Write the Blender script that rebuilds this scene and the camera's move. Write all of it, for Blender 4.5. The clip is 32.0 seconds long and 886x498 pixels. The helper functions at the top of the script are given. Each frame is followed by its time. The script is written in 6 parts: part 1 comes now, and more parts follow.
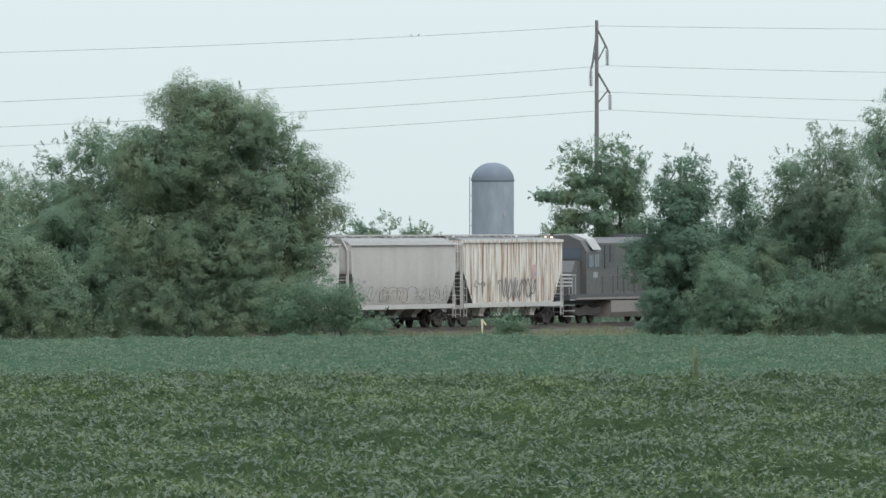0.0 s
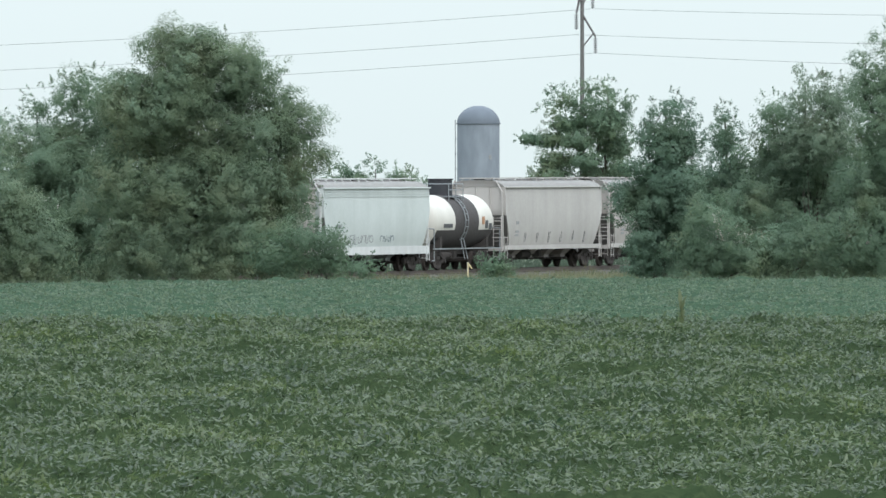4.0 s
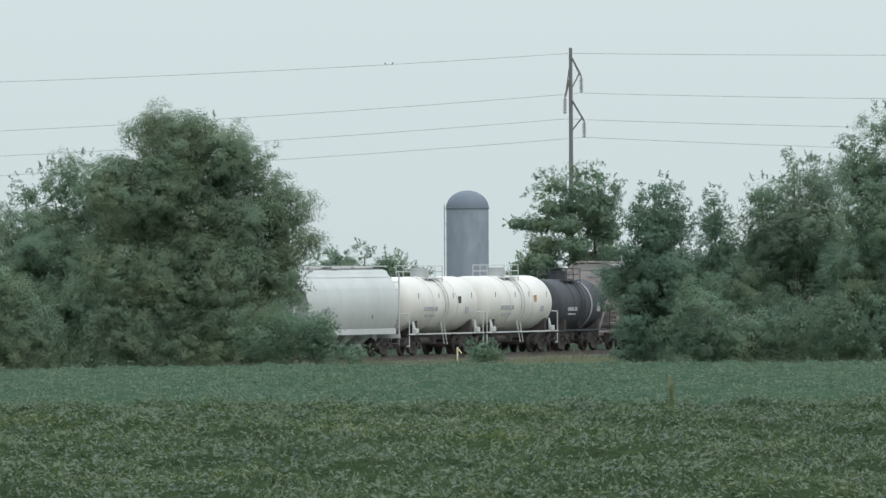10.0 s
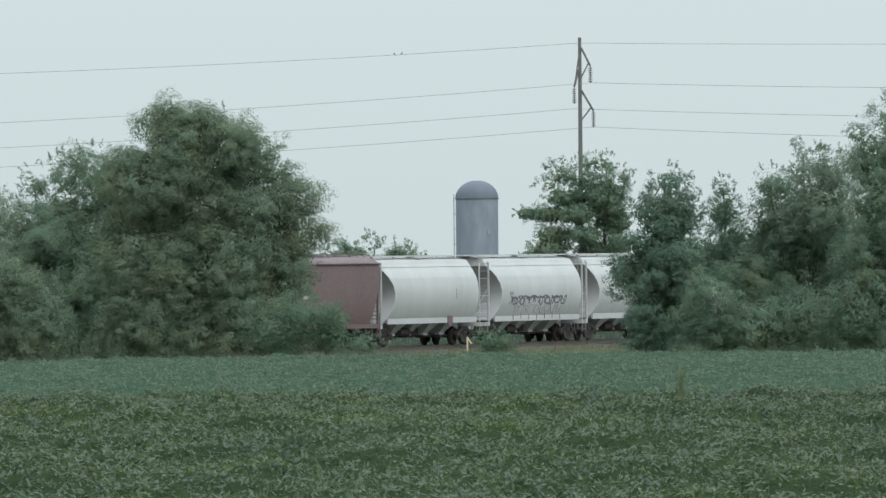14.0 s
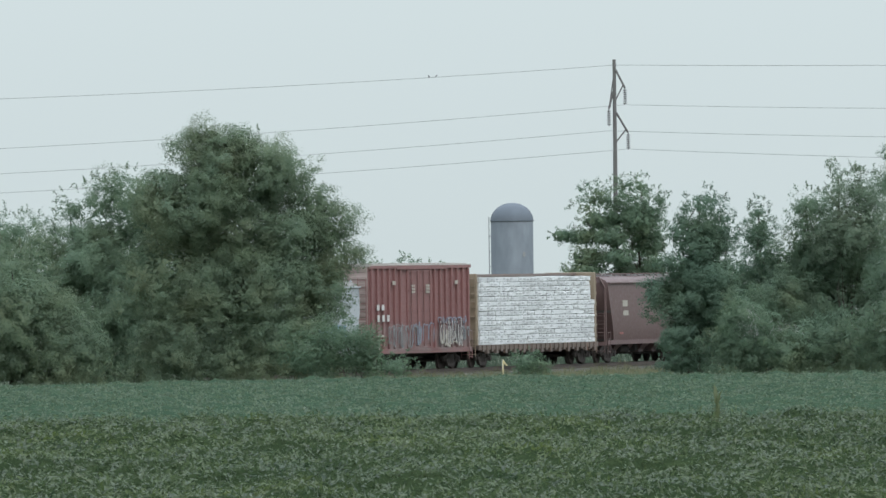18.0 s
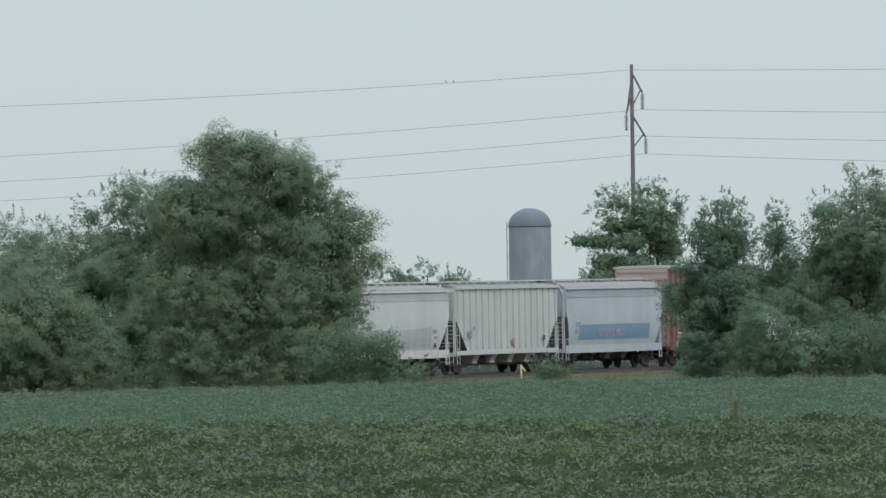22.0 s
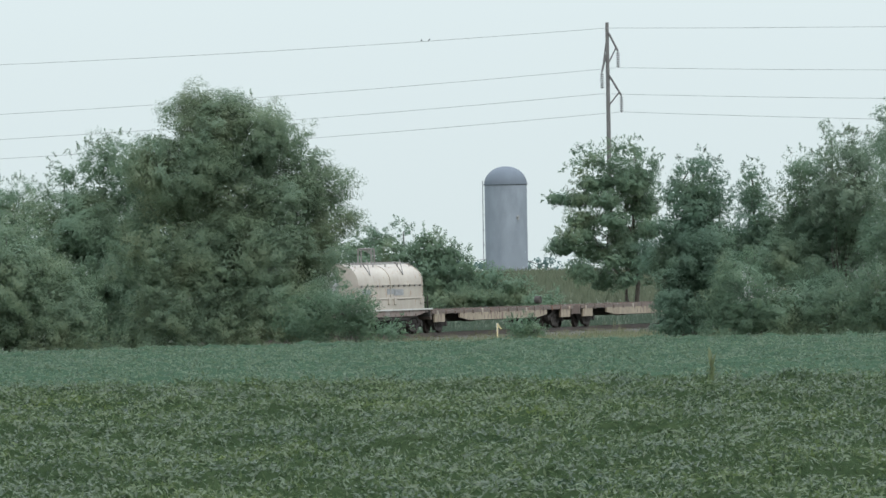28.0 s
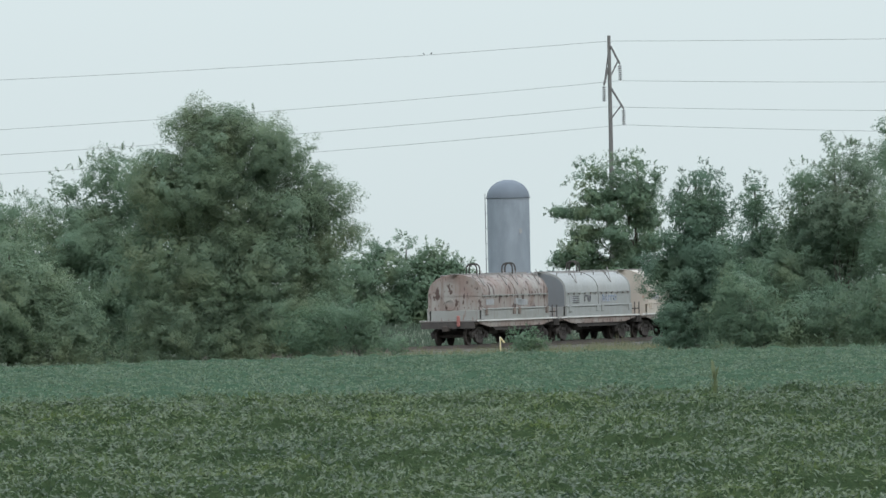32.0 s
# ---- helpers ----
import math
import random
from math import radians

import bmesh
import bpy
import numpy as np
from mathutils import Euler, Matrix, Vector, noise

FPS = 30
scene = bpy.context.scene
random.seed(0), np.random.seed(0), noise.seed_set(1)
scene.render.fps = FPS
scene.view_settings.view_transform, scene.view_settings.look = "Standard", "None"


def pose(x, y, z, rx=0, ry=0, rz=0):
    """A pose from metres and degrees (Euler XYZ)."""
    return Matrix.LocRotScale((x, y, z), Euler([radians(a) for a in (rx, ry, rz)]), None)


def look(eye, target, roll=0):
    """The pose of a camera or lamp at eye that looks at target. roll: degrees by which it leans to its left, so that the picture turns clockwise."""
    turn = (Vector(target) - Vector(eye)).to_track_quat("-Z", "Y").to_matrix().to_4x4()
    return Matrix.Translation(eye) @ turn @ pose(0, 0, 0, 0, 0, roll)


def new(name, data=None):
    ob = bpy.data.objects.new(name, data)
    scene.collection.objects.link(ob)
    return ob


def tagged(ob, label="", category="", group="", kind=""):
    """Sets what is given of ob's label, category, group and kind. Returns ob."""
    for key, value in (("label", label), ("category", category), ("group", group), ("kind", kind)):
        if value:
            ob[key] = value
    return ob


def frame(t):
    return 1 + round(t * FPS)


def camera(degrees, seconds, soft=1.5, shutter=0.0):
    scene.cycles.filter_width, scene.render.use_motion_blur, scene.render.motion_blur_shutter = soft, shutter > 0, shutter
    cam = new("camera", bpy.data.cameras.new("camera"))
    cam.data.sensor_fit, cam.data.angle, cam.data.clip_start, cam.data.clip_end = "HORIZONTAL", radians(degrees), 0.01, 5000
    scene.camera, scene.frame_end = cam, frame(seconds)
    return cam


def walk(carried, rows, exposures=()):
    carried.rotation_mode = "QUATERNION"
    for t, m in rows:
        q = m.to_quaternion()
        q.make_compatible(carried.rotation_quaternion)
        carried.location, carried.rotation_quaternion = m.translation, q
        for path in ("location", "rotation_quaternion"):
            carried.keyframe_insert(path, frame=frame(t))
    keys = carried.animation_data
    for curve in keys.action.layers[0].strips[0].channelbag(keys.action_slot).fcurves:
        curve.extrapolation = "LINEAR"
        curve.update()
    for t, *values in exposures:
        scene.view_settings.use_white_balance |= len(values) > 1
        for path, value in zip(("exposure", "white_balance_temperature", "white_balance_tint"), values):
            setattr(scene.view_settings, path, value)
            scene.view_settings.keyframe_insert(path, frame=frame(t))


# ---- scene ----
# one plan: the eye stands at x = 0, y = 0, 3 m above the rails; the track crosses the view at y = 600
EYE = 3.0
VIEW = 4.276
cam = camera(VIEW, 32.0, soft=1.5)
# seconds, tilt from level, turn to the left, lean (degrees)
PATH = [
    (0, 0.0900, 0.0000, 0.000),
    (0.5, 0.0408, 0.0013, 0.020),
    (1, 0.0034, -0.0184, -0.064),
    (1.5, 0.0066, -0.0455, -0.142),
    (2, 0.0073, -0.0787, -0.043),
    (2.5, -0.0169, -0.0168, -0.034),
    (3, -0.0801, 0.0061, -0.042),
    (3.5, -0.1415, -0.0436, -0.082),
    (4, -0.1839, -0.0689, -0.073),
    (4.5, -0.1599, -0.1385, -0.191),
    (6.5, -0.1085, -0.1509, -0.096),
    (7, -0.0893, -0.1831, 0.001),
    (7.5, -0.1140, -0.1686, -0.019),
    (8, -0.1349, -0.1423, -0.033),
    (8.5, -0.1117, -0.1879, -0.153),
    (9, -0.0128, -0.2230, -0.292),
    (9.5, 0.1271, -0.1973, -0.367),
    (10, 0.2256, -0.1215, -0.279),
    (10.5, 0.2384, -0.0512, -0.252),
    (11, 0.1864, -0.0173, -0.195),
    (11.5, 0.1489, -0.0198, -0.230),
    (12, 0.1513, 0.0020, -0.324),
    (12.5, 0.1895, -0.0070, -0.315),
    (13, 0.1700, 0.0014, -0.344),
    (13.5, 0.1571, -0.0449, -0.346),
    (14, 0.1780, -0.0748, -0.432),
    (14.5, 0.2427, -0.0886, -0.513),
    (15, 0.2926, -0.0094, -0.448),
    (15.5, 0.2509, 0.0687, -0.407),
    (17.5, 0.2967, 0.0687, -0.622),
    (18, 0.2886, 0.0940, -0.627),
    (18.5, 0.2955, 0.0810, -0.695),
    (19, 0.3311, 0.0476, -0.662),
    (19.5, 0.3416, 0.0315, -0.654),
    (20, 0.3365, 0.0908, -0.658),
    (20.5, 0.3078, 0.1365, -0.654),
    (21, 0.3096, 0.1608, -0.708),
    (21.5, 0.4019, 0.1241, -0.837),
    (22, 0.3161, 0.1803, -0.829),
    (22.5, 0.2503, 0.1851, -0.758),
    (23, 0.1671, 0.2408, -0.734),
    (23.5, 0.1459, 0.2140, -0.707),
    (24, 0.1221, 0.2177, -0.761),
    (24.5, 0.1291, 0.2708, -0.831),
    (25, 0.1234, 0.2526, -0.865),
    (25.5, 0.1292, 0.2260, -0.823),
    (27.5, 0.1224, 0.0497, -0.930),
    (28, 0.1134, 0.0669, -0.932),
    (28.5, 0.0812, 0.0844, -0.930),
    (29, 0.0906, 0.0629, -0.988),
    (29.5, 0.1684, 0.0302, -1.049),
    (30, 0.1963, 0.0438, -1.034),
    (30.5, 0.1957, 0.0758, -1.118),
    (31, 0.2350, 0.0761, -1.225),
    (31.5, 0.2283, 0.0752, -1.115),
    (32, 0.1795, 0.0786, -1.128),
]
walk(cam, [(t, pose(0, 0, EYE, 90 + up, 0, turn) @ pose(0, 0, 0, 0, 0, lean)) for t, up, turn, lean in PATH],
     exposures=[(0, 0.1, 5950, 10), (2, 0.1, 5950, 10), (3, 0.21, 5950, 10), (4, 0.25, 5950, 10), (8, 0.25, 5950, 10), (9, 0.18, 5950, 10), (9.5, 0.05, 5950, 10), (10, -0.09, 5950, 10), (11, -0.15, 5950, 10), (13, -0.09, 5950, 10), (15, -0.13, 5950, 10), (18, -0.12, 5950, 10), (20, -0.15, 5950, 10), (21, -0.2, 5950, 10), (22, -0.27, 5950, 10), (22.5, -0.15, 5950, 10), (23, -0.04, 5950, 10), (24, 0.02, 5950, 10), (25, 0.06, 5950, 10), (28, 0.09, 5950, 10), (30, 0.01, 5950, 10), (32, 0, 5950, 10)])

# ---- light: a bright hazy overcast ----
world = bpy.data.worlds.new("overcast_sky")
scene.world = world
world.use_nodes = True
wn = world.node_tree.nodes
wl = world.node_tree.links
sky = wn.new("ShaderNodeTexSky")
sky.sky_type = "NISHITA"
sky.sun_disc = False
sky.sun_elevation = radians(40)
sky.sun_rotation = radians(153)
sky.dust_density = 4.0
sky.air_density = 1.4
veil = wn.new("ShaderNodeMix")
veil.data_type = "RGBA"
veil.inputs[0].default_value = 0.9
wl.new(sky.outputs[0], veil.inputs[6])
# cloud cover: pale at the horizon, far brighter and a little bluer overhead
way_up = wn.new("ShaderNodeSeparateXYZ")
wl.new(wn.new("ShaderNodeTexCoord").outputs["Generated"], way_up.inputs[0])
cover = wn.new("ShaderNodeMix")
cover.data_type = "RGBA"
wl.new(way_up.outputs["Z"], cover.inputs[0])
cover.inputs[6].default_value = (7.55, 8.15, 7.62, 1)
cover.inputs[7].default_value = (26.5, 28.7, 29.2, 1)
wl.new(cover.outputs[2], veil.inputs[7])
wl.new(veil.outputs[2], wn["Background"].inputs[0])
wn["Background"].inputs[1].default_value = 0.1

sun_data = bpy.data.lights.new("sun", "SUN")
sun_data.energy = 1.5
sun_data.angle = radians(40)
sun_data.color = (1.0, 0.94, 0.84)
sun = new("sun", sun_data)
sun.matrix_basis = look((60, -120, 115), (0, 0, 0))

# ---- materials ----
def node_material(name, rough=0.7, metal=0.0):
    m = bpy.data.materials.new(name)
    m.use_nodes = True
    b = m.node_tree.nodes["Principled BSDF"]
    b.inputs["Roughness"].default_value = rough
    b.inputs["Metallic"].default_value = metal
    return m, m.node_tree.nodes, m.node_tree.links, b


def noise_node(n, l, scale, detail=4.0, stretch=None, coords="Object"):
    tc = n.new("ShaderNodeTexCoord")
    out = tc.outputs[coords]
    if stretch:
        mp = n.new("ShaderNodeMapping")
        mp.inputs["Scale"].default_value = stretch
        l.new(out, mp.inputs["Vector"])
        out = mp.outputs[0]
    t = n.new("ShaderNodeTexNoise")
    t.inputs["Scale"].default_value = scale
    t.inputs["Detail"].default_value = detail
    l.new(out, t.inputs["Vector"])
    return t.outputs["Fac"]


def ramp(n, l, fac, lo, hi, most=1.0):
    r = n.new("ShaderNodeMapRange")
    r.inputs["To Max"].default_value = most
    r.inputs["From Min"].default_value = lo
    r.inputs["From Max"].default_value = hi
    l.new(fac, r.inputs["Value"])
    return r.outputs["Result"]


def blend(n, l, fac, a, b):
    m = n.new("ShaderNodeMix")
    m.data_type = "RGBA"
    if isinstance(fac, float):
        m.inputs[0].default_value = fac
    else:
        l.new(fac, m.inputs[0])
    for slot, v in ((6, a), (7, b)):
        if isinstance(v, tuple):
            m.inputs[slot].default_value = (*v, 1)
        else:
            l.new(v, m.inputs[slot])
    return m.outputs[2]


def bump(n, l, b, height, strength, distance):
    k = n.new("ShaderNodeBump")
    k.inputs["Strength"].default_value = strength
    k.inputs["Distance"].default_value = distance
    l.new(height, k.inputs["Height"])
    l.new(k.outputs[0], b.inputs["Normal"])


def paint(name, base, grime=(0.16, 0.13, 0.1), dirt=0.5, rust=0.0, rough=0.58, rust_colour=(0.2, 0.075, 0.03), patchy=False, smear=None):
    """Weathered paint: broad fading, grime in vertical runs, rust in streaks or in flaked patches, one smeared strip."""
    m, n, l, b = node_material(name, rough)
    fade = ramp(n, l, noise_node(n, l, 0.45, 3), 0.3, 0.75)
    col = blend(n, l, fade, base, tuple(c * 0.82 for c in base))
    runs = ramp(n, l, noise_node(n, l, 0.9, 3, (2.0, 2.0, 0.14)), 0.48 - 0.18 * dirt, 0.95, 0.15 + 0.8 * dirt)
    col = blend(n, l, runs, col, blend(n, l, dirt, tuple(c * 0.7 for c in base), grime))
    if rust > 0:
        if patchy:
            f = ramp(n, l, noise_node(n, l, 4.0, 10, (1.5, 1.5, 0.4)), 0.66 - 0.2 * rust, 0.77 - 0.2 * rust)
        else:
            f = ramp(n, l, noise_node(n, l, 2.6, 9, (5.0, 5.0, 0.2)), 0.68 - 0.2 * rust, 0.86 - 0.2 * rust)
        col = blend(n, l, f, col, rust_colour)
    if smear:
        z0, z1, smear_colour, most = smear
        xyz = n.new("ShaderNodeSeparateXYZ")
        l.new(n.new("ShaderNodeTexCoord").outputs["Object"], xyz.inputs[0])
        strip = n.new("ShaderNodeMath")
        strip.operation = "MULTIPLY"
        l.new(ramp(n, l, xyz.outputs["Z"], z0 - 0.25, z0 + 0.05), strip.inputs[0])
        l.new(ramp(n, l, xyz.outputs["Z"], z1 + 0.45, z1 - 0.1), strip.inputs[1])
        torn = n.new("ShaderNodeMath")
        torn.operation = "MULTIPLY"
        l.new(strip.outputs[0], torn.inputs[0])
        l.new(ramp(n, l, noise_node(n, l, 1.1, 8, (0.45, 1.0, 1.5)), 0.4, 0.58, most), torn.inputs[1])
        col = blend(n, l, torn.outputs[0], col, smear_colour)
    l.new(col, b.inputs["Base Color"])
    grain = noise_node(n, l, 9.0, 4)
    bump(n, l, b, grain, 0.08, 0.006)
    l.new(ramp(n, l, grain, 0.5 - rough / 0.5, 2.5 - rough / 0.5), b.inputs["Roughness"])
    return m


def leafy(name, dark, light, rough=0.5, sheen=0.4, tint=None):
    """Foliage: each leaf its own tone, whole boughs lighter and darker, some turning to another tint."""
    m, n, l, b = node_material(name, rough)
    geo = n.new("ShaderNodeNewGeometry")
    patch = ramp(n, l, noise_node(n, l, 0.55, 2), 0.3, 0.7)
    mid = tuple((p + q) / 2 for p, q in zip(dark, light))
    col = blend(n, l, patch, blend(n, l, geo.outputs["Random Per Island"], dark, mid), blend(n, l, geo.outputs["Random Per Island"], mid, light))
    if tint:
        turning = ramp(n, l, noise_node(n, l, 0.5, 4), 0.52, 0.85)
        col = blend(n, l, turning, col, tint)
    l.new(col, b.inputs["Base Color"])
    b.inputs["Specular IOR Level"].default_value = sheen
    tr = n.new("ShaderNodeBsdfTranslucent")
    l.new(col, tr.inputs["Color"])
    mx = n.new("ShaderNodeMixShader")
    mx.inputs[0].default_value = 0.5
    l.new(b.outputs[0], mx.inputs[1])
    l.new(tr.outputs[0], mx.inputs[2])
    l.new(mx.outputs[0], n["Material Output"].inputs["Surface"])
    return m


def mottled(name, a, b_col, scale, rough=0.85, relief=0.03, metal=0.0, stretch=None):
    m, n, l, b = node_material(name, rough, metal)
    f = ramp(n, l, noise_node(n, l, scale, 6, stretch), 0.3, 0.7)
    g = ramp(n, l, noise_node(n, l, scale * 0.13, 2), 0.3, 0.7)
    col = blend(n, l, f, a, b_col)
    col = blend(n, l, g, col, tuple((p * 0.7 + q * 0.3) * 0.9 for p, q in zip(a, b_col)))
    l.new(col, b.inputs["Base Color"])
    if rough >= 1.0:
        b.inputs["Specular IOR Level"].default_value = 0.0
    bump(n, l, b, f, 0.5, relief)
    return m


def flaking(name, base, faded, rust):
    """Old paint faded to another tone, flaked through to rust in ragged patches, with fine runs below them."""
    m, n, l, b = node_material(name, 0.8)
    tone = ramp(n, l, noise_node(n, l, 0.7, 5), 0.35, 0.62)
    runs = ramp(n, l, noise_node(n, l, 5.0, 4, (1, 1, 0.12)), 0.5, 0.75)
    holes = ramp(n, l, noise_node(n, l, 2.7, 7, (1, 1, 0.7)), 0.57, 0.61)
    speck = ramp(n, l, noise_node(n, l, 7.0, 4, (1, 1, 0.5)), 0.63, 0.66)
    col = blend(n, l, tone, base, faded)
    col = blend(n, l, runs, col, tuple(0.6 * p + 0.4 * q for p, q in zip(faded, rust)))
    col = blend(n, l, speck, col, tuple(0.3 * p + 0.7 * q for p, q in zip(faded, rust)))
    col = blend(n, l, holes, col, rust)
    l.new(col, b.inputs["Base Color"])
    bump(n, l, b, holes, 0.4, 0.004)
    return m


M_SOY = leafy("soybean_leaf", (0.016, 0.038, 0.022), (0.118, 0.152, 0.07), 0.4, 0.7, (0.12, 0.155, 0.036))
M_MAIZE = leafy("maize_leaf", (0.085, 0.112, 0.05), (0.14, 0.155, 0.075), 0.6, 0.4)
# far crop: same leaves, haze put in as a paler, bluer colour
M_SOY_HAZED = leafy("soybean_leaf_hazed", (0.034, 0.068, 0.044), (0.156, 0.194, 0.116), 0.5, 0.45)
# field ground and crop bed: shade between the leaves is in their dark colours
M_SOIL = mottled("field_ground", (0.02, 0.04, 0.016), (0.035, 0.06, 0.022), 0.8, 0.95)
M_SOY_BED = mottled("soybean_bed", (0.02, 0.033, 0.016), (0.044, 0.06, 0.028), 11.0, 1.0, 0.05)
# far bed likewise paled for haze
M_SOY_BED_HAZED = mottled("soybean_bed_hazed", (0.03, 0.054, 0.034), (0.056, 0.086, 0.054), 4.0, 1.0, 0.05)
M_GRASS = mottled("grass_ground", (0.072, 0.088, 0.054), (0.1, 0.105, 0.066), 0.35, 0.95)
M_BALLAST = mottled("ballast", (0.115, 0.108, 0.1), (0.07, 0.066, 0.062), 9.0, 0.95, 0.05)
M_TIE = mottled("tie_wood", (0.06, 0.05, 0.04), (0.1, 0.085, 0.07), 6.0, 0.9)
M_RAIL = mottled("rail_steel", (0.09, 0.066, 0.055), (0.15, 0.125, 0.11), 5.0, 0.5, 0.003, 0.6)
M_DRYGRASS = leafy("dry_grass", (0.1, 0.12, 0.06), (0.22, 0.2, 0.13), 0.75, 0.15)
# tree and shrub leaf colours are lifted and blued to stand for haze
M_LEAF_WILLOW = leafy("leaf_willow", (0.124, 0.188, 0.128), (0.18, 0.228, 0.128), 0.62, 0.5, (0.21, 0.23, 0.13))
M_LEAF_ASH = leafy("leaf_ash", (0.116, 0.186, 0.126), (0.16, 0.222, 0.132), 0.62, 0.5, (0.21, 0.238, 0.125))
M_LEAF_DARK = leafy("leaf_dark", (0.092, 0.158, 0.11), (0.122, 0.184, 0.118), 0.62, 0.5, (0.155, 0.208, 0.115))
M_LEAF_PALE = leafy("leaf_pale", (0.15, 0.21, 0.15), (0.194, 0.25, 0.166), 0.62, 0.5, (0.23, 0.24, 0.16))
M_LEAF_SHRUB = leafy("leaf_shrub", (0.092, 0.152, 0.098), (0.128, 0.186, 0.106), 0.62, 0.5, (0.17, 0.21, 0.105))
# horizon trees: leaf colour shifted to blue as haze
M_LEAF_HAZED = leafy("leaf_hazed", (0.1, 0.16, 0.15), (0.15, 0.22, 0.2), 0.7, 0.2)
M_WEED = leafy("weed_leaf", (0.055, 0.076, 0.058), (0.085, 0.11, 0.075), 0.85, 0.2)
M_PASTURE = leafy("pasture_grass", (0.085, 0.102, 0.066), (0.125, 0.132, 0.088), 0.85, 0.15)
M_BARK = mottled("bark", (0.05, 0.042, 0.035), (0.1, 0.085, 0.07), 5.0, 0.95)
M_POLE = mottled("pole_wood", (0.1, 0.095, 0.092), (0.15, 0.143, 0.138), 3.0, 0.9, 0.01, 0.0, (3, 3, 0.3))
M_GALV = mottled("galvanised_steel", (0.3, 0.31, 0.32), (0.2, 0.21, 0.22), 4.0, 0.5, 0.002, 0.7)
M_WIRE = mottled("wire_aluminium", (0.42, 0.43, 0.44), (0.34, 0.35, 0.36), 2.0, 0.5, 0.0, 0.4)
M_PORCELAIN = mottled("insulator_porcelain", (0.035, 0.035, 0.035), (0.06, 0.055, 0.05), 3.0, 0.5)
# the blue of distance haze is mixed into the silo's base colours
M_STAVE_HAZED = mottled("silo_stave_hazed", (0.215, 0.238, 0.268), (0.14, 0.157, 0.183), 0.9, 0.9, 0.004, 0.0, (1, 1, 0.4))
M_DOME_HAZED = mottled("silo_dome_hazed", (0.12, 0.138, 0.163), (0.1, 0.113, 0.135), 0.8, 0.8, 0.003, 0.1)
M_BIRD = mottled("feathers", (0.03, 0.03, 0.035), (0.06, 0.055, 0.05), 20.0)
M_YELLOW = paint("marker_yellow", (0.5, 0.41, 0.22), dirt=0.4)
M_STEEL = mottled("underframe_steel", (0.05, 0.047, 0.046), (0.08, 0.07, 0.064), 4.0, 1.0, 0.01)
M_WHEEL = mottled("wheel_steel", (0.045, 0.04, 0.038), (0.075, 0.062, 0.055), 6.0, 1.0, 0.005)
M_BLACKMARK = mottled("black_lettering", (0.03, 0.03, 0.035), (0.06, 0.06, 0.06), 6.0, 0.7)
M_GREYMARK = mottled("grey_lettering", (0.2, 0.2, 0.21), (0.28, 0.28, 0.28), 6.0, 0.7)
M_WHITEMARK = mottled("white_lettering", (0.54, 0.53, 0.51), (0.42, 0.4, 0.39), 6.0, 0.7)
M_ORANGEMARK = mottled("orange_placard", (0.36, 0.19, 0.1), (0.3, 0.17, 0.1), 6.0, 0.7)
M_TEALMARK = mottled("teal_spray_paint", (0.16, 0.2, 0.21), (0.23, 0.23, 0.235), 3.0, 0.7)
M_BLUEMARK = mottled("blue_spray_paint", (0.19, 0.22, 0.29), (0.22, 0.25, 0.3), 3.0, 0.7)
M_CREAMMARK = mottled("cream_spray_paint", (0.4, 0.37, 0.32), (0.3, 0.27, 0.24), 3.0, 0.7)
M_DARKGREYMARK = mottled("dark_spray_paint", (0.07, 0.07, 0.08), (0.13, 0.12, 0.13), 3.0, 0.7)
M_PRINT = mottled("grey_print", (0.36, 0.362, 0.37), (0.45, 0.45, 0.455), 6.0, 0.7)
M_RUSTMARK = mottled("brown_spray_paint", (0.2, 0.12, 0.09), (0.26, 0.17, 0.13), 3.0, 0.7)
# bluish sky reflection is put into the glass base colour
M_GLASS = mottled("cab_glass", (0.06, 0.075, 0.09), (0.07, 0.085, 0.1), 2.0, 0.08, 0.0)
M_EMBLEM = mottled("faded_emblem", (0.4, 0.24, 0.22), (0.34, 0.22, 0.21), 3.0, 0.6)
M_REDMARK = mottled("red_paint", (0.27, 0.1, 0.085), (0.21, 0.085, 0.075), 3.0, 0.6)


def glowing(name, colour, strength):
    m, n, l, b = node_material(name, 0.4)
    b.inputs["Emission Color"].default_value = (*colour, 1)
    b.inputs["Emission Strength"].default_value = strength
    return m


M_LAMP = glowing("headlight_glow", (1.0, 0.5, 0.25), 2.2)

# ---- mesh helpers ----
def part(name, bm, material, parent=None, label="", smooth=False):
    """One mesh object from a bmesh, under a thing or a part."""
    me = bpy.data.meshes.new(name)
    bmesh.ops.recalc_face_normals(bm, faces=bm.faces)
    bm.to_mesh(me)
    bm.free()
    if smooth:
        for p in me.polygons:
            p.use_smooth = True
        me.set_sharp_from_angle(angle=radians(35))
    me.materials.append(material)
    return shared(name, me, parent, label)


def shared(name, me, parent=None, label="", place=None):
    ob = new(name, me)
    ob.parent = parent
    if place is not None:
        ob.matrix_basis = place
    if label:
        ob["label"] = label
    return ob


def thing(name, place, label, category, group="", kind=""):
    ob = new(name)
    ob.empty_display_size = 0.3
    ob.matrix_basis = place
    return tagged(ob, label, category, group, kind)


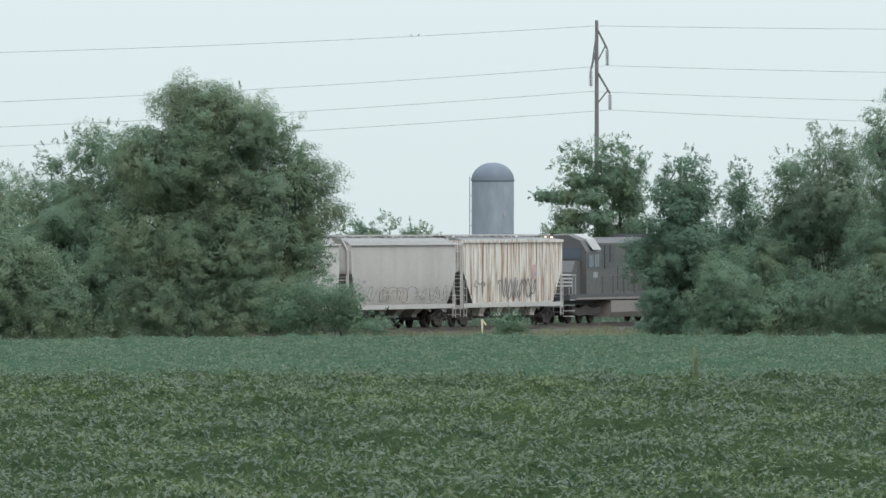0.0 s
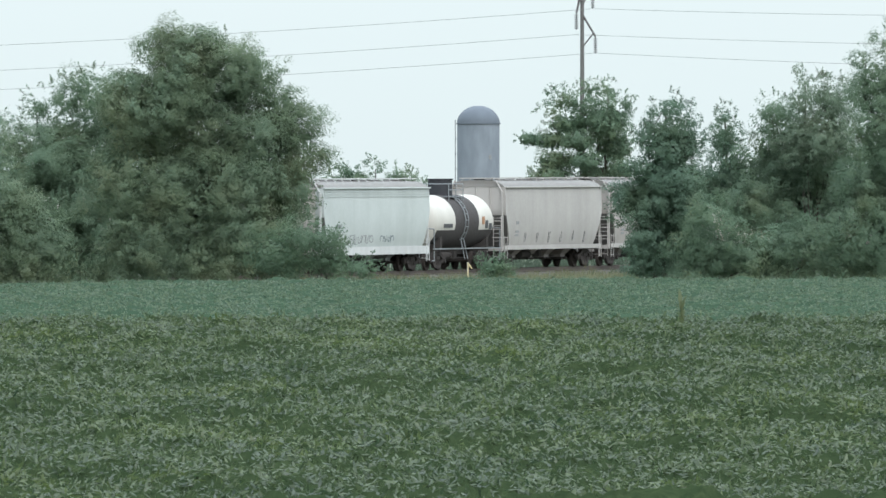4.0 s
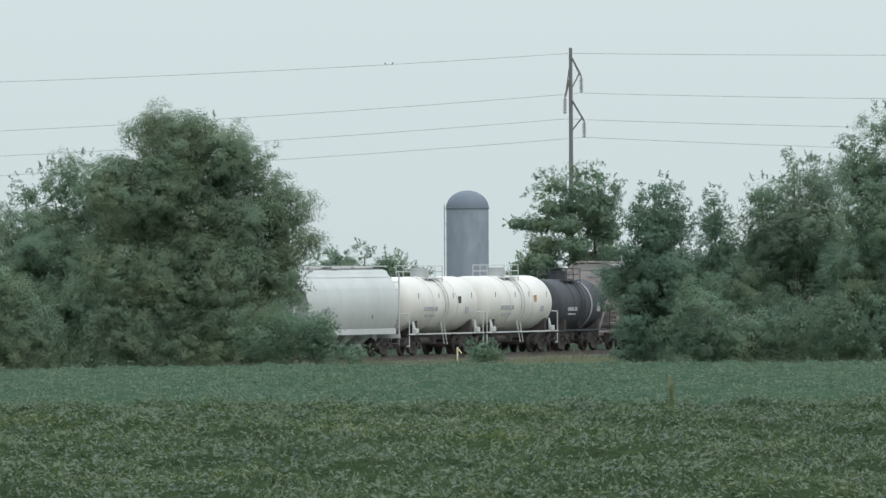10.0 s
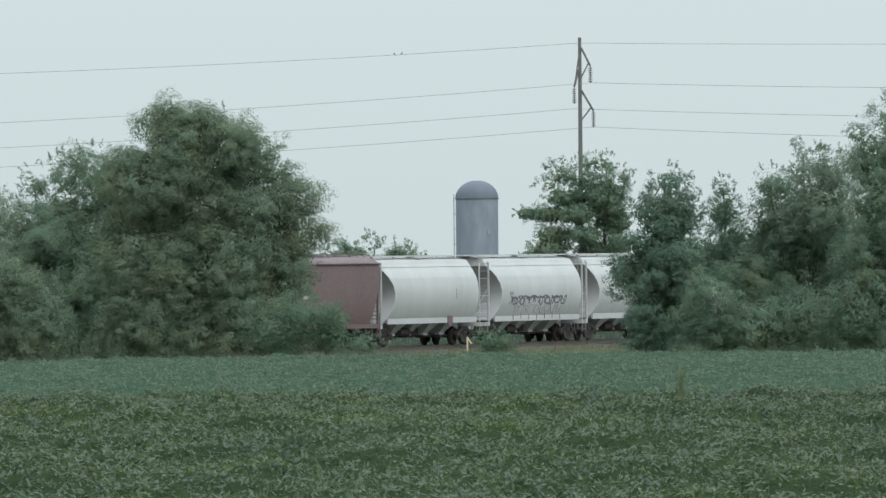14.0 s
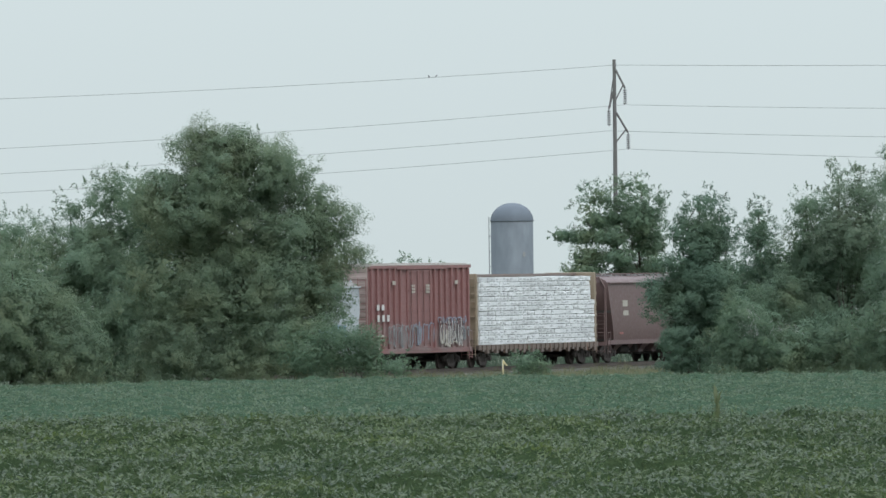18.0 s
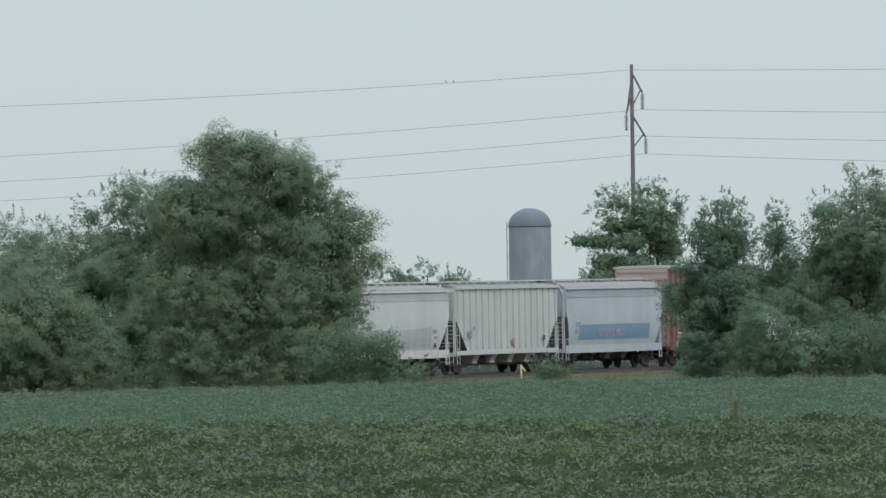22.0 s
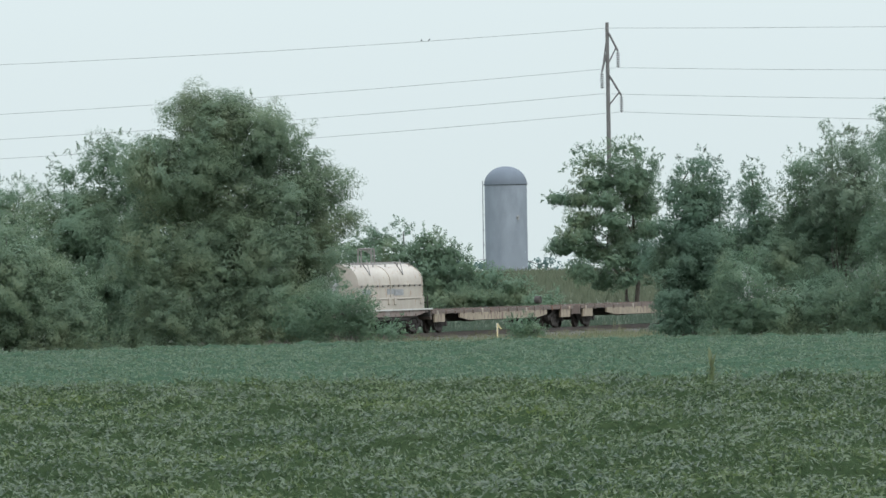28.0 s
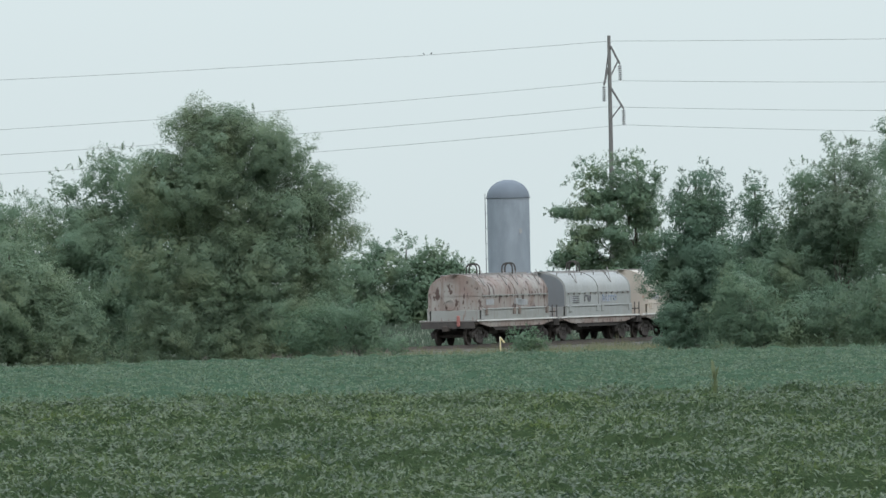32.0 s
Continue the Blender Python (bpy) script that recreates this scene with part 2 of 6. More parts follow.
def box(bm, x0, x1, y0, y1, z0, z1, bevel=0.0):
    m = Matrix.LocRotScale(((x0 + x1) / 2, (y0 + y1) / 2, (z0 + z1) / 2), None, (x1 - x0, y1 - y0, z1 - z0))
    r = bmesh.ops.create_cube(bm, size=1.0, matrix=m)
    if bevel:
        es = list({e for v in r["verts"] for e in v.link_edges})
        bmesh.ops.bevel(bm, geom=es, offset=bevel, segments=1, affect="EDGES")
    return bm


def rod(bm, p, q, r, seg=6, r2=None):
    p, q = Vector(p), Vector(q)
    d = q - p
    m = Matrix.Translation((p + q) / 2) @ d.to_track_quat("Z", "Y").to_matrix().to_4x4()
    bmesh.ops.create_cone(bm, cap_ends=True, segments=seg, radius1=r, radius2=r if r2 is None else r2, depth=d.length, matrix=m)
    return bm


def rings(bm, loops, cap=True):
    """Skin a row of closed loops of points."""
    rows = [[bm.verts.new(p) for p in loop] for loop in loops]
    for a, b in zip(rows, rows[1:]):
        k = len(a)
        for i in range(k):
            bm.faces.new((a[i], a[(i + 1) % k], b[(i + 1) % k], b[i]))
    if cap:
        bm.faces.new(rows[0])
        bm.faces.new(rows[-1])
    return bm


def prism(bm, outline, y0, y1):
    """An outline in x and z, made solid from y0 to y1."""
    return rings(bm, [[(x, y0, z) for x, z in outline], [(x, y1, z) for x, z in outline]])


def prism_x(bm, outline, x0, x1):
    """An outline in y and z, made solid from x0 to x1."""
    return rings(bm, [[(x0, y, z) for y, z in outline], [(x1, y, z) for y, z in outline]])


def quads(name, centres, side, up, material, parent=None, label="", diamond=True):
    """Many small leaves in one mesh, four- or three-cornered: centre, half-width and half-length of each."""
    k = len(centres)
    if diamond:
        co = np.stack([centres - up, centres + side - 0.1 * up, centres + up, centres - side - 0.1 * up], 1)
    else:
        co = np.stack([centres - 0.8 * up - 0.55 * side, centres - 0.3 * up + side, centres + up], 1)
    n_ = co.shape[1]
    me = bpy.data.meshes.new(name)
    me.vertices.add(n_ * k)
    me.vertices.foreach_set("co", co.reshape(-1).astype(np.float32))
    me.loops.add(n_ * k)
    me.loops.foreach_set("vertex_index", np.arange(n_ * k, dtype=np.int32))
    me.polygons.add(k)
    me.polygons.foreach_set("loop_start", np.arange(0, n_ * k, n_, dtype=np.int32))
    me.update(calc_edges=True)
    me.materials.append(material)
    return shared(name, me, parent, label)


def turned(rng, k, tilt=1.0):
    """k random leaf frames: side and length directions; tilt 0 lies flat, 1 any way."""
    a = rng.uniform(0, 2 * np.pi, k)
    e = rng.normal(0, 0.75 * tilt, k)
    roll = rng.normal(0, 0.8 * tilt, k)
    up = np.stack([np.cos(a) * np.cos(e), np.sin(a) * np.cos(e), np.sin(e)], 1)
    flat = np.stack([-np.sin(a), np.cos(a), np.zeros(k)], 1)
    nrm = np.cross(up, flat)
    side = flat * np.cos(roll)[:, None] + nrm * np.sin(roll)[:, None]
    return side, up

# ---- ground, field, track ----
TRACK = pose(0, 600, 0, 0, -0.218, 70.6)
ALONG = TRACK.to_3x3() @ Vector((1, 0, 0))


def ground_height(x, y):
    z = np.interp(y, [-400, 0, 30, 60, 95, 110, 140, 165, 180, 210, 250, 300, 470, 620, 660, 700, 900, 1400, 1460, 1700, 2500, 5000],
                  [1.4, 1.4, 1.1, 0.3, 0.0, 0.14, 0.46, 0.66, 0.52, 0.1, -0.3, -0.45, -0.45, -0.45, 0.1, 0.7, 1.7, 2.6, 2.68, 2.5, 2.3, 2.2])
    # the far field falls a little towards its west corner
    z = z - 0.011 * np.clip(-x - 3, 0, 16) * np.clip((y - 270) / 120, 0, 1) * np.clip((620 - y) / 60, 0, 1)
    # the railway lies on its own level strip
    off = np.abs((x - 0) * ALONG.y - (y - 600) * ALONG.x)
    u = x * ALONG.x + (y - 600) * ALONG.y
    near = np.clip((26 - off) / 16, 0, 1)
    return np.where(near > 0, np.minimum(z, z * (1 - near) + near * np.minimum(z, 0.0038 * u - 0.6)), z)


def sheet(name, xs, ys, lift, material, label, category):
    gx, gy = np.meshgrid(xs, ys)
    gz = ground_height(gx, gy) + lift
    co = np.stack([gx, gy, gz], -1).reshape(-1, 3)
    w = len(xs)
    faces = [(j * w + i, j * w + i + 1, (j + 1) * w + i + 1, (j + 1) * w + i) for j in range(len(ys) - 1) for i in range(w - 1)]
    me = bpy.data.meshes.new(name)
    me.from_pydata(co.tolist(), [], faces)
    for p in me.polygons:
        p.use_smooth = True
    me.materials.append(material)
    return tagged(new(name, me), label, category, kind="structure")


gx = np.concatenate([np.linspace(-4000, -250, 12), np.linspace(-240, 240, 97), np.linspace(250, 4000, 12)])
gy = np.concatenate([np.linspace(-400, 0, 5), np.linspace(10, 1000, 149), np.linspace(1050, 5000, 40)])
sheet("ground", gx, gy, 0.0, M_GRASS, "grass and weed covered level farm ground", "ground")
field = sheet("field", np.linspace(-36, 60, 49), np.linspace(40, 472, 160), 0.12, M_SOIL, "soil and stems under a soybean crop, coloured dark as shaded", "field")


SPREAD = 0.0455


def canopy(x, y):
    """Height of the crop's top: rows, plants and slow swells."""
    row = 0.5 + 0.5 * np.cos(2 * np.pi * (y + 0.09 * x) / 0.76)
    swell = (0.06 * np.sin(0.9 * x + 0.35 * y) + 0.05 * np.sin(2.3 * x - 0.8 * y + 1.0)
             + 0.05 * np.sin(0.31 * x + 1.9 * y) + 0.05 * np.sin(0.17 * y + 4.1 * x) * np.sin(0.4 * y))
    gap = -0.42 * np.clip(np.sin(0.21 * x + 0.53 * y + 1.3 * np.sin(0.35 * x)) * np.sin(0.5 * x - 0.11 * y) - 0.55, 0, 1)
    plant = 0.07 * np.sin(17.0 * x + 3.0 * np.sin(5.1 * y)) * np.sin(15.0 * y + 2.0 * x)
    return ground_height(x, y) + 0.6 + swell + plant + gap + 0.09 * row


def soy(name, y0, y1, per_metre, size, tilt, material, seed, label):
    """Leaflets standing out of the crop's top."""
    rng = np.random.default_rng(seed)
    k = int(SPREAD * (y1 ** 2 - y0 ** 2) * per_metre)
    y = np.sqrt(rng.uniform(y0 ** 2, y1 ** 2, k))
    x = rng.uniform(-1, 1, k) * (SPREAD * y + 0.5)
    z = canopy(x, y) - 0.03 + 0.12 * rng.uniform(0, 1, k) ** 1.3
    centres = np.stack([x, y, z], 1)
    side, up = turned(rng, k, tilt)
    s = size * rng.uniform(0.65, 1.25, k)[:, None]
    return tagged(quads(name, centres, side * s * (0.27 if y0 < 200 else 0.32), up * s * 0.85, material, diamond=y0 < 200), label, "crop", kind="stuff")


def soy_bed(name, y0, y1, step, cols, material, label):
    """The closed lower storey of leaves under the top ones."""
    ys = np.arange(y0, y1, step)
    t_ = np.linspace(-1, 1, cols)
    gy = np.repeat(ys[:, None], cols, 1)
    gx = t_[None, :] * (SPREAD * gy + 0.5)
    co = np.stack([gx, gy, canopy(gx, gy)], -1).reshape(-1, 3)
    faces = [(j * cols + i, j * cols + i + 1, (j + 1) * cols + i + 1, (j + 1) * cols + i) for j in range(len(ys) - 1) for i in range(cols - 1)]
    me = bpy.data.meshes.new(name)
    me.from_pydata(co.tolist(), [], faces)
    for p in me.polygons:
        p.use_smooth = True
    me.materials.append(material)
    return tagged(new(name, me), label, "crop", kind="stuff")


soy_bed("soybean_bed", 84, 190, 0.16, 110, M_SOY_BED, "lower leaves of the near soybean crop, shade put into their colour")
soy_bed("soybean_bed", 286, 471, 0.5, 70, M_SOY_BED_HAZED, "lower leaves of the far soybean crop, shade and haze in their colour")
soy("soybean_crop", 91, 182, 390, 0.05, 0.8, M_SOY, 3, "dense dark green soybean plants on the near rise of the field")
soy("soybean_crop", 290, 471, 38, 0.092, 0.75, M_SOY_HAZED, 4, "dense soybean plants on the far level field, leaf colour paled for haze")

# the railway: ballast, sleepers, two rails
track = thing("railway_track", TRACK, "single railway track on brown gravel ballast", "railway track", kind="structure")
bm = bmesh.new()
prism_x(bm, [(-3.6, -1.1), (-1.75, -0.2), (1.75, -0.2), (3.6, -1.1)], -620, 420)
part("ballast_bed", bm, M_BALLAST, track)
for y in (-0.76, 0.76):
    bm = bmesh.new()
    prism_x(bm, [(y - 0.07, -0.17), (y - 0.07, -0.15), (y - 0.015, -0.13), (y - 0.015, -0.05), (y - 0.036, -0.04), (y - 0.036, 0),
                 (y + 0.036, 0), (y + 0.036, -0.04), (y + 0.015, -0.05), (y + 0.015, -0.13), (y + 0.07, -0.15), (y + 0.07, -0.17)], -600, 400)
    part("rail", bm, M_RAIL, track)
bm = bmesh.new()
box(bm, -0.11, 0.11, -1.3, 1.3, -0.34, -0.17)
tie = part("sleeper", bm, M_TIE, track)
tie.matrix_basis = pose(-60, 0, 0)
for i in range(1, 240):
    shared("sleeper", tie.data, track, place=pose(-60 + 0.55 * i, random.uniform(-0.04, 0.04), 0, 0, 0, random.uniform(-1, 1)))


def tufts(name, x0, x1, y0, y1, count, height, material, seed, label, blade=0.022):
    rng = np.random.default_rng(seed)
    x, y = rng.uniform(x0, x1, count), rng.uniform(y0, y1, count)
    off = (x * ALONG.y - (y - 600) * ALONG.x)
    keep = (np.abs(off) > 2.3)
    x, y = x[keep], y[keep]
    h = height * rng.uniform(0.4, 1.2, len(x)) * (0.75 + 0.35 * np.sin(0.9 * x + 0.3 * y) * np.sin(0.5 * y))
    a = rng.uniform(0, 2 * np.pi, len(x))
    side = np.stack([np.cos(a), np.sin(a), 0 * a], 1) * blade
    up = np.stack([rng.normal(0, 0.25, len(x)), rng.normal(0, 0.25, len(x)), np.ones(len(x))], 1) * (h / 2)[:, None]
    c = np.stack([x, y, ground_height(x, y)], 1) + up
    return tagged(quads(name, c, side, up, material), label, "grass", kind="stuff")


tufts("dry_grass", -7, 24, 545, 602, 26000, 0.62, M_DRYGRASS, 8, "tall tan and green dry grass beside the railway")
tufts("green_weeds", -14, 26, 609, 690, 34000, 0.65, M_WEED, 9, "green weeds and grass on the bank behind the railway")
tufts("green_weeds", -8, 16, 473, 540, 14000, 0.5, M_LEAF_SHRUB, 10, "low green weeds along the field's edge")


def verge(name, count, material, seed, label):
    """Grass growing into the shoulders of the ballast."""
    rng = np.random.default_rng(seed)
    u, off = rng.uniform(-40, 90, count), rng.uniform(1.85, 6.5, count) * rng.choice((-1, -1, 1), count)
    p = np.array([TRACK @ Vector((float(a), float(q), 0)) for a, q in zip(u, off)])
    clump = 0.55 + 0.45 * np.sin(1.3 * u + 2.0 * np.sin(0.37 * u)) * np.sin(0.5 * u + off)
    h = 0.62 * rng.uniform(0.35, 1.1, count) * clump
    p[:, 2] = np.where(np.abs(off) < 3.6, p[:, 2] - 0.2 - (np.abs(off) - 1.75) * 0.48, ground_height(p[:, 0], p[:, 1]))
    a = rng.uniform(0, 2 * np.pi, count)
    side = np.stack([np.cos(a), np.sin(a), 0 * a], 1) * 0.022
    up = np.stack([rng.normal(0, 0.22, count), rng.normal(0, 0.22, count), np.ones(count)], 1) * (h / 2)[:, None]
    return tagged(quads(name, p + up, side, up, material), label, "grass", kind="stuff")


verge("verge_grass", 20000, M_DRYGRASS, 14, "tan dry grass growing into the railway ballast")
tufts("rough_pasture", -6, 26, 700, 1395, 30000, 0.9, M_PASTURE, 12, "rough green and tan grass on the rise behind the railway", 0.06)

# ---- trees ----
def limb(bm, p, q, r0, r1, rng, bits=4, bend=0.05):
    """A bent, tapering limb."""
    p, q = Vector(p), Vector(q)
    pts = [p.lerp(q, i / bits) + (Vector(rng.normal(0, bend * (q - p).length, 3)) if 0 < i < bits else Vector((0, 0, 0))) for i in range(bits + 1)]
    for i in range(bits):
        rod(bm, pts[i], pts[i + 1], r0 + (r1 - r0) * i / bits, 6, r0 + (r1 - r0) * (i + 1) / bits)


def tree(name, base, lobes, leaf, dense, material, seed, label, category="tree", trunk=0.2, stems=1, droop=0.0, ragged=0.3, flat=0.95, sprigs=1.0, reach=0.55, top_gap=0.8, puffs=1.0):
    """base x, y; lobes of the crown as (x, depth, z, half-width, half-height), metres."""
    rng = np.random.default_rng(seed)
    bx, by = base
    bz = float(ground_height(np.array(bx), np.array(by)))
    by_trunk = 1.0
    top = thing(name, pose(bx, by, bz), label, category)
    bm = bmesh.new()
    highest = max(lobes, key=lambda q: q[2])
    for s in range(stems):
        foot = Vector((rng.normal(0, 0.35 * (stems - 1) + 0.01), by_trunk + rng.normal(0, 0.2), -0.2))
        goal = highest if s == 0 else lobes[int(rng.integers(len(lobes)))]
        crown_at = Vector((goal[0] - bx, by_trunk, goal[2] - bz))
        limb(bm, foot, crown_at, trunk, 0.025, rng, 6, 0.015)
    fork = Vector((0, by_trunk, (highest[2] - bz) * 0.25))
    for x, y, z, rx, rz in lobes:
        limb(bm, Vector((0, by_trunk, fork.z * rng.uniform(0.6, 1.6))), (x - bx, y - by + 0.5, z - bz), trunk * 0.3, trunk * 0.05, rng, 4)
    part("trunk", bm, M_BARK, top)
    cs, faces_out = [], []
    crest = max(q[2] + q[4] for q in lobes) - bz
    twig_at, twig_run, tip_leaves = [], [], []
    for x, y, z, rx, rz in lobes:
        # thin leafy twigs stand out of the crown
        k = int(18 * (rx + rz) * sprigs) + 4
        v = rng.normal(0, 1, (k, 3)) * [1, 0.5, 1]
        v /= np.linalg.norm(v, axis=1)[:, None]
        start = v * [rx, min(rx, 1.8) * 0.9, rz] * 0.88 + [x, y, z]
        run = (v * 0.7 + rng.normal(0, 0.35, (k, 3)) + [0, 0, 0.4 - droop]) * rng.uniform(0.25, 0.8, k)[:, None] * min(1.2, 0.5 + 0.3 * rx) * reach
        tip = start + 0.6 * run
        free = np.ones(k, bool)
        for q in lobes:
            free &= ((tip[:, 0] - q[0]) / q[3]) ** 2 + ((tip[:, 2] - q[2]) / q[4]) ** 2 > 0.95
        start, run = start[free] - [bx, by, bz], run[free]
        twig_at.append(start + run / 2)
        twig_run.append(run / 2)
        per = np.maximum(6, (np.linalg.norm(run, axis=1) * 44 * (0.08 / leaf)).astype(int))
        along = rng.uniform(0, 1.05, int(per.sum()))
        tip_leaves.append(np.repeat(start, per, 0) + np.repeat(run, per, 0) * along[:, None] + rng.normal(0, 0.75 * leaf, (len(along), 3)) * (1.3 - 0.7 * along)[:, None])
    twig_at, twig_run = np.concatenate(twig_at), np.concatenate(twig_run)
    flat_side = np.cross(twig_run, [0, 1, 0])
    flat_side *= (0.011 / np.maximum(1e-6, np.linalg.norm(flat_side, axis=1)))[:, None]
    tagged(quads("twig_growth", twig_at, flat_side, twig_run, M_BARK, top), kind="stuff")
    cs.extend(tip_leaves)
    faces_out.extend(rng.normal(0, 1, q.shape) for q in tip_leaves)
    for x, y, z, rx, rz in lobes:
        airy = top_gap if z - bz + 0.4 * rz > 0.8 * crest else 1.0
        ry = min(rx, 1.8) * 0.9
        # boughs: flattened puffs over the lobe, each a cloud of leaves
        n_b = max(6, int(math.pi * rx * rz * 4.2 * dense * airy / puffs))
        v = rng.normal(0, 1, (n_b, 3))
        v /= np.linalg.norm(v, axis=1)[:, None]
        r = rng.uniform(0.3, 1, n_b) ** 0.5 * 0.8 + rng.normal(0, 0.1 * ragged / 0.3, n_b)
        at = v * r[:, None] * [rx, ry, rz] + [x - bx, y - by, z - bz]
        puff = puffs * rng.uniform(0.24, 0.82, n_b) * (0.7 + 0.3 * min(1.5, rx)) * (0.85 if airy < 1 else 1) * min(1.0, 0.35 + 0.75 * rz)
        behind = np.where(v[:, 1] > 0.35, 0.4, 1.0)
        per = (puff ** 2 * 700 * (0.115 / leaf) ** 2 * 0.62 * behind).astype(int) + 20
        k = int(per.sum())
        # each bough carries tufts, each tuft its leaves
        tuft = rng.normal(0, 1, (n_b, 14, 3)) + v[:, None, :] * 0.5
        tuft *= (rng.uniform(0.55, 1.15, (n_b, 14)) / np.linalg.norm(tuft, axis=2))[:, :, None]
        core = tuft[np.repeat(np.arange(n_b), per), rng.integers(0, 14, k)]
        off = rng.normal(0, 1, (k, 3))
        off *= (0.36 * rng.uniform(0, 1, k) ** 0.45 / np.linalg.norm(off, axis=1))[:, None]
        w = core + off
        # leaves look outward from their tuft, their bough and the crown
        faces_out.append(off * 1.7 + core * 0.4 + np.repeat(v, per, 0) * 0.45 + [0, 0, 0.3] + rng.normal(0, 0.2, (k, 3)))
        cs.append(np.repeat(at, per, 0) + w * np.repeat(puff, per)[:, None] * [1.15, 1.15, flat])
    c, out = np.concatenate(cs), np.concatenate(faces_out)
    keep = c[:, 2] > 0.05
    c, out = c[keep], out[keep]
    out /= np.linalg.norm(out, axis=1)[:, None] + 1e-9
    up = rng.normal(0, 1, c.shape) - [0, 0, 2 * droop]
    up -= out * (up * out).sum(1)[:, None]
    up /= np.linalg.norm(up, axis=1)[:, None] + 1e-9
    side = np.cross(out, up)
    s = leaf * rng.uniform(0.6, 1.3, len(c))[:, None]
    # larger shaded leaves deep inside
    deep, deep_out = [], []
    for x, y, z, rx, rz in lobes:
        k = int(math.pi * rx * rz * 120 * dense * dense) if rx > 0.7 and z - bz + 0.4 * rz < 0.8 * crest else 0
        v = rng.normal(0, 1, (k, 3))
        v /= np.linalg.norm(v, axis=1)[:, None]
        deep_out.append(v)
        deep.append(v * rng.uniform(0.5, 0.9, k)[:, None] * [rx, min(rx, 1.8) * 0.85, rz] + [x - bx, y - by, z - bz])
    d = np.concatenate(deep)
    keep_d = d[:, 2] > 0.2
    d = d[keep_d]
    do = np.concatenate(deep_out)[keep_d] + rng.normal(0, 0.3, d.shape)
    do /= np.linalg.norm(do, axis=1)[:, None]
    du = np.cross(do, rng.normal(0, 1, d.shape))
    du /= np.linalg.norm(du, axis=1)[:, None] + 1e-9
    ds = np.cross(do, du)
    c, side, up = np.concatenate([c, d]), np.concatenate([side, ds]), np.concatenate([up, du])
    s = np.concatenate([s, leaf * rng.uniform(1.6, 2.6, len(d))[:, None]])
    quads("crown", c, side * s * 0.55, up * s * 0.85, material, top, diamond=False)
    return top


tree('broad_tree', (-9.81, 486.0), [
    (-10.51, 485.2, 8.95, 1.84, 1.70), (-8.89, 486.2, 8.76, 2.21, 1.77), (-10.16, 485.6, 9.25, 1.52, 1.36), (-6.16, 486.6, 7.07, 1.13, 1.28), (-7.73, 486.0, 8.35, 1.42, 1.62), (-6.95, 486.4, 8.70, 1.00, 0.95), (-13.00, 486.5, 7.60, 1.10, 1.00), (-12.40, 485.6, 8.15, 0.90, 0.80),
    (-11.43, 485.3, 7.26, 2.33, 1.91), (-9.35, 486.3, 6.10, 3.07, 2.33), (-7.04, 485.7, 5.64, 1.84, 1.91), (-5.53, 486.7, 5.41, 1.28, 2.01), (-11.20, 486.1, 4.25, 3.31, 2.33),
    (-8.19, 485.5, 3.56, 2.82, 2.16), (-5.65, 486.5, 3.79, 1.23, 1.42), (-10.28, 485.9, 1.94, 3.56, 1.62), (-7.27, 485.3, 1.70, 2.58, 1.37), (-11.20, 486.2, 1.01, 2.70, 0.88),
    (-8.19, 485.6, 0.89, 2.45, 0.79), (-6.11, 486.6, 0.78, 1.47, 0.64),
], 0.058, 1.0, M_LEAF_WILLOW, 20, 'tall full willow-like tree in dense summer leaf at the field edge', trunk=0.32, stems=3, droop=0.35, top_gap=1.0, sprigs=0.7, reach=0.4)
tree('broad_tree', (-15.10, 500.0), [
    (-13.79, 499.2, 7.98, 1.51, 1.21), (-15.33, 500.2, 7.62, 1.26, 1.06), (-16.57, 499.6, 7.50, 0.61, 0.86), (-14.38, 500.6, 5.71, 2.65, 1.89), (-16.17, 500.0, 5.00, 2.15, 1.97),
    (-13.90, 499.3, 3.10, 3.15, 2.22), (-15.69, 500.3, 1.67, 2.65, 1.56), (-13.90, 499.7, 0.90, 2.27, 0.91), (-13.00, 500.7, 7.38, 1.06, 1.06), (-12.60, 500.1, 6.31, 1.26, 1.26),
], 0.058, 1.0, M_LEAF_ASH, 21, 'rounded green tree with a spiky upper bough beside taller trees', trunk=0.25, stems=2, sprigs=1.2, reach=0.6, top_gap=0.95)
tree('broad_tree', (-19.11, 512.0), [
    (-18.75, 511.2, 6.63, 0.98, 0.83), (-20.21, 512.2, 6.39, 1.42, 1.16), (-18.75, 511.6, 4.32, 1.94, 1.94), (-20.46, 512.6, 3.83, 2.20, 2.20), (-21.80, 512.0, 5.29, 1.55, 1.81),
    (-19.60, 511.3, 5.73, 1.60, 1.03),
], 0.058, 1.0, M_LEAF_ASH, 22, 'dull green tree behind the field edge trees', trunk=0.22)
tree('broad_tree', (-17.62, 478.0), [
    (-17.50, 477.2, 3.09, 1.57, 1.74), (-16.25, 478.2, 1.95, 1.81, 1.64), (-19.10, 477.6, 2.41, 1.93, 2.05), (-18.19, 478.6, 4.68, 1.45, 1.33), (-15.34, 478.0, 1.04, 1.45, 0.87),
    (-20.35, 477.3, 1.95, 1.45, 1.93), (-18.53, 478.3, 0.70, 1.69, 0.72), (-16.93, 477.7, 0.54, 1.45, 0.58),
], 0.058, 1.0, M_LEAF_WILLOW, 23, 'low bushy green tree at the field edge', trunk=0.18, stems=2, droop=0.2)
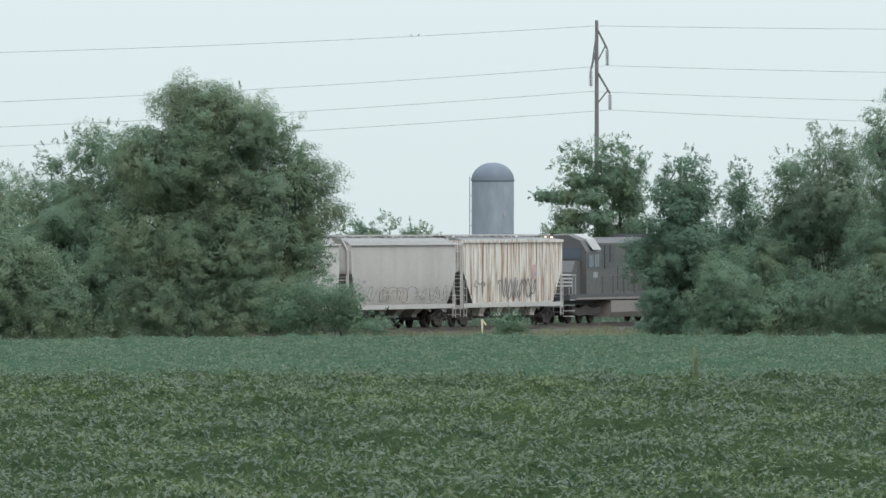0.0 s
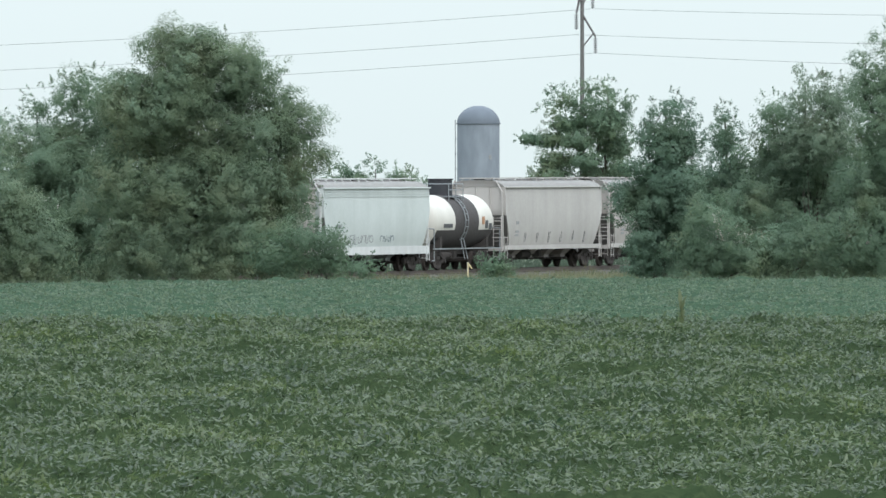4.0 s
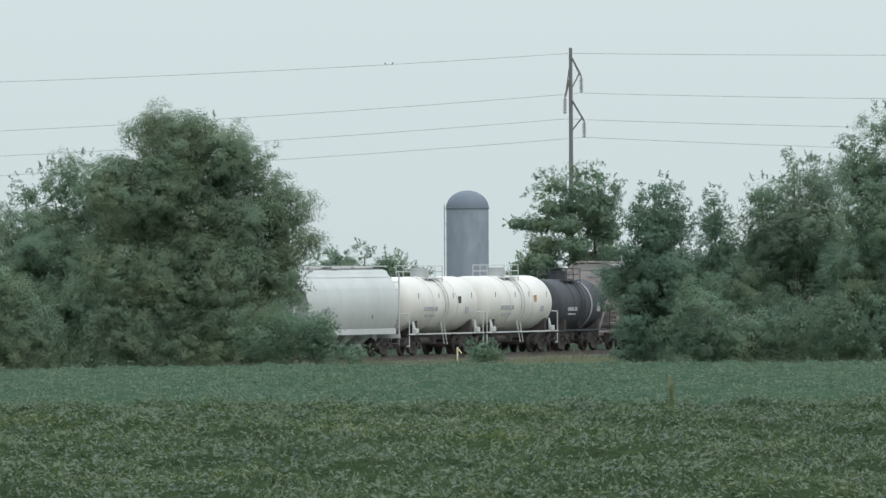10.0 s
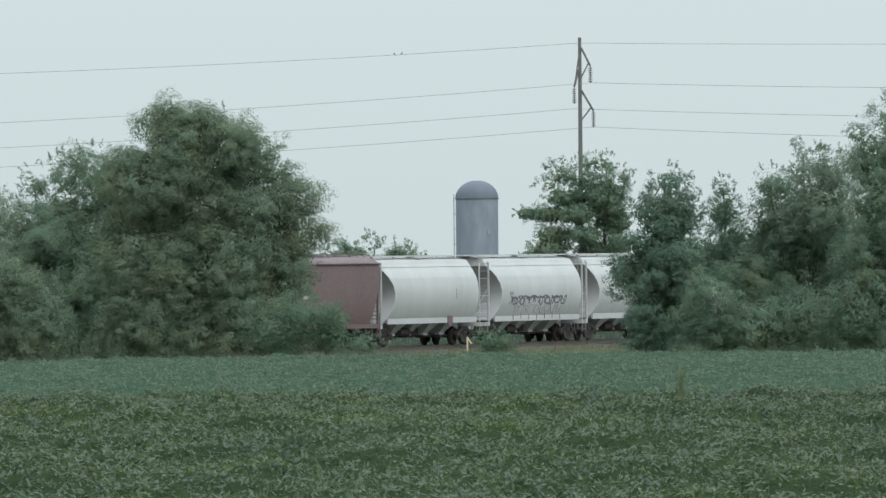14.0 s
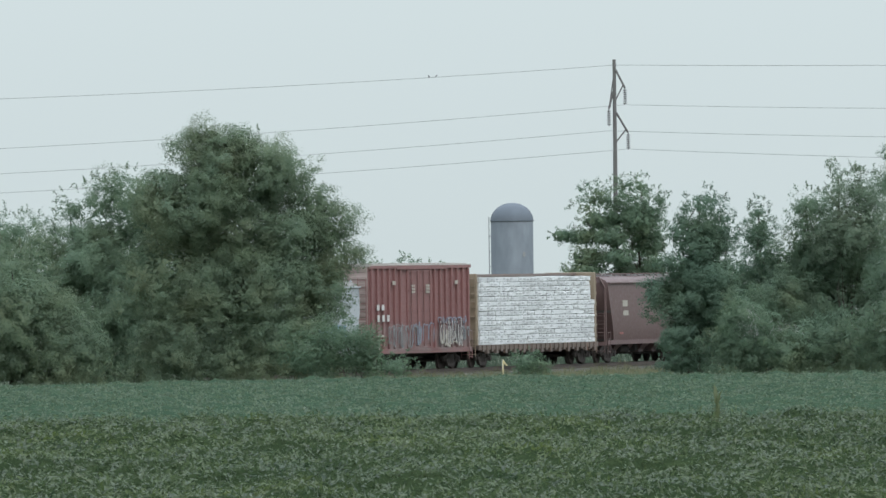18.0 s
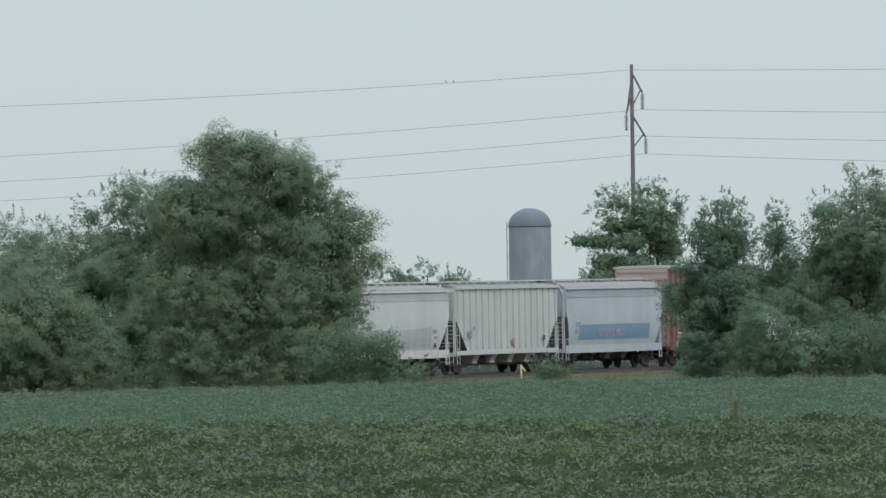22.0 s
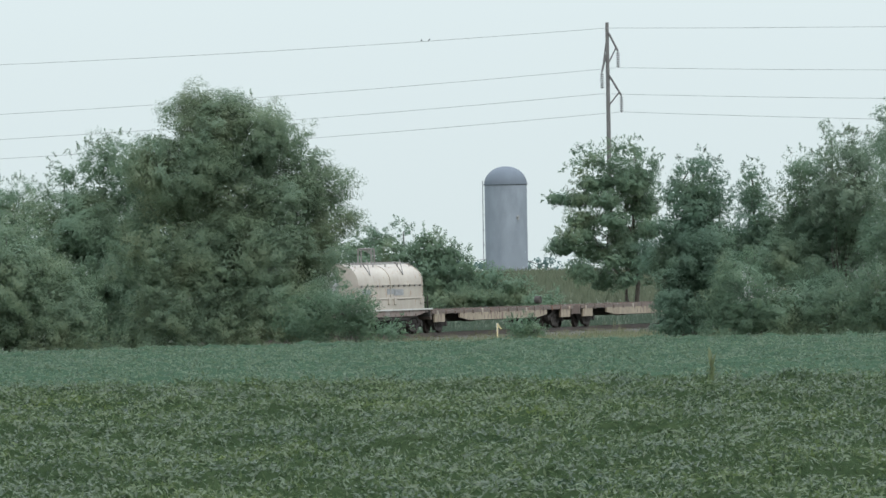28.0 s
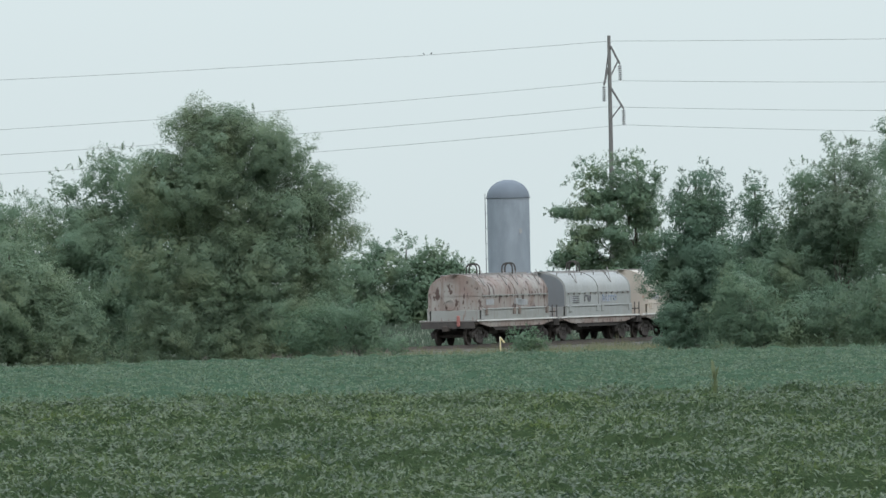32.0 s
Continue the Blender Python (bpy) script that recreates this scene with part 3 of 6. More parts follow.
tree('shrub', (-4.52, 477.0), [
    (-4.97, 476.2, 1.91, 1.01, 0.91), (-4.18, 477.2, 1.39, 1.01, 0.96), (-3.68, 476.6, 0.86, 0.77, 0.63), (-6.00, 477.6, 1.09, 1.57, 0.91),
], 0.058, 1.0, M_LEAF_SHRUB, 24, 'leafy green shrub at the foot of a tree', category="shrub", trunk=0.06, stems=3)
tree('shrub', (-2.45, 476.0), [
    (-2.45, 475.2, 0.69, 0.65, 0.48), (-2.81, 476.2, 0.48, 0.43, 0.34),
], 0.058, 1.0, M_LEAF_SHRUB, 25, 'low rounded green shrub at the field edge', category="shrub", trunk=0.04, stems=2)
tree('shrub', (2.96, 545.0), [
    (2.96, 544.2, 0.46, 0.77, 0.55), (2.62, 545.2, 0.20, 0.50, 0.36), (3.40, 544.6, 0.20, 0.55, 0.36),
], 0.058, 1.0, M_LEAF_SHRUB, 26, 'small rounded green bush beside the railway', category="shrub", trunk=0.04, stems=3)
tree('airy_tree', (10.07, 700.0), [
    (9.70, 698.5, 10.00, 1.27, 0.78), (10.60, 700.4, 10.07, 0.80, 0.71), (11.35, 699.2, 9.05, 0.85, 0.95), (8.00, 701.1, 9.60, 1.10, 0.81), (9.20, 699.9, 9.07, 1.63, 0.85),
    (7.27, 698.8, 8.80, 0.95, 0.60), (8.37, 700.6, 8.07, 1.48, 0.64), (10.37, 699.5, 8.20, 1.48, 1.06), (6.00, 701.3, 7.23, 0.81, 0.46), (7.27, 700.2, 7.13, 1.10, 0.60),
    (8.87, 699.0, 7.07, 1.27, 0.64), (10.87, 700.9, 6.73, 1.27, 0.99), (7.53, 699.7, 5.93, 1.27, 0.64), (9.20, 698.6, 5.93, 1.27, 0.64), (6.20, 700.5, 4.47, 0.95, 0.71),
    (7.27, 699.3, 5.07, 1.17, 0.71), (8.20, 701.2, 4.07, 1.41, 0.71), (10.03, 700.0, 4.47, 1.10, 0.85), (7.37, 698.9, 2.87, 1.10, 0.64), (8.60, 700.7, 2.47, 0.81, 0.81),
    (11.20, 699.4, 5.30, 0.95, 0.70), (10.70, 700.6, 3.40, 1.10, 0.70), (9.30, 699.1, 3.50, 1.00, 0.60), (11.40, 700.2, 3.70, 0.80, 0.70), (9.90, 699.6, 2.40, 0.90, 0.55), (9.70, 700.8, 5.20, 1.00, 0.60),
], 0.084, 1.35, M_LEAF_ASH, 27, 'open-crowned green tree standing behind the railway', trunk=0.15, stems=2, ragged=0.8, flat=1.0, sprigs=1.2, reach=0.5, top_gap=0.9, puffs=0.6)
tree('hedge_bush', (-2.76, 690.0), [
    (-5.65, 689.2, 5.04, 0.70, 0.56), (-3.09, 690.2, 5.43, 0.77, 0.56), (-1.61, 689.6, 4.38, 1.39, 1.04), (-4.24, 690.6, 4.12, 2.09, 1.39), (0.03, 690.0, 3.39, 1.32, 1.04),
    (-6.37, 689.3, 3.13, 2.09, 2.09), (1.68, 690.3, 2.54, 1.25, 0.77), (3.32, 689.7, 2.15, 0.98, 0.56), (-2.76, 690.7, 2.15, 3.13, 1.39), (0.53, 690.1, 1.75, 2.61, 1.04),
    (-4.73, 689.5, 1.49, 2.44, 1.39), (2.83, 690.5, 1.42, 2.09, 0.84), (-1.45, 689.9, 1.23, 3.13, 0.91), (4.80, 689.3, 1.23, 1.39, 0.56), (-0.95, 690.2, 3.72, 1.39, 0.98),
    (-2.04, 689.6, 3.26, 1.74, 1.04),
], 0.086, 0.9, M_LEAF_ASH, 28, 'spreading green thicket on the bank behind the railway', category="shrub", trunk=0.1, stems=4, ragged=0.45, sprigs=1.6, reach=0.65, puffs=0.7)
tree('broad_tree', (9.70, 484.0), [
    (9.70, 483.2, 7.29, 0.64, 0.64), (10.42, 484.2, 6.83, 0.68, 0.64), (9.08, 483.6, 5.97, 0.88, 0.59), (10.09, 484.6, 5.86, 1.03, 0.78), (10.88, 484.0, 6.32, 0.39, 0.49),
    (8.67, 483.3, 4.66, 0.73, 0.54), (9.63, 484.3, 4.71, 0.98, 0.49), (10.74, 483.7, 4.89, 0.64, 0.64), (8.44, 484.7, 3.51, 1.03, 0.88), (9.63, 484.1, 3.32, 1.61, 1.03),
    (8.94, 483.5, 1.89, 0.88, 1.17), (9.96, 484.5, 1.48, 1.42, 1.17), (7.88, 483.9, 3.28, 0.44, 0.83), (8.67, 483.3, 0.74, 0.73, 0.64), (9.73, 484.2, 6.55, 0.78, 0.64),
    (9.59, 483.6, 5.30, 1.22, 0.64), (10.51, 484.6, 5.58, 0.68, 0.68), (9.36, 484.0, 4.06, 1.22, 0.73), (10.23, 483.4, 4.13, 1.12, 0.88), (10.51, 484.4, 2.86, 1.22, 0.98),
], 0.058, 1.35, M_LEAF_DARK, 29, 'dark green tree with a ragged top at the field edge', trunk=0.26, stems=2, ragged=0.45, sprigs=1.5, reach=0.5, top_gap=1.0, puffs=0.8)
tree('slender_tree', (12.32, 490.0), [
    (12.34, 489.2, 6.45, 0.59, 0.49), (12.23, 490.2, 5.89, 0.74, 0.59), (12.23, 489.6, 6.97, 0.40, 0.49), (12.41, 490.6, 6.17, 0.54, 0.64), (11.95, 490.0, 5.61, 0.64, 0.54),
    (12.46, 489.3, 5.31, 0.64, 0.59), (12.65, 490.3, 4.61, 0.69, 0.74), (11.81, 489.7, 4.68, 0.69, 0.59), (11.81, 490.7, 3.98, 1.19, 0.94), (12.74, 490.1, 3.56, 0.99, 0.99),
], 0.058, 1.45, M_LEAF_DARK, 30, 'slender tree with an open spire-shaped top', trunk=0.1, ragged=0.4, sprigs=1.5, reach=0.5, top_gap=1.0, puffs=0.8)
tree('broad_tree', (14.78, 488.0), [
    (14.13, 487.2, 7.09, 0.54, 0.74), (14.78, 488.2, 6.30, 1.13, 1.03), (13.97, 487.6, 5.65, 0.79, 0.69), (13.15, 488.6, 4.67, 0.79, 0.79), (15.24, 488.0, 4.67, 1.92, 1.43),
    (16.64, 487.3, 4.91, 1.48, 1.68), (13.90, 488.3, 3.33, 1.68, 1.18), (15.76, 487.7, 2.86, 2.17, 1.43), (15.71, 488.7, 5.88, 1.23, 1.23), (14.55, 488.1, 4.72, 1.23, 1.23),
    (13.15, 487.5, 3.09, 1.23, 1.23), (14.41, 488.5, 6.76, 0.94, 0.74),
], 0.058, 1.0, M_LEAF_ASH, 31, 'mixed green tree with pale airy upper boughs', trunk=0.18, stems=2, sprigs=1.5)
tree('slender_tree', (15.88, 486.0), [
    (15.46, 485.2, 7.86, 0.59, 0.54), (15.46, 486.2, 8.28, 0.42, 0.69), (16.06, 485.6, 7.91, 0.64, 0.69), (16.66, 486.6, 7.03, 0.88, 1.03), (15.78, 486.0, 6.80, 0.83, 0.98),
    (16.34, 485.3, 5.99, 1.10, 1.10), (15.18, 486.3, 5.87, 0.98, 0.98), (16.62, 485.7, 7.77, 0.79, 0.64), (17.03, 486.7, 7.12, 0.98, 1.03), (15.14, 486.1, 7.26, 0.64, 0.69),
], 0.058, 0.9, M_LEAF_PALE, 32, 'pale thin-leaved tree rising above its neighbours', trunk=0.1, ragged=0.4, sprigs=1.6, reach=0.6, top_gap=1.0, puffs=0.7)
tree('broad_tree', (18.84, 479.0), [
    (17.65, 478.2, 9.25, 0.48, 0.63), (18.04, 479.2, 8.00, 0.92, 1.35), (18.61, 478.6, 6.06, 1.60, 1.89), (18.38, 479.6, 3.78, 1.84, 2.08), (19.02, 479.0, 9.59, 1.06, 1.06),
    (19.87, 478.3, 9.48, 1.33, 1.33), (19.52, 479.3, 6.97, 1.60, 2.08), (17.93, 478.7, 1.72, 2.08, 1.40), (19.75, 479.7, 3.55, 1.89, 2.37),
], 0.058, 1.0, M_LEAF_ASH, 33, 'tall dark green tree at the field edge', trunk=0.3, stems=2)
tree('shrub', (11.82, 481.0), [
    (11.82, 480.2, 2.40, 1.41, 1.02), (11.13, 481.2, 1.26, 1.41, 1.02), (13.01, 480.6, 1.03, 1.65, 0.92), (14.16, 481.6, 1.49, 2.09, 1.12), (16.40, 481.0, 1.21, 2.09, 1.12),
], 0.058, 1.0, M_LEAF_ASH, 34, 'tangled green undergrowth at the field edge', category="shrub", trunk=0.06, stems=4)
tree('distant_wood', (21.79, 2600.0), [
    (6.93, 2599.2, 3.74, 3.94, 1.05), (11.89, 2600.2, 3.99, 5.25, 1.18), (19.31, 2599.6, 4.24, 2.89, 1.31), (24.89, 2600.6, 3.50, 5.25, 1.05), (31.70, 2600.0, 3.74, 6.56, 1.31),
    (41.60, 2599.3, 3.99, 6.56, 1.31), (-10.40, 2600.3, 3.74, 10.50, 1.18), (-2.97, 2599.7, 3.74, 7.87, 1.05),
], 0.5, 0.06, M_LEAF_HAZED, 35, 'distant line of trees on the horizon, haze put into the leaf colour', category="tree", trunk=0.3)
tree('shrub', (15.67, 494.0), [
    (9.55, 493.2, 0.46, 1.12, 0.50), (11.90, 494.2, 0.39, 1.99, 0.55), (14.49, 493.6, 0.39, 2.24, 0.55), (17.08, 494.6, 0.39, 2.24, 0.55), (19.43, 494.0, 0.39, 2.24, 0.55),
    (21.08, 493.3, 0.98, 1.50, 1.25),
], 0.058, 1.0, M_LEAF_ASH, 36, 'dull green undergrowth along the field edge', category="shrub", trunk=0.05, stems=3)

# ---- silo ----
def silo(x, y, radius, wall, label):
    z0 = float(ground_height(np.array(x), np.array(y)))
    top = thing("silo", pose(x, y, z0, 0, 0, 20), label, "silo")
    seg = 40
    for k in range(12):
        bm = bmesh.new()
        a, b = k * wall / 12, (k + 1) * wall / 12 - 0.005
        circle = lambda r, z: [(r * math.cos(2 * math.pi * i / seg), r * math.sin(2 * math.pi * i / seg), z) for i in range(seg)]
        rings(bm, [circle(radius, a), circle(radius, b)])
        part("stave_course", bm, M_STAVE_HAZED, top, smooth=True)
    bm = bmesh.new()
    loops = []
    for j in range(9):
        e = j / 9 * math.pi / 2
        loops.append([(radius * 1.02 * math.cos(e) * math.cos(2 * math.pi * i / seg), radius * 1.02 * math.cos(e) * math.sin(2 * math.pi * i / seg),
                       wall + radius * 0.86 * math.sin(e)) for i in range(seg)])
    rings(bm, loops)
    part("dome_roof", bm, M_DOME_HAZED, top, "rounded sheet-metal dome roof", True)
    bm = bmesh.new()
    circle = lambda r, z: [(r * math.cos(2 * math.pi * i / seg), r * math.sin(2 * math.pi * i / seg), z) for i in range(seg)]
    rings(bm, [circle(radius + 0.02, wall - 0.08), circle(radius + 0.12, wall - 0.02), circle(radius + 0.12, wall + 0.08), circle(radius * 0.98, wall + 0.1)])
    part("eave_ring", bm, M_DOME_HAZED, top)
    bm = bmesh.new()
    ca, sa = math.cos(radians(158)), math.sin(radians(158))
    for off in (-0.25, 0.25):
        px, py = (radius + 0.22) * ca - off * sa, (radius + 0.22) * sa + off * ca
        rod(bm, (px, py, 0), (px, py, wall + 0.5), 0.04)
    for k in range(30):
        z = 0.4 + k * wall / 30
        rod(bm, ((radius + 0.22) * ca + 0.25 * sa, (radius + 0.22) * sa - 0.25 * ca, z), ((radius + 0.22) * ca - 0.25 * sa, (radius + 0.22) * sa + 0.25 * ca, z), 0.025, 4)
    for k in range(1, 6):
        rod(bm, (radius * ca, radius * sa, k * wall / 6), ((radius + 0.3) * ca, (radius + 0.3) * sa, k * wall / 6), 0.04, 4)
    part("ladder", bm, M_GALV, top)
    bm = bmesh.new()
    for w0 in (0.62, 0.64):
        a = radians(-90 - 20 + 33)
        rod(bm, (radius * math.cos(a), radius * math.sin(a), wall * w0), (radius * 1.03 * math.cos(a), radius * 1.03 * math.sin(a), wall * w0), 0.2, 8)
    part("inspection_door", bm, M_GREYMARK, top, "small pale inspection door")
    return top


silo(5.87, 1400, 2.5, 10.67, "round farm silo tinted haze blue, with a domed metal roof")

# ---- the power line ----
def power_pole(x, y, height, label):
    z0 = float(ground_height(np.array(x), np.array(y)))
    top = thing("power_pole", pose(x, y, z0), label, "utility pole", "poles of the power line")
    bm = bmesh.new()
    rod(bm, (0, 0, -0.5), (0, 0, height), 0.2, 12, 0.12)
    part("pole", bm, M_POLE, top, smooth=True)
    # cross-arms rise from the pole outward, with a brace under each
    for sgn, z_arm, z_tip, reach in ((1, height - 0.75, height - 2.05, 0.75), (-1, height - 2.3, height - 3.55, 0.42), (1, height - 3.8, height - 5.25, 0.95)):
        bm = bmesh.new()
        rod(bm, (0.1 * sgn, -0.12, z_arm), (reach * sgn, -0.12, z_tip), 0.075, 8)
        part("arm", bm, M_POLE, top)
        bm = bmesh.new()
        rod(bm, (0.1 * sgn, 0.1, z_arm - 2.1 if sgn > 0 else z_arm + 0.8), (reach * sgn * 0.85, 0.0, z_tip + 0.25), 0.05, 6)
        part("brace", bm, M_POLE, top)
        bm = bmesh.new()
        rod(bm, (reach * sgn, -0.12, z_tip), (reach * sgn, -0.12, z_tip - 1.22), 0.03, 6)
        for k in range(7):
            z = z_tip - 0.15 - 0.155 * k
            rod(bm, (reach * sgn, -0.12, z - 0.05), (reach * sgn, -0.12, z + 0.03), 0.16, 10, 0.11)
        part("insulator", bm, M_PORCELAIN, top, "dark string of disc insulators")
    return top


POLE_X, POLE_Y, POLE_H = 11.01, 850.0, 19.27
for k in (-1, 0, 1):
    power_pole(POLE_X + 100 * k, POLE_Y + (0 if k < 1 else 6), POLE_H - (3.0 if k < 0 else 0), "tall weathered wooden transmission pole with angled arms and insulators")


def wire(name, a, b, sag, label):
    bm = bmesh.new()
    a, b = Vector(a), Vector(b)
    pts = [a.lerp(b, i / 24) - Vector((0, 0, 4 * sag * (i / 24) * (1 - i / 24))) for i in range(25)]
    rows = []
    for p in pts:
        rows.append([p + Vector((0, 0.017 * math.cos(q), 0.017 * math.sin(q))) for q in (0.5, 2.6, 4.7)])
    rings(bm, rows)
    ob = part(name, bm, M_WIRE)
    return tagged(ob, label, "cable", "wires of the power line")


PZ = float(ground_height(np.array(POLE_X), np.array(POLE_Y))) + POLE_H
PHASES = [(0.0, -0.4, 2.05, 0.9), (0.75, -3.25, 3.6, 0.9), (-0.42, -5.1, 3.6, 0.0), (0.95, -6.42, 3.6, -1.1)]
for x, z, fall, rise in PHASES:
    here = (POLE_X + x, POLE_Y - 0.12, PZ + z)
    wire("power_cable", (POLE_X - 100 + x, POLE_Y - 0.12, PZ + z - fall), here, 1.05, "thin grey overhead power cable with birds on it" if z > -1 else "thin grey overhead power cable")
    wire("power_cable", here, (POLE_X + 100 + x, POLE_Y + 6, PZ + z + rise), 1.0 if z < -1 else 0.6, "thin grey overhead power cable")


def bird(x, y, z, face):
    bm = bmesh.new()
    m = pose(0, 0, 0.1, 0, -50, 0)
    bmesh.ops.create_icosphere(bm, subdivisions=2, radius=1, matrix=m @ Matrix.Diagonal((0.13, 0.075, 0.075, 1)))
    bmesh.ops.create_icosphere(bm, subdivisions=2, radius=0.06, matrix=pose(0.08, 0, 0.22))
    rod(bm, (0.12, 0, 0.22), (0.18, 0, 0.21), 0.02, 5, 0.002)
    rod(bm, (-0.06, 0, 0.03), (-0.14, 0, -0.12), 0.04, 5, 0.025)
    top = thing("bird", pose(x, y, z, 0, 0, face), "small dark bird perched on the overhead cable", "bird", "birds on the cable")
    top.scale = (0.52, 0.52, 0.52)
    part("body", bm, M_BIRD, top, smooth=True)
    bm = bmesh.new()
    rod(bm, (0, 0.02, -0.02), (0, 0.02, 0.06), 0.01, 4)
    rod(bm, (0, -0.02, -0.02), (0, -0.02, 0.06), 0.01, 4)
    part("legs", bm, M_BIRD, top)


for x_off, face in ((-13.28, 200), (-12.75, 20)):
    f = (x_off + 100) / 100
    bird(POLE_X + x_off, POLE_Y - 0.12, PZ - 0.4 - 2.05 * (1 - f) - 4 * 1.05 * f * (1 - f) + 0.03, face)

# a small yellow marker post at the field's edge
post = thing("marker_post", pose(1.84, 560, -0.45), "short leaning yellow marker post with a bent top", "marker post")
bm = bmesh.new()
rod(bm, (0, 0, -0.2), (0.02, 0, 1.0), 0.032, 8)
part("post", bm, M_YELLOW, post)
bm = bmesh.new()
box(bm, -0.03, 0.05, -0.01, 0.01, 0.55, 1.02)
part("plate", bm, M_WHITEMARK, post)
bm = bmesh.new()
rod(bm, (0.0, 0, 1.0), (0.2, 0, 0.72), 0.035, 6)
part("arm", bm, M_YELLOW, post)

# a lone maize plant on the rise
corn = thing("maize_plant", pose(3.57, 168, 0.72), "single tall maize plant standing out of the soybeans", "plant")
bm = bmesh.new()
rod(bm, (0, 0, 0), (0.0, 0, 1.0), 0.016, 6, 0.008)
part("stalk", bm, M_MAIZE, corn)
for k in range(7):
    a = 2.4 * k
    bm = bmesh.new()
    z0 = 0.35 + 0.09 * k
    pts = [(0, z0, 0.024), (0.035, z0 + 0.14, 0.03), (0.065, z0 + 0.24, 0.02), (0.1, z0 + 0.28, 0.003)]
    left = [(r * math.cos(a) - w * math.sin(a), r * math.sin(a) + w * math.cos(a), z) for r, z, w in pts]
    right = [(r * math.cos(a) + w * math.sin(a), r * math.sin(a) - w * math.cos(a), z + 0.004) for r, z, w in pts]
    va, vb = [bm.verts.new(p) for p in left], [bm.verts.new(p) for p in right]
    for i in range(3):
        bm.faces.new((va[i], va[i + 1], vb[i + 1], vb[i]))
    part("leaf", bm, M_MAIZE, corn)

# ---- the train ----
# its cars ride x along the track, y to the far side, z up from the rails; rear ends and right sides face the eye
SPEED, GAIN = 10.58, 0.0172
CARS = []


def car(name, rear, front, label, category):
    """A rail vehicle whose body reaches from rear to front, in metres along the track at the start."""
    top = thing(name, TRACK @ pose((rear + front) / 2, 0, 0), label, category, "vehicles of the freight train")
    CARS.append((top, (rear + front) / 2))
    return top, front - rear


def cached(build):
    box_of = {}

    def get():
        if "me" not in box_of:
            box_of["me"] = build()
        return box_of["me"]
    return get


def mesh_of(bm, material, smooth=False):
    me = bpy.data.meshes.new("part")
    bmesh.ops.recalc_face_normals(bm, faces=bm.faces)
    bm.to_mesh(me)
    bm.free()
    if smooth:
        for p in me.polygons:
            p.use_smooth = True
        me.set_sharp_from_angle(angle=radians(35))
    me.materials.append(material)
    return me


def build_side_frame():
    """Cast frame: arched top member, hanging bottom member, columns, springs and journal boxes, open between them."""
    bm = bmesh.new()
    top = [(-1.2, 0.5), (-1.2, 0.66), (-0.8, 0.72), (-0.42, 0.93), (0.42, 0.93), (0.8, 0.72), (1.2, 0.66), (1.2, 0.5), (0.78, 0.56), (0.38, 0.77), (-0.38, 0.77), (-0.78, 0.56)]
    prism(bm, top, -0.09, 0.09)
    prism(bm, [(-0.8, 0.56), (-0.4, 0.27), (0.4, 0.27), (0.8, 0.56), (0.66, 0.36), (0.42, 0.13), (-0.42, 0.13), (-0.66, 0.36)], -0.08, 0.08)
    for x in (-0.36, 0.36):
        box(bm, x - 0.06, x + 0.06, -0.08, 0.08, 0.27, 0.78)
    for x in (-0.2, 0, 0.2):
        rod(bm, (x, 0, 0.27), (x, 0, 0.56), 0.075, 8)
    box(bm, -0.28, 0.28, -0.12, 0.06, 0.56, 0.74)
    for x in (-0.9, 0.9):
        box(bm, x - 0.17, x + 0.17, -0.1, 0.1, 0.36, 0.6, 0.03)
        rod(bm, (x, -0.19, 0.47), (x, 0.1, 0.47), 0.12, 10)
    return mesh_of(bm, M_STEEL)


def build_wheelset():
    bm = bmesh.new()
    for y in (-0.74, 0.74):
        s = 1 if y > 0 else -1
        prof = [(0.46, y - s * 0.0), (0.46, y + s * 0.1), (0.4, y + s * 0.11), (0.36, y + s * 0.06), (0.18, y + s * 0.04), (0.14, y + s * 0.1)]
        rings(bm, [[(r * math.cos(2 * math.pi * i / 16), yy, 0.46 + r * math.sin(2 * math.pi * i / 16)) for i in range(16)] for r, yy in
                   [(0.49, y - s * 0.03), (0.49, y)] + prof])
    rod(bm, (0, -0.95, 0.46), (0, 0.95, 0.46), 0.075, 8)
    return mesh_of(bm, M_WHEEL, True)


def build_bolster():
    bm = bmesh.new()
    box(bm, -0.2, 0.2, -1.0, 1.0, 0.5, 0.78, 0.03)
    rod(bm, (0, 0, 0.7), (0, 0, 0.95), 0.3, 12)
    return mesh_of(bm, M_STEEL)


def build_coupler():
    bm = bmesh.new()
    box(bm, -0.1, 0.55, -0.09, 0.09, 0.76, 0.94, 0.02)
    box(bm, 0.5, 0.72, -0.14, 0.14, 0.7, 1.0, 0.04)
    return mesh_of(bm, M_WHEEL)


get_side_frame, get_wheelset = cached(build_side_frame), cached(build_wheelset)
get_bolster, get_coupler = cached(build_bolster), cached(build_coupler)


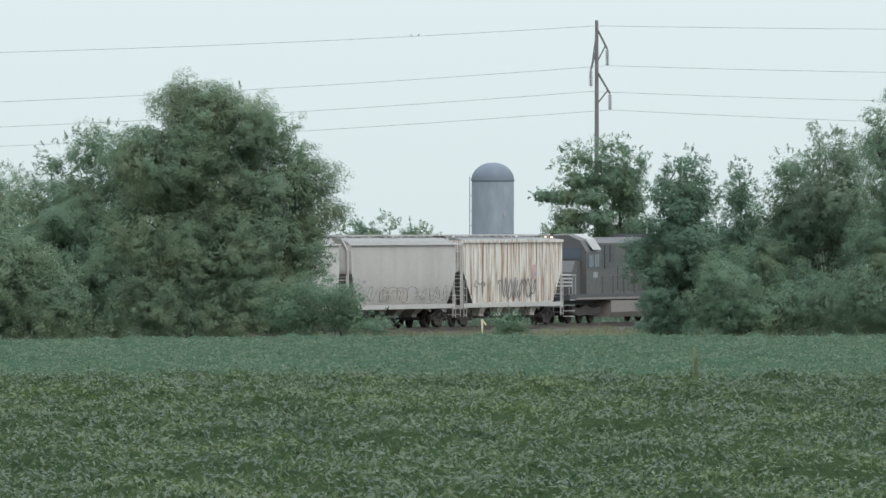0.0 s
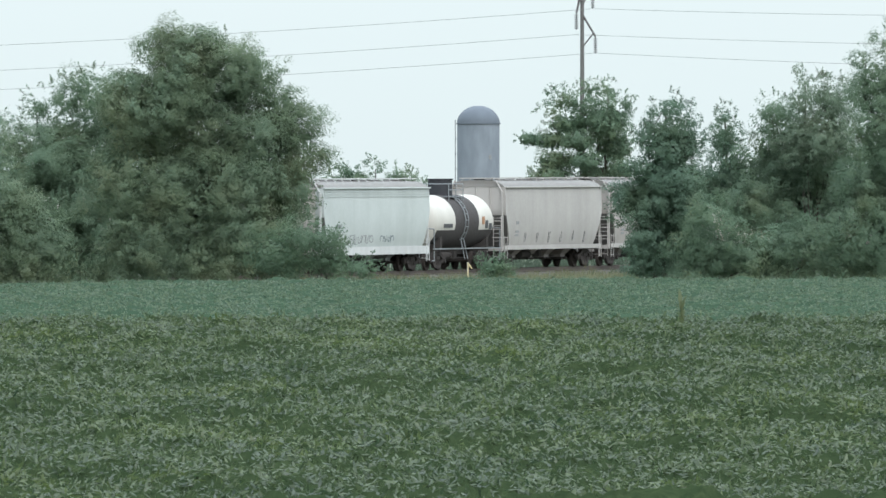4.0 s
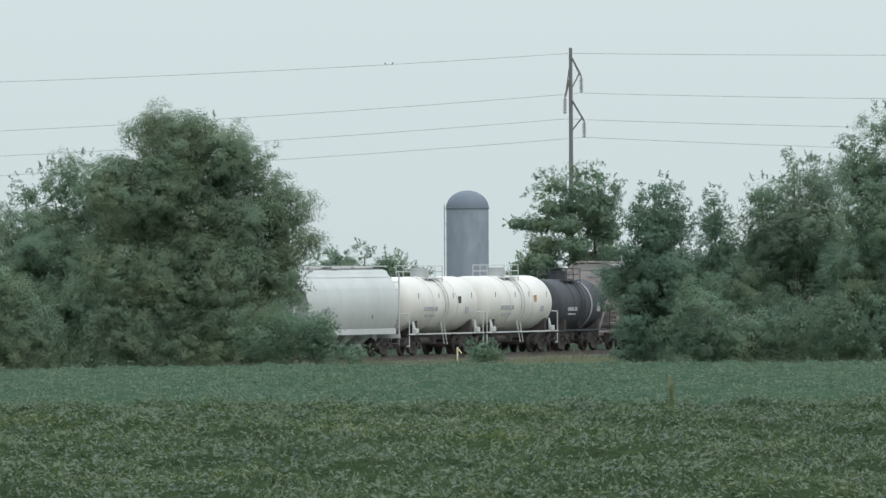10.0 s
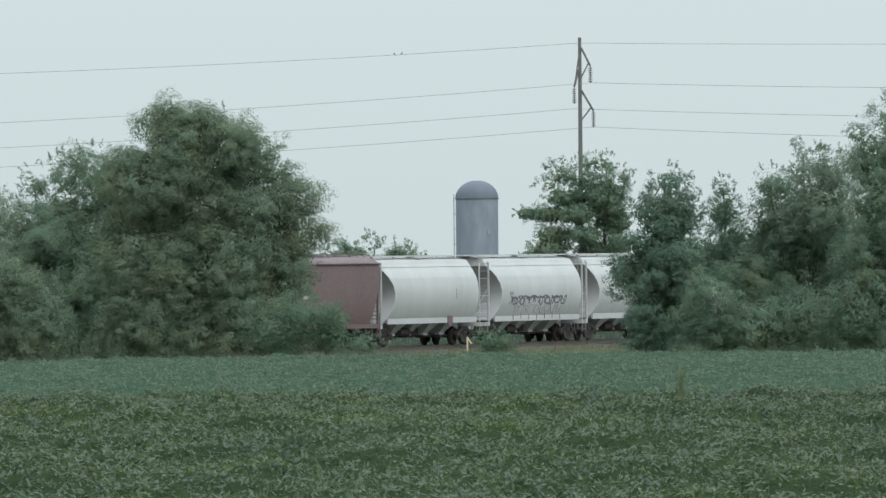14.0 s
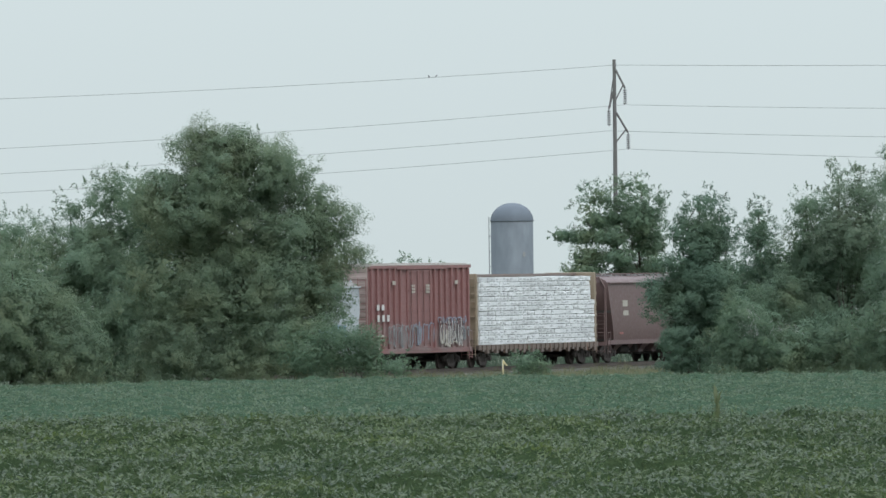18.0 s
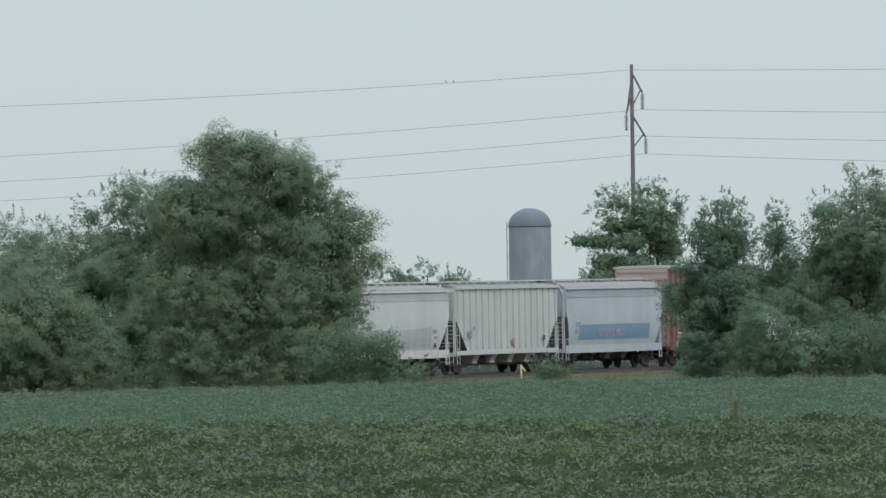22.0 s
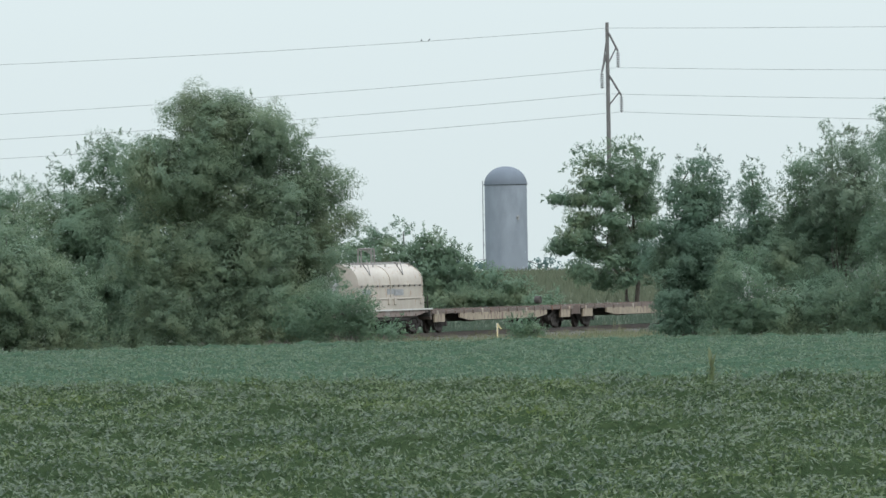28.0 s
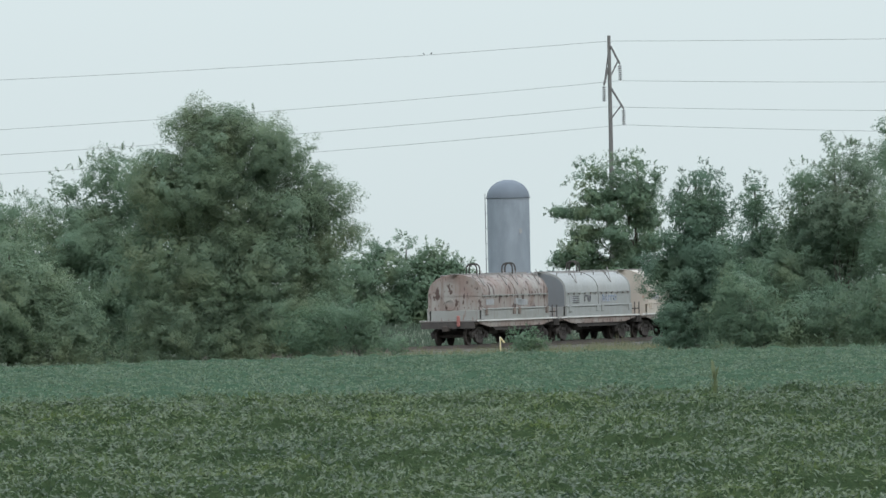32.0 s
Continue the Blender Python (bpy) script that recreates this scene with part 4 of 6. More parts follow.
def running_gear(top, half, inset=1.35, spread=0.9):
    for x in (-half + inset, half - inset):
        t = shared("truck", get_bolster(), top, place=pose(x, 0, 0))
        for y in (-1.02, 1.02):
            shared("side_frame", get_side_frame(), t, place=pose(0, y, 0))
        for dx in (-spread, spread):
            shared("wheelset", get_wheelset(), t, place=pose(dx, 0, 0))
    shared("coupler", get_coupler(), top, place=pose(half - 0.1, 0, 0))
    shared("coupler", get_coupler(), top, place=pose(-half + 0.1, 0, 0, 0, 0, 180))
    # brake gear slung under the body
    shared("air_reservoir", get_reservoir(), top, place=pose(-half * 0.32, -0.75, 0))
    shared("brake_rigging", get_rigging(), top, place=pose(0, 0, 0))


def build_reservoir():
    bm = bmesh.new()
    rod(bm, (-0.7, 0, 0.72), (0.7, 0, 0.72), 0.2, 12)
    rod(bm, (0.85, 0.2, 0.75), (1.25, 0.2, 0.75), 0.14, 10)
    return mesh_of(bm, M_STEEL, True)


def build_rigging():
    bm = bmesh.new()
    rod(bm, (-3.2, -0.5, 0.55), (3.2, -0.5, 0.62), 0.03, 5)
    rod(bm, (-2.6, 0.6, 0.6), (3.0, 0.6, 0.55), 0.03, 5)
    rod(bm, (-1.2, -1.0, 0.7), (-1.2, 1.0, 0.7), 0.04, 5)
    box(bm, -0.9, -0.5, -1.05, -0.7, 0.62, 0.95)
    return mesh_of(bm, M_STEEL)


get_reservoir, get_rigging = cached(build_reservoir), cached(build_rigging)


def hull(levels):
    """Height, rear end, front end and half-width of each level."""
    bm = bmesh.new()
    rings(bm, [[(-x0, -yw, z), (x1, -yw, z), (x1, yw, z), (-x0, yw, z)] for z, x0, x1, yw in levels])
    return bm


def ladder(top, x, y, z0, z1, width, material, along="y", name="ladder"):
    bm = bmesh.new()
    dx, dy = (0, width / 2) if along == "y" else (width / 2, 0)
    rod(bm, (x - dx, y - dy, z0), (x - dx, y - dy, z1), 0.021, 5)
    rod(bm, (x + dx, y + dy, z0), (x + dx, y + dy, z1), 0.021, 5)
    k = int((z1 - z0) / 0.38)
    for i in range(k + 1):
        z = z0 + 0.1 + i * (z1 - z0 - 0.2) / max(1, k)
        rod(bm, (x - dx, y - dy, z), (x + dx, y + dy, z), 0.015, 4)
    return part(name, bm, material, top)


def marks(top, rows, side, material, name="lettering", label=""):
    """Unreadable lettering as small bars: x, z, width, height."""
    for x, z, w, h in rows:
        bm = bmesh.new()
        y = -side(z) - 0.006
        box(bm, x - w / 2, x + w / 2, y - 0.004, y + 0.02, z - h / 2, z + h / 2)
        part(name, bm, material, top, label)


def graffiti(top, x0, x1, z0, z1, side, material, seed, letters=6, weight=0.045, label="spray-painted stroke"):
    """Sprayed strokes, each one looping ribbon lying thin on the side sheet."""
    rng = random.Random(seed)
    w = (x1 - x0) / letters
    for i in range(letters):
        cx = x0 + (i + 0.5) * w
        # arches, hooks, ovals, paired bars and hoods, each leaning and squeezed by chance
        form = rng.choice((
            ((0, 0), (0, 0.85), (0.5, 1), (1, 0.85), (1, 0)),
            ((0, 1), (0.1, 0.3), (0.5, 0), (0.9, 0.3), (1, 1), (0.6, 0.6), (0.4, 0.25)),
            ((0.5, 1), (0, 0.6), (0.1, 0.1), (0.6, 0), (1, 0.4), (0.8, 0.9), (0.3, 0.95)),
            ((0, 0), (0.05, 1), (0.35, 0.9), (0.3, 0.1), (0.7, 0.05), (0.8, 1)),
            ((0, 0.8), (0.5, 1), (1, 0.85), (0.5, 0.65), (0.5, 0))))
        lean, wide, low, flip = rng.uniform(-0.15, 0.15), rng.uniform(0.7, 1.0), rng.uniform(0, 0.2), rng.choice((-1, 1))
        knots = [Vector((cx + flip * w * wide * (p - 0.5 + lean * q + rng.uniform(-0.08, 0.08)), 0, z0 + (z1 - z0) * (low + (1 - low) * q + rng.uniform(-0.07, 0.07)))) for p, q in form]
        knots = [knots[0]] + knots + [knots[-1]]
        pts = []
        for a_, b_, c_, d_ in zip(knots, knots[1:], knots[2:], knots[3:]):
            for f in (0, 0.25, 0.5, 0.75):
                pts.append(0.5 * (2 * b_ + (c_ - a_) * f + (2 * a_ - 5 * b_ + 4 * c_ - d_) * f * f + (3 * b_ - a_ - 3 * c_ + d_) * f ** 3))
        loops = []
        for k, p in enumerate(pts):
            d = pts[min(k + 1, len(pts) - 1)] - pts[max(k - 1, 0)]
            n_ = Vector((-d.z, 0, d.x)).normalized() * weight * 1.3 * (0.75 + 0.4 * math.sin(2.1 * k + i))
            y = -side(p.z) - 0.008
            a_, b_ = p - n_, p + n_
            loops.append([(a_.x, y, a_.z), (b_.x, y, b_.z), (b_.x, y + 0.02, b_.z), (a_.x, y + 0.02, a_.z)])
        part("graffiti", rings(bmesh.new(), loops), material, top, label)


def bays(top, half, count, material, y_w=1.25, y_low=0.75, wide=0.72):
    """Discharge chutes: side plates lean in towards the gate, the slopes between them fall away."""
    span = (2 * half - 5.0) / count
    for i in range(count):
        cx = -half + 2.5 + span * (i + 0.5)
        bm = bmesh.new()
        w = min(wide, span / 2 - 0.08)
        rings(bm, [[(cx - a, -b, z), (cx + a, -b, z), (cx + a, b, z), (cx - a, b, z)] for z, a, b in
                   ((1.2, w, y_w), (0.66, 0.36, y_low), (0.54, 0.36, y_low))])
        bay = part("hopper_bay", bm, material, top)
        bm = bmesh.new()
        box(bm, cx - 0.42, cx + 0.42, -y_low - 0.08, y_low + 0.08, 0.44, 0.54)
        rod(bm, (cx - 0.2, -y_low - 0.3, 0.49), (cx - 0.2, y_low + 0.3, 0.49), 0.05, 6)
        part("outlet_gate", bm, M_STEEL, bay)


def running_board(top, half, z, material, posts=True, wide=0.62, roof_z=4.2):
    bm = bmesh.new()
    for y in (-wide, wide):
        box(bm, -half + 0.12, half - 0.12, y - 0.16, y + 0.16, z, z + 0.05)
    for x in (-half + 0.45, 0, half - 0.45):
        box(bm, x - 0.3, x + 0.3, -wide - 0.3, wide + 0.3, z - 0.01, z + 0.045)
    part("running_board", bm, material, top)
    if posts:
        for x in np.linspace(-half + 0.3, half - 0.3, 14):
            for s in (-1, 1):
                bm = bmesh.new()
                rod(bm, (x, s * (wide + 0.12), z), (x, s * (wide + 0.34), roof_z), 0.022, 4)
                part("board_bracket", bm, material, top)


def hatch_line(top, half, z, material, count):
    for x in np.linspace(-half + 1.2, half - 1.2, count):
        bm = bmesh.new()
        box(bm, x - 0.7, x + 0.7, -0.28, 0.28, z - 0.12, z + 0.1, 0.03)
        part("roof_hatch", bm, material, top)


def hopper_car(name, rear, front, label, body_mat, sill_mat, style, bay_mat=None, cut=1.15, knee=2.7, deep_sill=False, lines=0, bays_n=4, roof_mat=None):
    """A covered hopper: side sheets over sloping ends, sill, roof with running boards, ladders, bays under."""
    top, length = car(name, rear, front, label, "freight car")
    a = length / 2
    bay_mat = bay_mat or body_mat
    roof_mat = roof_mat or (body_mat if style == "round" else ROOF_SLAB if style == "slab" else ROOF)
    if style == "round":
        prof = [(1.2, 1.22), (1.5, 1.38), (1.85, 1.52), (2.25, 1.6), (2.7, 1.62), (3.1, 1.58), (3.45, 1.47), (3.75, 1.31), (3.98, 1.13), (4.1, 1.06), (4.3, 0.95), (4.42, 0.5)]
    elif style == "rib":
        prof = [(1.15, 1.5), (4.3, 1.5), (4.4, 1.46), (4.5, 0.9), (4.54, 0.3)]
    else:
        prof = [(1.15, 1.42), (1.45, 1.5), (1.9, 1.57), (2.5, 1.61), (3.1, 1.61), (3.7, 1.6), (4.12, 1.57), (4.2, 1.5), (4.32, 1.42), (4.42, 1.2), (4.5, 0.9), (4.54, 0.4)]
    zs, ws = [p[0] for p in prof], [p[1] for p in prof]
    side = lambda z: float(np.interp(z, zs, ws))

    def reach(z, s=1):
        if style == "round":
            return a - 0.5 - (0.12 if s > 0 else 1.2) * math.sin(math.pi * min(1.0, max(0.0, (z - 0.9) / 3.1)))
        return a - 0.12 - cut * (max(0.0, (knee - z) / (knee - 1.15)) ** (1.7 if style == "slab" and knee > 3 else 1.0)) if z < knee else a - 0.12
    zz = sorted(set(zs + [knee, 3.4]))
    eave = 3.98 if style == "round" else 4.2 if style == "slab" else 4.4
    part("body", hull([(z, reach(z, -1), reach(z), side(z)) for z in zz if z <= eave]), body_mat, top, smooth=True)
    part("roof", hull([(z, reach(z, -1) + (0.03 if z == eave else 0), reach(z) + (0.03 if z == eave else 0), side(z) + (0.03 if z == eave else 0)) for z in zz if z >= eave]), roof_mat, top, "grimy grey roof sheet", True)
    if style == "slab":
        for s in (-1, 1):
            bm = bmesh.new()
            box(bm, -a + 0.1, a - 0.1, s * 1.6 - 0.08, s * 1.6 + 0.08, 4.14, 4.21, 0.01)
            part("top_chord", bm, body_mat, top)
    if style == "rib":
        k = 17
        for i in range(k):
            x = -a + 0.35 + (2 * a - 0.7) * i / (k - 1)
            low = 1.15 if abs(x) < reach(1.15) else knee - (reach(knee) - abs(x)) * (knee - 1.15) / max(cut, 0.01)
            for y in (-1.5, 1.5):
                bm = bmesh.new()
                box(bm, x - 0.06, x + 0.06, y - 0.09, y + 0.09, max(1.16, min(low + 0.1, 2.6)), 4.3, 0.02)
                part("side_rib", bm, body_mat, top)
        for y in (-1.52, 1.52):
            bm = bmesh.new()
            box(bm, -a + 0.1, a - 0.1, y - 0.1, y + 0.1, 4.26, 4.41)
            part("top_chord", bm, body_mat, top)
    for i in range(lines):
        z = 4.02 - 0.12 * i
        for s in (-1, 1):
            bm = bmesh.new()
            box(bm, -a + 0.2, a - 0.2, s * (side(z) + 0.01) - 0.025, s * (side(z) + 0.01) + 0.025, z - 0.03, z + 0.03)
            part("side_flange", bm, body_mat, top)
    # sheets over the ends, coloured darker for the shade of recesses and car gaps
    for s in (-1, 1):
        bm = bmesh.new()
        if style == "round":
            low = [z for z in zz if z <= eave]
            left = [(s * (reach(z, s) + 0.012), -side(z) * 0.985, z) for z in low]
            right = [(s * (reach(z, s) + 0.012), side(z) * 0.985, z) for z in low]
            va, vb = [bm.verts.new(p) for p in left], [bm.verts.new(p) for p in right]
            for i in range(len(low) - 1):
                bm.faces.new((va[i], va[i + 1], vb[i + 1], vb[i]))
            part("end_sheet", bm, ENDSHADED, top, "pale grey end sheet darkened with the shade between cars", True)
        else:
            dark_top = min(knee, 2.75)
            q = [(s * (reach(z) + 0.012), y, z) for z, y in ((dark_top, -side(dark_top)), (dark_top, side(dark_top)), (1.16, side(1.16)), (1.16, -side(1.16)))]
            bm.faces.new([bm.verts.new(p) for p in q])
            part("slope_sheet", bm, SLOPESHADE, top, "sloping end sheet, dark paint with recess shade in its colour")
    # side sills, end sills with platforms
    for s in (-1, 1):
        bm = bmesh.new()
        z0, z1 = (0.88, 1.28) if deep_sill else (0.98, 1.2)
        if style == "round":
            z0, z1 = 1.14, 1.42
        x_s = a - (0.75 if style == "round" else 0.1)
        outer = 1.52 if style != "round" else 1.5
        prism(bm, [(-x_s, z0), (x_s, z0), (x_s, z1), (-x_s, z1)], s * outer - 0.04, s * outer + 0.04)
        part("side_sill", bm, sill_mat, top)
    for s in (-1, 1):
        bm = bmesh.new()
        box(bm, s * a - 0.14, s * a + 0.02, -1.5, 1.5, 0.92, 1.12)
        box(bm, s * (a - 0.55) - 0.45, s * (a - 0.55) + 0.45, -0.3, 0.3, 0.75, 1.1)
        end = part("end_sill", bm, sill_mat, top)
        bm = bmesh.new()
        for y in (-0.5, 0.5):
            rod(bm, (s * (a - 0.15), y * 0.7, 1.12), (s * (reach(2.75, s) + 0.03), y * 1.6, 2.75), 0.055, 5)
        part("end_brace", bm, ENDGREY, end)
        for y in (-1.45, 1.45):
            bm = bmesh.new()
            w = 0.03 if style == "round" else 0.045
            box(bm, s * (a - 0.03) - w, s * (a - 0.03) + w, y - w, y + w, 1.0, 4.15 if style == "round" else 3.95 if style == "slab" else 4.2)
            if style == "slab":
                rod(bm, (s * (a - 0.03), y, 3.9), (s * (a - 0.03), y * 0.76, 4.52), 0.045, 5)
            part("corner_post", bm, sill_mat, top)
        ladder(top, s * (a + 0.06), -1.2, 0.55, 4.3 if style == "rib" else 4.2 if style == "round" else 2.7, 0.42, ENDGREY if style == "round" else sill_mat)
        if style != "round":
            ladder(top, s * (a - 0.26), -1.56, 0.5, 2.4 if style == "rib" else 1.7, 0.42, sill_mat, "x")
        if style != "round":
            ladder(top, s * (a + 0.06), 1.2, 0.55, 4.3, 0.42, sill_mat)
        if style != "round":
            for y in (-0.75, 0.0, 0.75):
                bm = bmesh.new()
                rod(bm, (s * (reach(2.75) + 0.03), y, 2.75), (s * (reach(4.15) + 0.03), y, 4.15), 0.045, 4)
                part("end_rib", bm, body_mat, top)
        bm = bmesh.new()
        rod(bm, (s * (a + 0.02), -1.45, 2.45), (s * (a + 0.02), 1.45, 2.45), 0.028, 5)
        for z in (1.6, 2.03):
            for y in (-1.45, 0.9):
                rod(bm, (s * (a + 0.02), y, z), (s * (a + 0.02), y + 0.55, z), 0.024, 5)
        part("hand_rail", bm, sill_mat, top)
    bm = bmesh.new()
    rod(bm, (-a + 0.25, 0.3, 1.7), (-a - 0.02, 0.3, 1.7), 0.2, 12)
    part("brake_wheel", bm, M_STEEL, top)
    running_board(top, a, 4.5 if style == "round" else 4.62, sill_mat, style != "round", 0.62, 4.42)
    hatch_line(top, a, 4.42 if style == "round" else 4.5, body_mat if style == "round" else ROOF, 5)
    bays(top, a, bays_n, bay_mat, *((1.42, 1.15, 0.5) if style == "rib" else (1.25, 0.7, 0.72)))
    bm = bmesh.new()
    box(bm, -a + 1, a - 1, -0.22, 0.22, 0.72, 1.15)
    part("center_sill", bm, M_STEEL, top)
    running_gear(top, a)
    return top, a, side


def tank_car(rear, front, label, body_mat, radius, zc, rail_mat, band=None, deck=True, skirt=True, dome_mat=None, housing=(0.42, 0.36)):
    top, length = car("tank_car", rear, front, label, "freight car")
    a = length / 2
    seg = 40

    def ring_at(x, r):
        return [(x, r * math.cos(2 * math.pi * i / seg), zc + r * math.sin(2 * math.pi * i / seg)) for i in range(seg)]
    cap = []
    for e in (6, 25, 45, 62, 78):
        cap.append((a - 0.62 + 0.62 * math.cos(radians(e)), radius * math.sin(radians(e))))
    loops = [ring_at(-x, r) for x, r in cap] + [ring_at(-a + 0.62, radius)] + [ring_at(x, radius) for x in np.linspace(-a + 1, a - 1, 5)] \
        + [ring_at(a - 0.62, radius)] + [ring_at(x, r) for x, r in reversed(cap)]
    part("tank", rings(bmesh.new(), loops), body_mat, top, smooth=True)
    if band:
        x0, x1, bmat, blabel = band
        bm = bmesh.new()
        rings(bm, [ring_at(x0, radius + 0.004), ring_at(x0, radius + 0.012), ring_at(x1, radius + 0.012), ring_at(x1, radius + 0.004)], False)
        part("band", bm, bmat, top, blabel, True)
    for x in () if band and band[1] > 2 else (-a * 0.33, a * 0.33):
        bm = bmesh.new()
        rings(bm, [ring_at(x - 0.03, radius + 0.002), ring_at(x - 0.03, radius + 0.02), ring_at(x + 0.03, radius + 0.02), ring_at(x + 0.03, radius + 0.002)], False)
        part("weld_ring", bm, body_mat, top)
    # manway in a railed platform on top
    bm = bmesh.new()
    hr, hh = housing
    rod(bm, (0, 0, zc + radius - 0.1), (0, 0, zc + radius + hh), hr, 18)
    rod(bm, (0, 0, zc + radius + hh), (0, 0, zc + radius + hh + 0.07), hr * 1.08, 18)
    part("manway", bm, dome_mat or M_GALV, top, smooth=True)
    zt = zc + radius
    for y0 in (-0.85, 0.45):
        bm = bmesh.new()
        box(bm, -1.1, 1.1, y0, y0 + 0.4, zt - 0.12, zt - 0.06)
        part("platform_deck", bm, rail_mat, top)
    for x in (-1.1, 1.1):
        bm = bmesh.new()
        rod(bm, (x, -0.85, zt + 0.55), (x, 0.85, zt + 0.55), 0.024, 5)
        part("end_rail", bm, rail_mat, top)
    for y in (-0.85, 0.85):
        bm = bmesh.new()
        for x in (-1.1, 0, 1.1):
            rod(bm, (x, y, zt - 0.35), (x, y, zt + 0.57), 0.025, 5)
        for z in (0.25, 0.55):
            rod(bm, (-1.1, y, zt + z), (1.1, y, zt + z), 0.024, 5)
        part("railing", bm, rail_mat, top)
    bm = bmesh.new()
    for x in (-0.22, 0.22):
        pts = [(x, -(radius + 0.1) * math.cos(radians(e)), zc + (radius + 0.1) * math.sin(radians(e))) for e in range(-40, 66, 15)]
        for p, q in zip(pts, pts[1:]):
            rod(bm, p, q, 0.028, 5)
    for e in range(-36, 62, 13):
        rod(bm, (-0.22, -(radius + 0.1) * math.cos(radians(e)), zc + (radius + 0.1) * math.sin(radians(e))),
            (0.22, -(radius + 0.1) * math.cos(radians(e)), zc + (radius + 0.1) * math.sin(radians(e))), 0.02, 4)
    rod(bm, (-0.22, -radius * 0.85, zc - radius * 0.6), (-0.22, -1.4, 0.55), 0.028, 5)
    rod(bm, (0.22, -radius * 0.85, zc - radius * 0.6), (0.22, -1.4, 0.55), 0.028, 5)
    part("ladder", bm, rail_mat, top)
    bm = bmesh.new()
    box(bm, -a - 0.2, a + 0.2, -0.25, 0.25, 0.78, 1.12)
    for x in (-a + 1.3, a - 1.3):
        prism_x(bm, [(-1.3, 0.95), (-1.3, zc - radius * 0.55), (-0.9, zc - radius * 0.82), (0.9, zc - radius * 0.82), (1.3, zc - radius * 0.55), (1.3, 0.95)], x - 0.15, x + 0.15)
    part("underframe", bm, M_STEEL, top)
    for s in (-1, 1):
        bm = bmesh.new()
        box(bm, -a - 0.25, a + 0.25, s * 1.45 - 0.06, s * 1.45 + 0.06, 1.06, 1.13)
        part("walkway", bm, rail_mat, top)
        for x in (-a - 0.2, a + 0.2):
            bm = bmesh.new()
            rod(bm, (x, s * 1.45, 1.1), (x, s * 1.45, 2.1), 0.03, 5)
            rod(bm, (x, s * 1.45, 2.1), (x, s * 0.7, 2.15), 0.03, 5)
            rod(bm, (x, s * 1.45, 1.0), (x, s * 1.45, 0.5), 0.03, 5)
            rod(bm, (x - 0.35, s * 1.45, 0.5), (x, s * 1.45, 0.5), 0.03, 5)
            part("grab_iron", bm, rail_mat, top)
        if deck:
            for x in (-a + 0.75, a - 0.75):
                bm = bmesh.new()
                rod(bm, (x - 0.18, s * 1.42, 1.1), (x, s * 1.3, 1.75), 0.05, 6)
                rod(bm, (x + 0.18, s * 1.42, 1.1), (x, s * 1.3, 1.75), 0.05, 6)
                box(bm, x - 0.22, x + 0.22, s * 1.44 - 0.12, s * 1.44 + 0.1, 1.1, 1.38, 0.03)
                part("tank_anchor", bm, rail_mat, top)
    running_gear(top, a + 0.2, 1.5)
    side = lambda z: math.sqrt(max(0.01, radius ** 2 - (z - zc) ** 2))
    return top, a, side


# hood ends: darker than the hood because their shade is in the colour
HOODEND_SHADE = paint("hood_end_shaded", (0.13, 0.138, 0.15), dirt=0.4)
BOXEND = paint("boxcar_end_tan", (0.3, 0.235, 0.215), dirt=0.5)
TANKCREAM = paint("tank_cream", (0.53, 0.5, 0.452), dirt=0.22)
ENDGREY = paint("end_sheet_grey", (0.21, 0.218, 0.215), dirt=0.4)
SCUFFWHITE = paint("sill_scuffed_white", (0.5, 0.48, 0.46), dirt=0.5, rust=0.35, patchy=True, rust_colour=(0.3, 0.2, 0.15))
# white end sheet greyed: shade of the gap between cars is in it
ENDSHADED = paint("end_sheet_shaded", (0.31, 0.308, 0.298), dirt=0.3)
SILLWHITE = paint("paint_sill_white", (0.52, 0.52, 0.51), dirt=0.35)
STRAP_GREY = paint("stirrup_grey", (0.18, 0.165, 0.155), dirt=0.4)
ROOF_SLAB = paint("roof_slope_dull", (0.165, 0.154, 0.142), dirt=0.5)
ROOF = paint("roof_grime", (0.11, 0.106, 0.103), dirt=0.5)
# dark end paint with the shade under the slopes mixed in
SLOPESHADE = paint("slope_shade_dark", (0.115, 0.108, 0.104), (0.06, 0.056, 0.054), dirt=0.5)
BRAKEDUST = paint("brake_dust_grey", (0.13, 0.125, 0.122), dirt=0.5)
WHITE = paint("paint_white", (0.425, 0.422, 0.41), dirt=0.16)
CHALK = paint("paint_chalk", (0.405, 0.408, 0.388), dirt=0.16)
MINT = paint("paint_pale_mint", (0.44, 0.465, 0.45), dirt=0.14)
STONE = paint("paint_stone_grey", (0.345, 0.315, 0.294), dirt=0.3, smear=(1.35, 1.8, (0.2, 0.182, 0.172), 0.6))
STONE_LIGHT = paint("paint_light_stone", (0.37, 0.345, 0.325), dirt=0.3)
DUST = paint("paint_dusty_brown", (0.245, 0.212, 0.196), (0.12, 0.105, 0.1), dirt=0.5)
SMEARED = paint("paint_smeared_brown", (0.29, 0.255, 0.238), (0.17, 0.145, 0.135), dirt=0.2, smear=(1.6, 2.35, (0.105, 0.088, 0.082), 0.8))
SCUFFED = paint("sill_scuffed_pink", (0.33, 0.28, 0.262), (0.15, 0.11, 0.1), dirt=0.6, rust=0.4, patchy=True, rust_colour=(0.13, 0.085, 0.07))
RUSTED = paint("paint_rust_streaked", (0.58, 0.555, 0.51), dirt=0.3, rust=1.2, rust_colour=(0.2, 0.105, 0.06))
OXIDE = paint("paint_oxide_brown", (0.12, 0.074, 0.071), dirt=0.3)
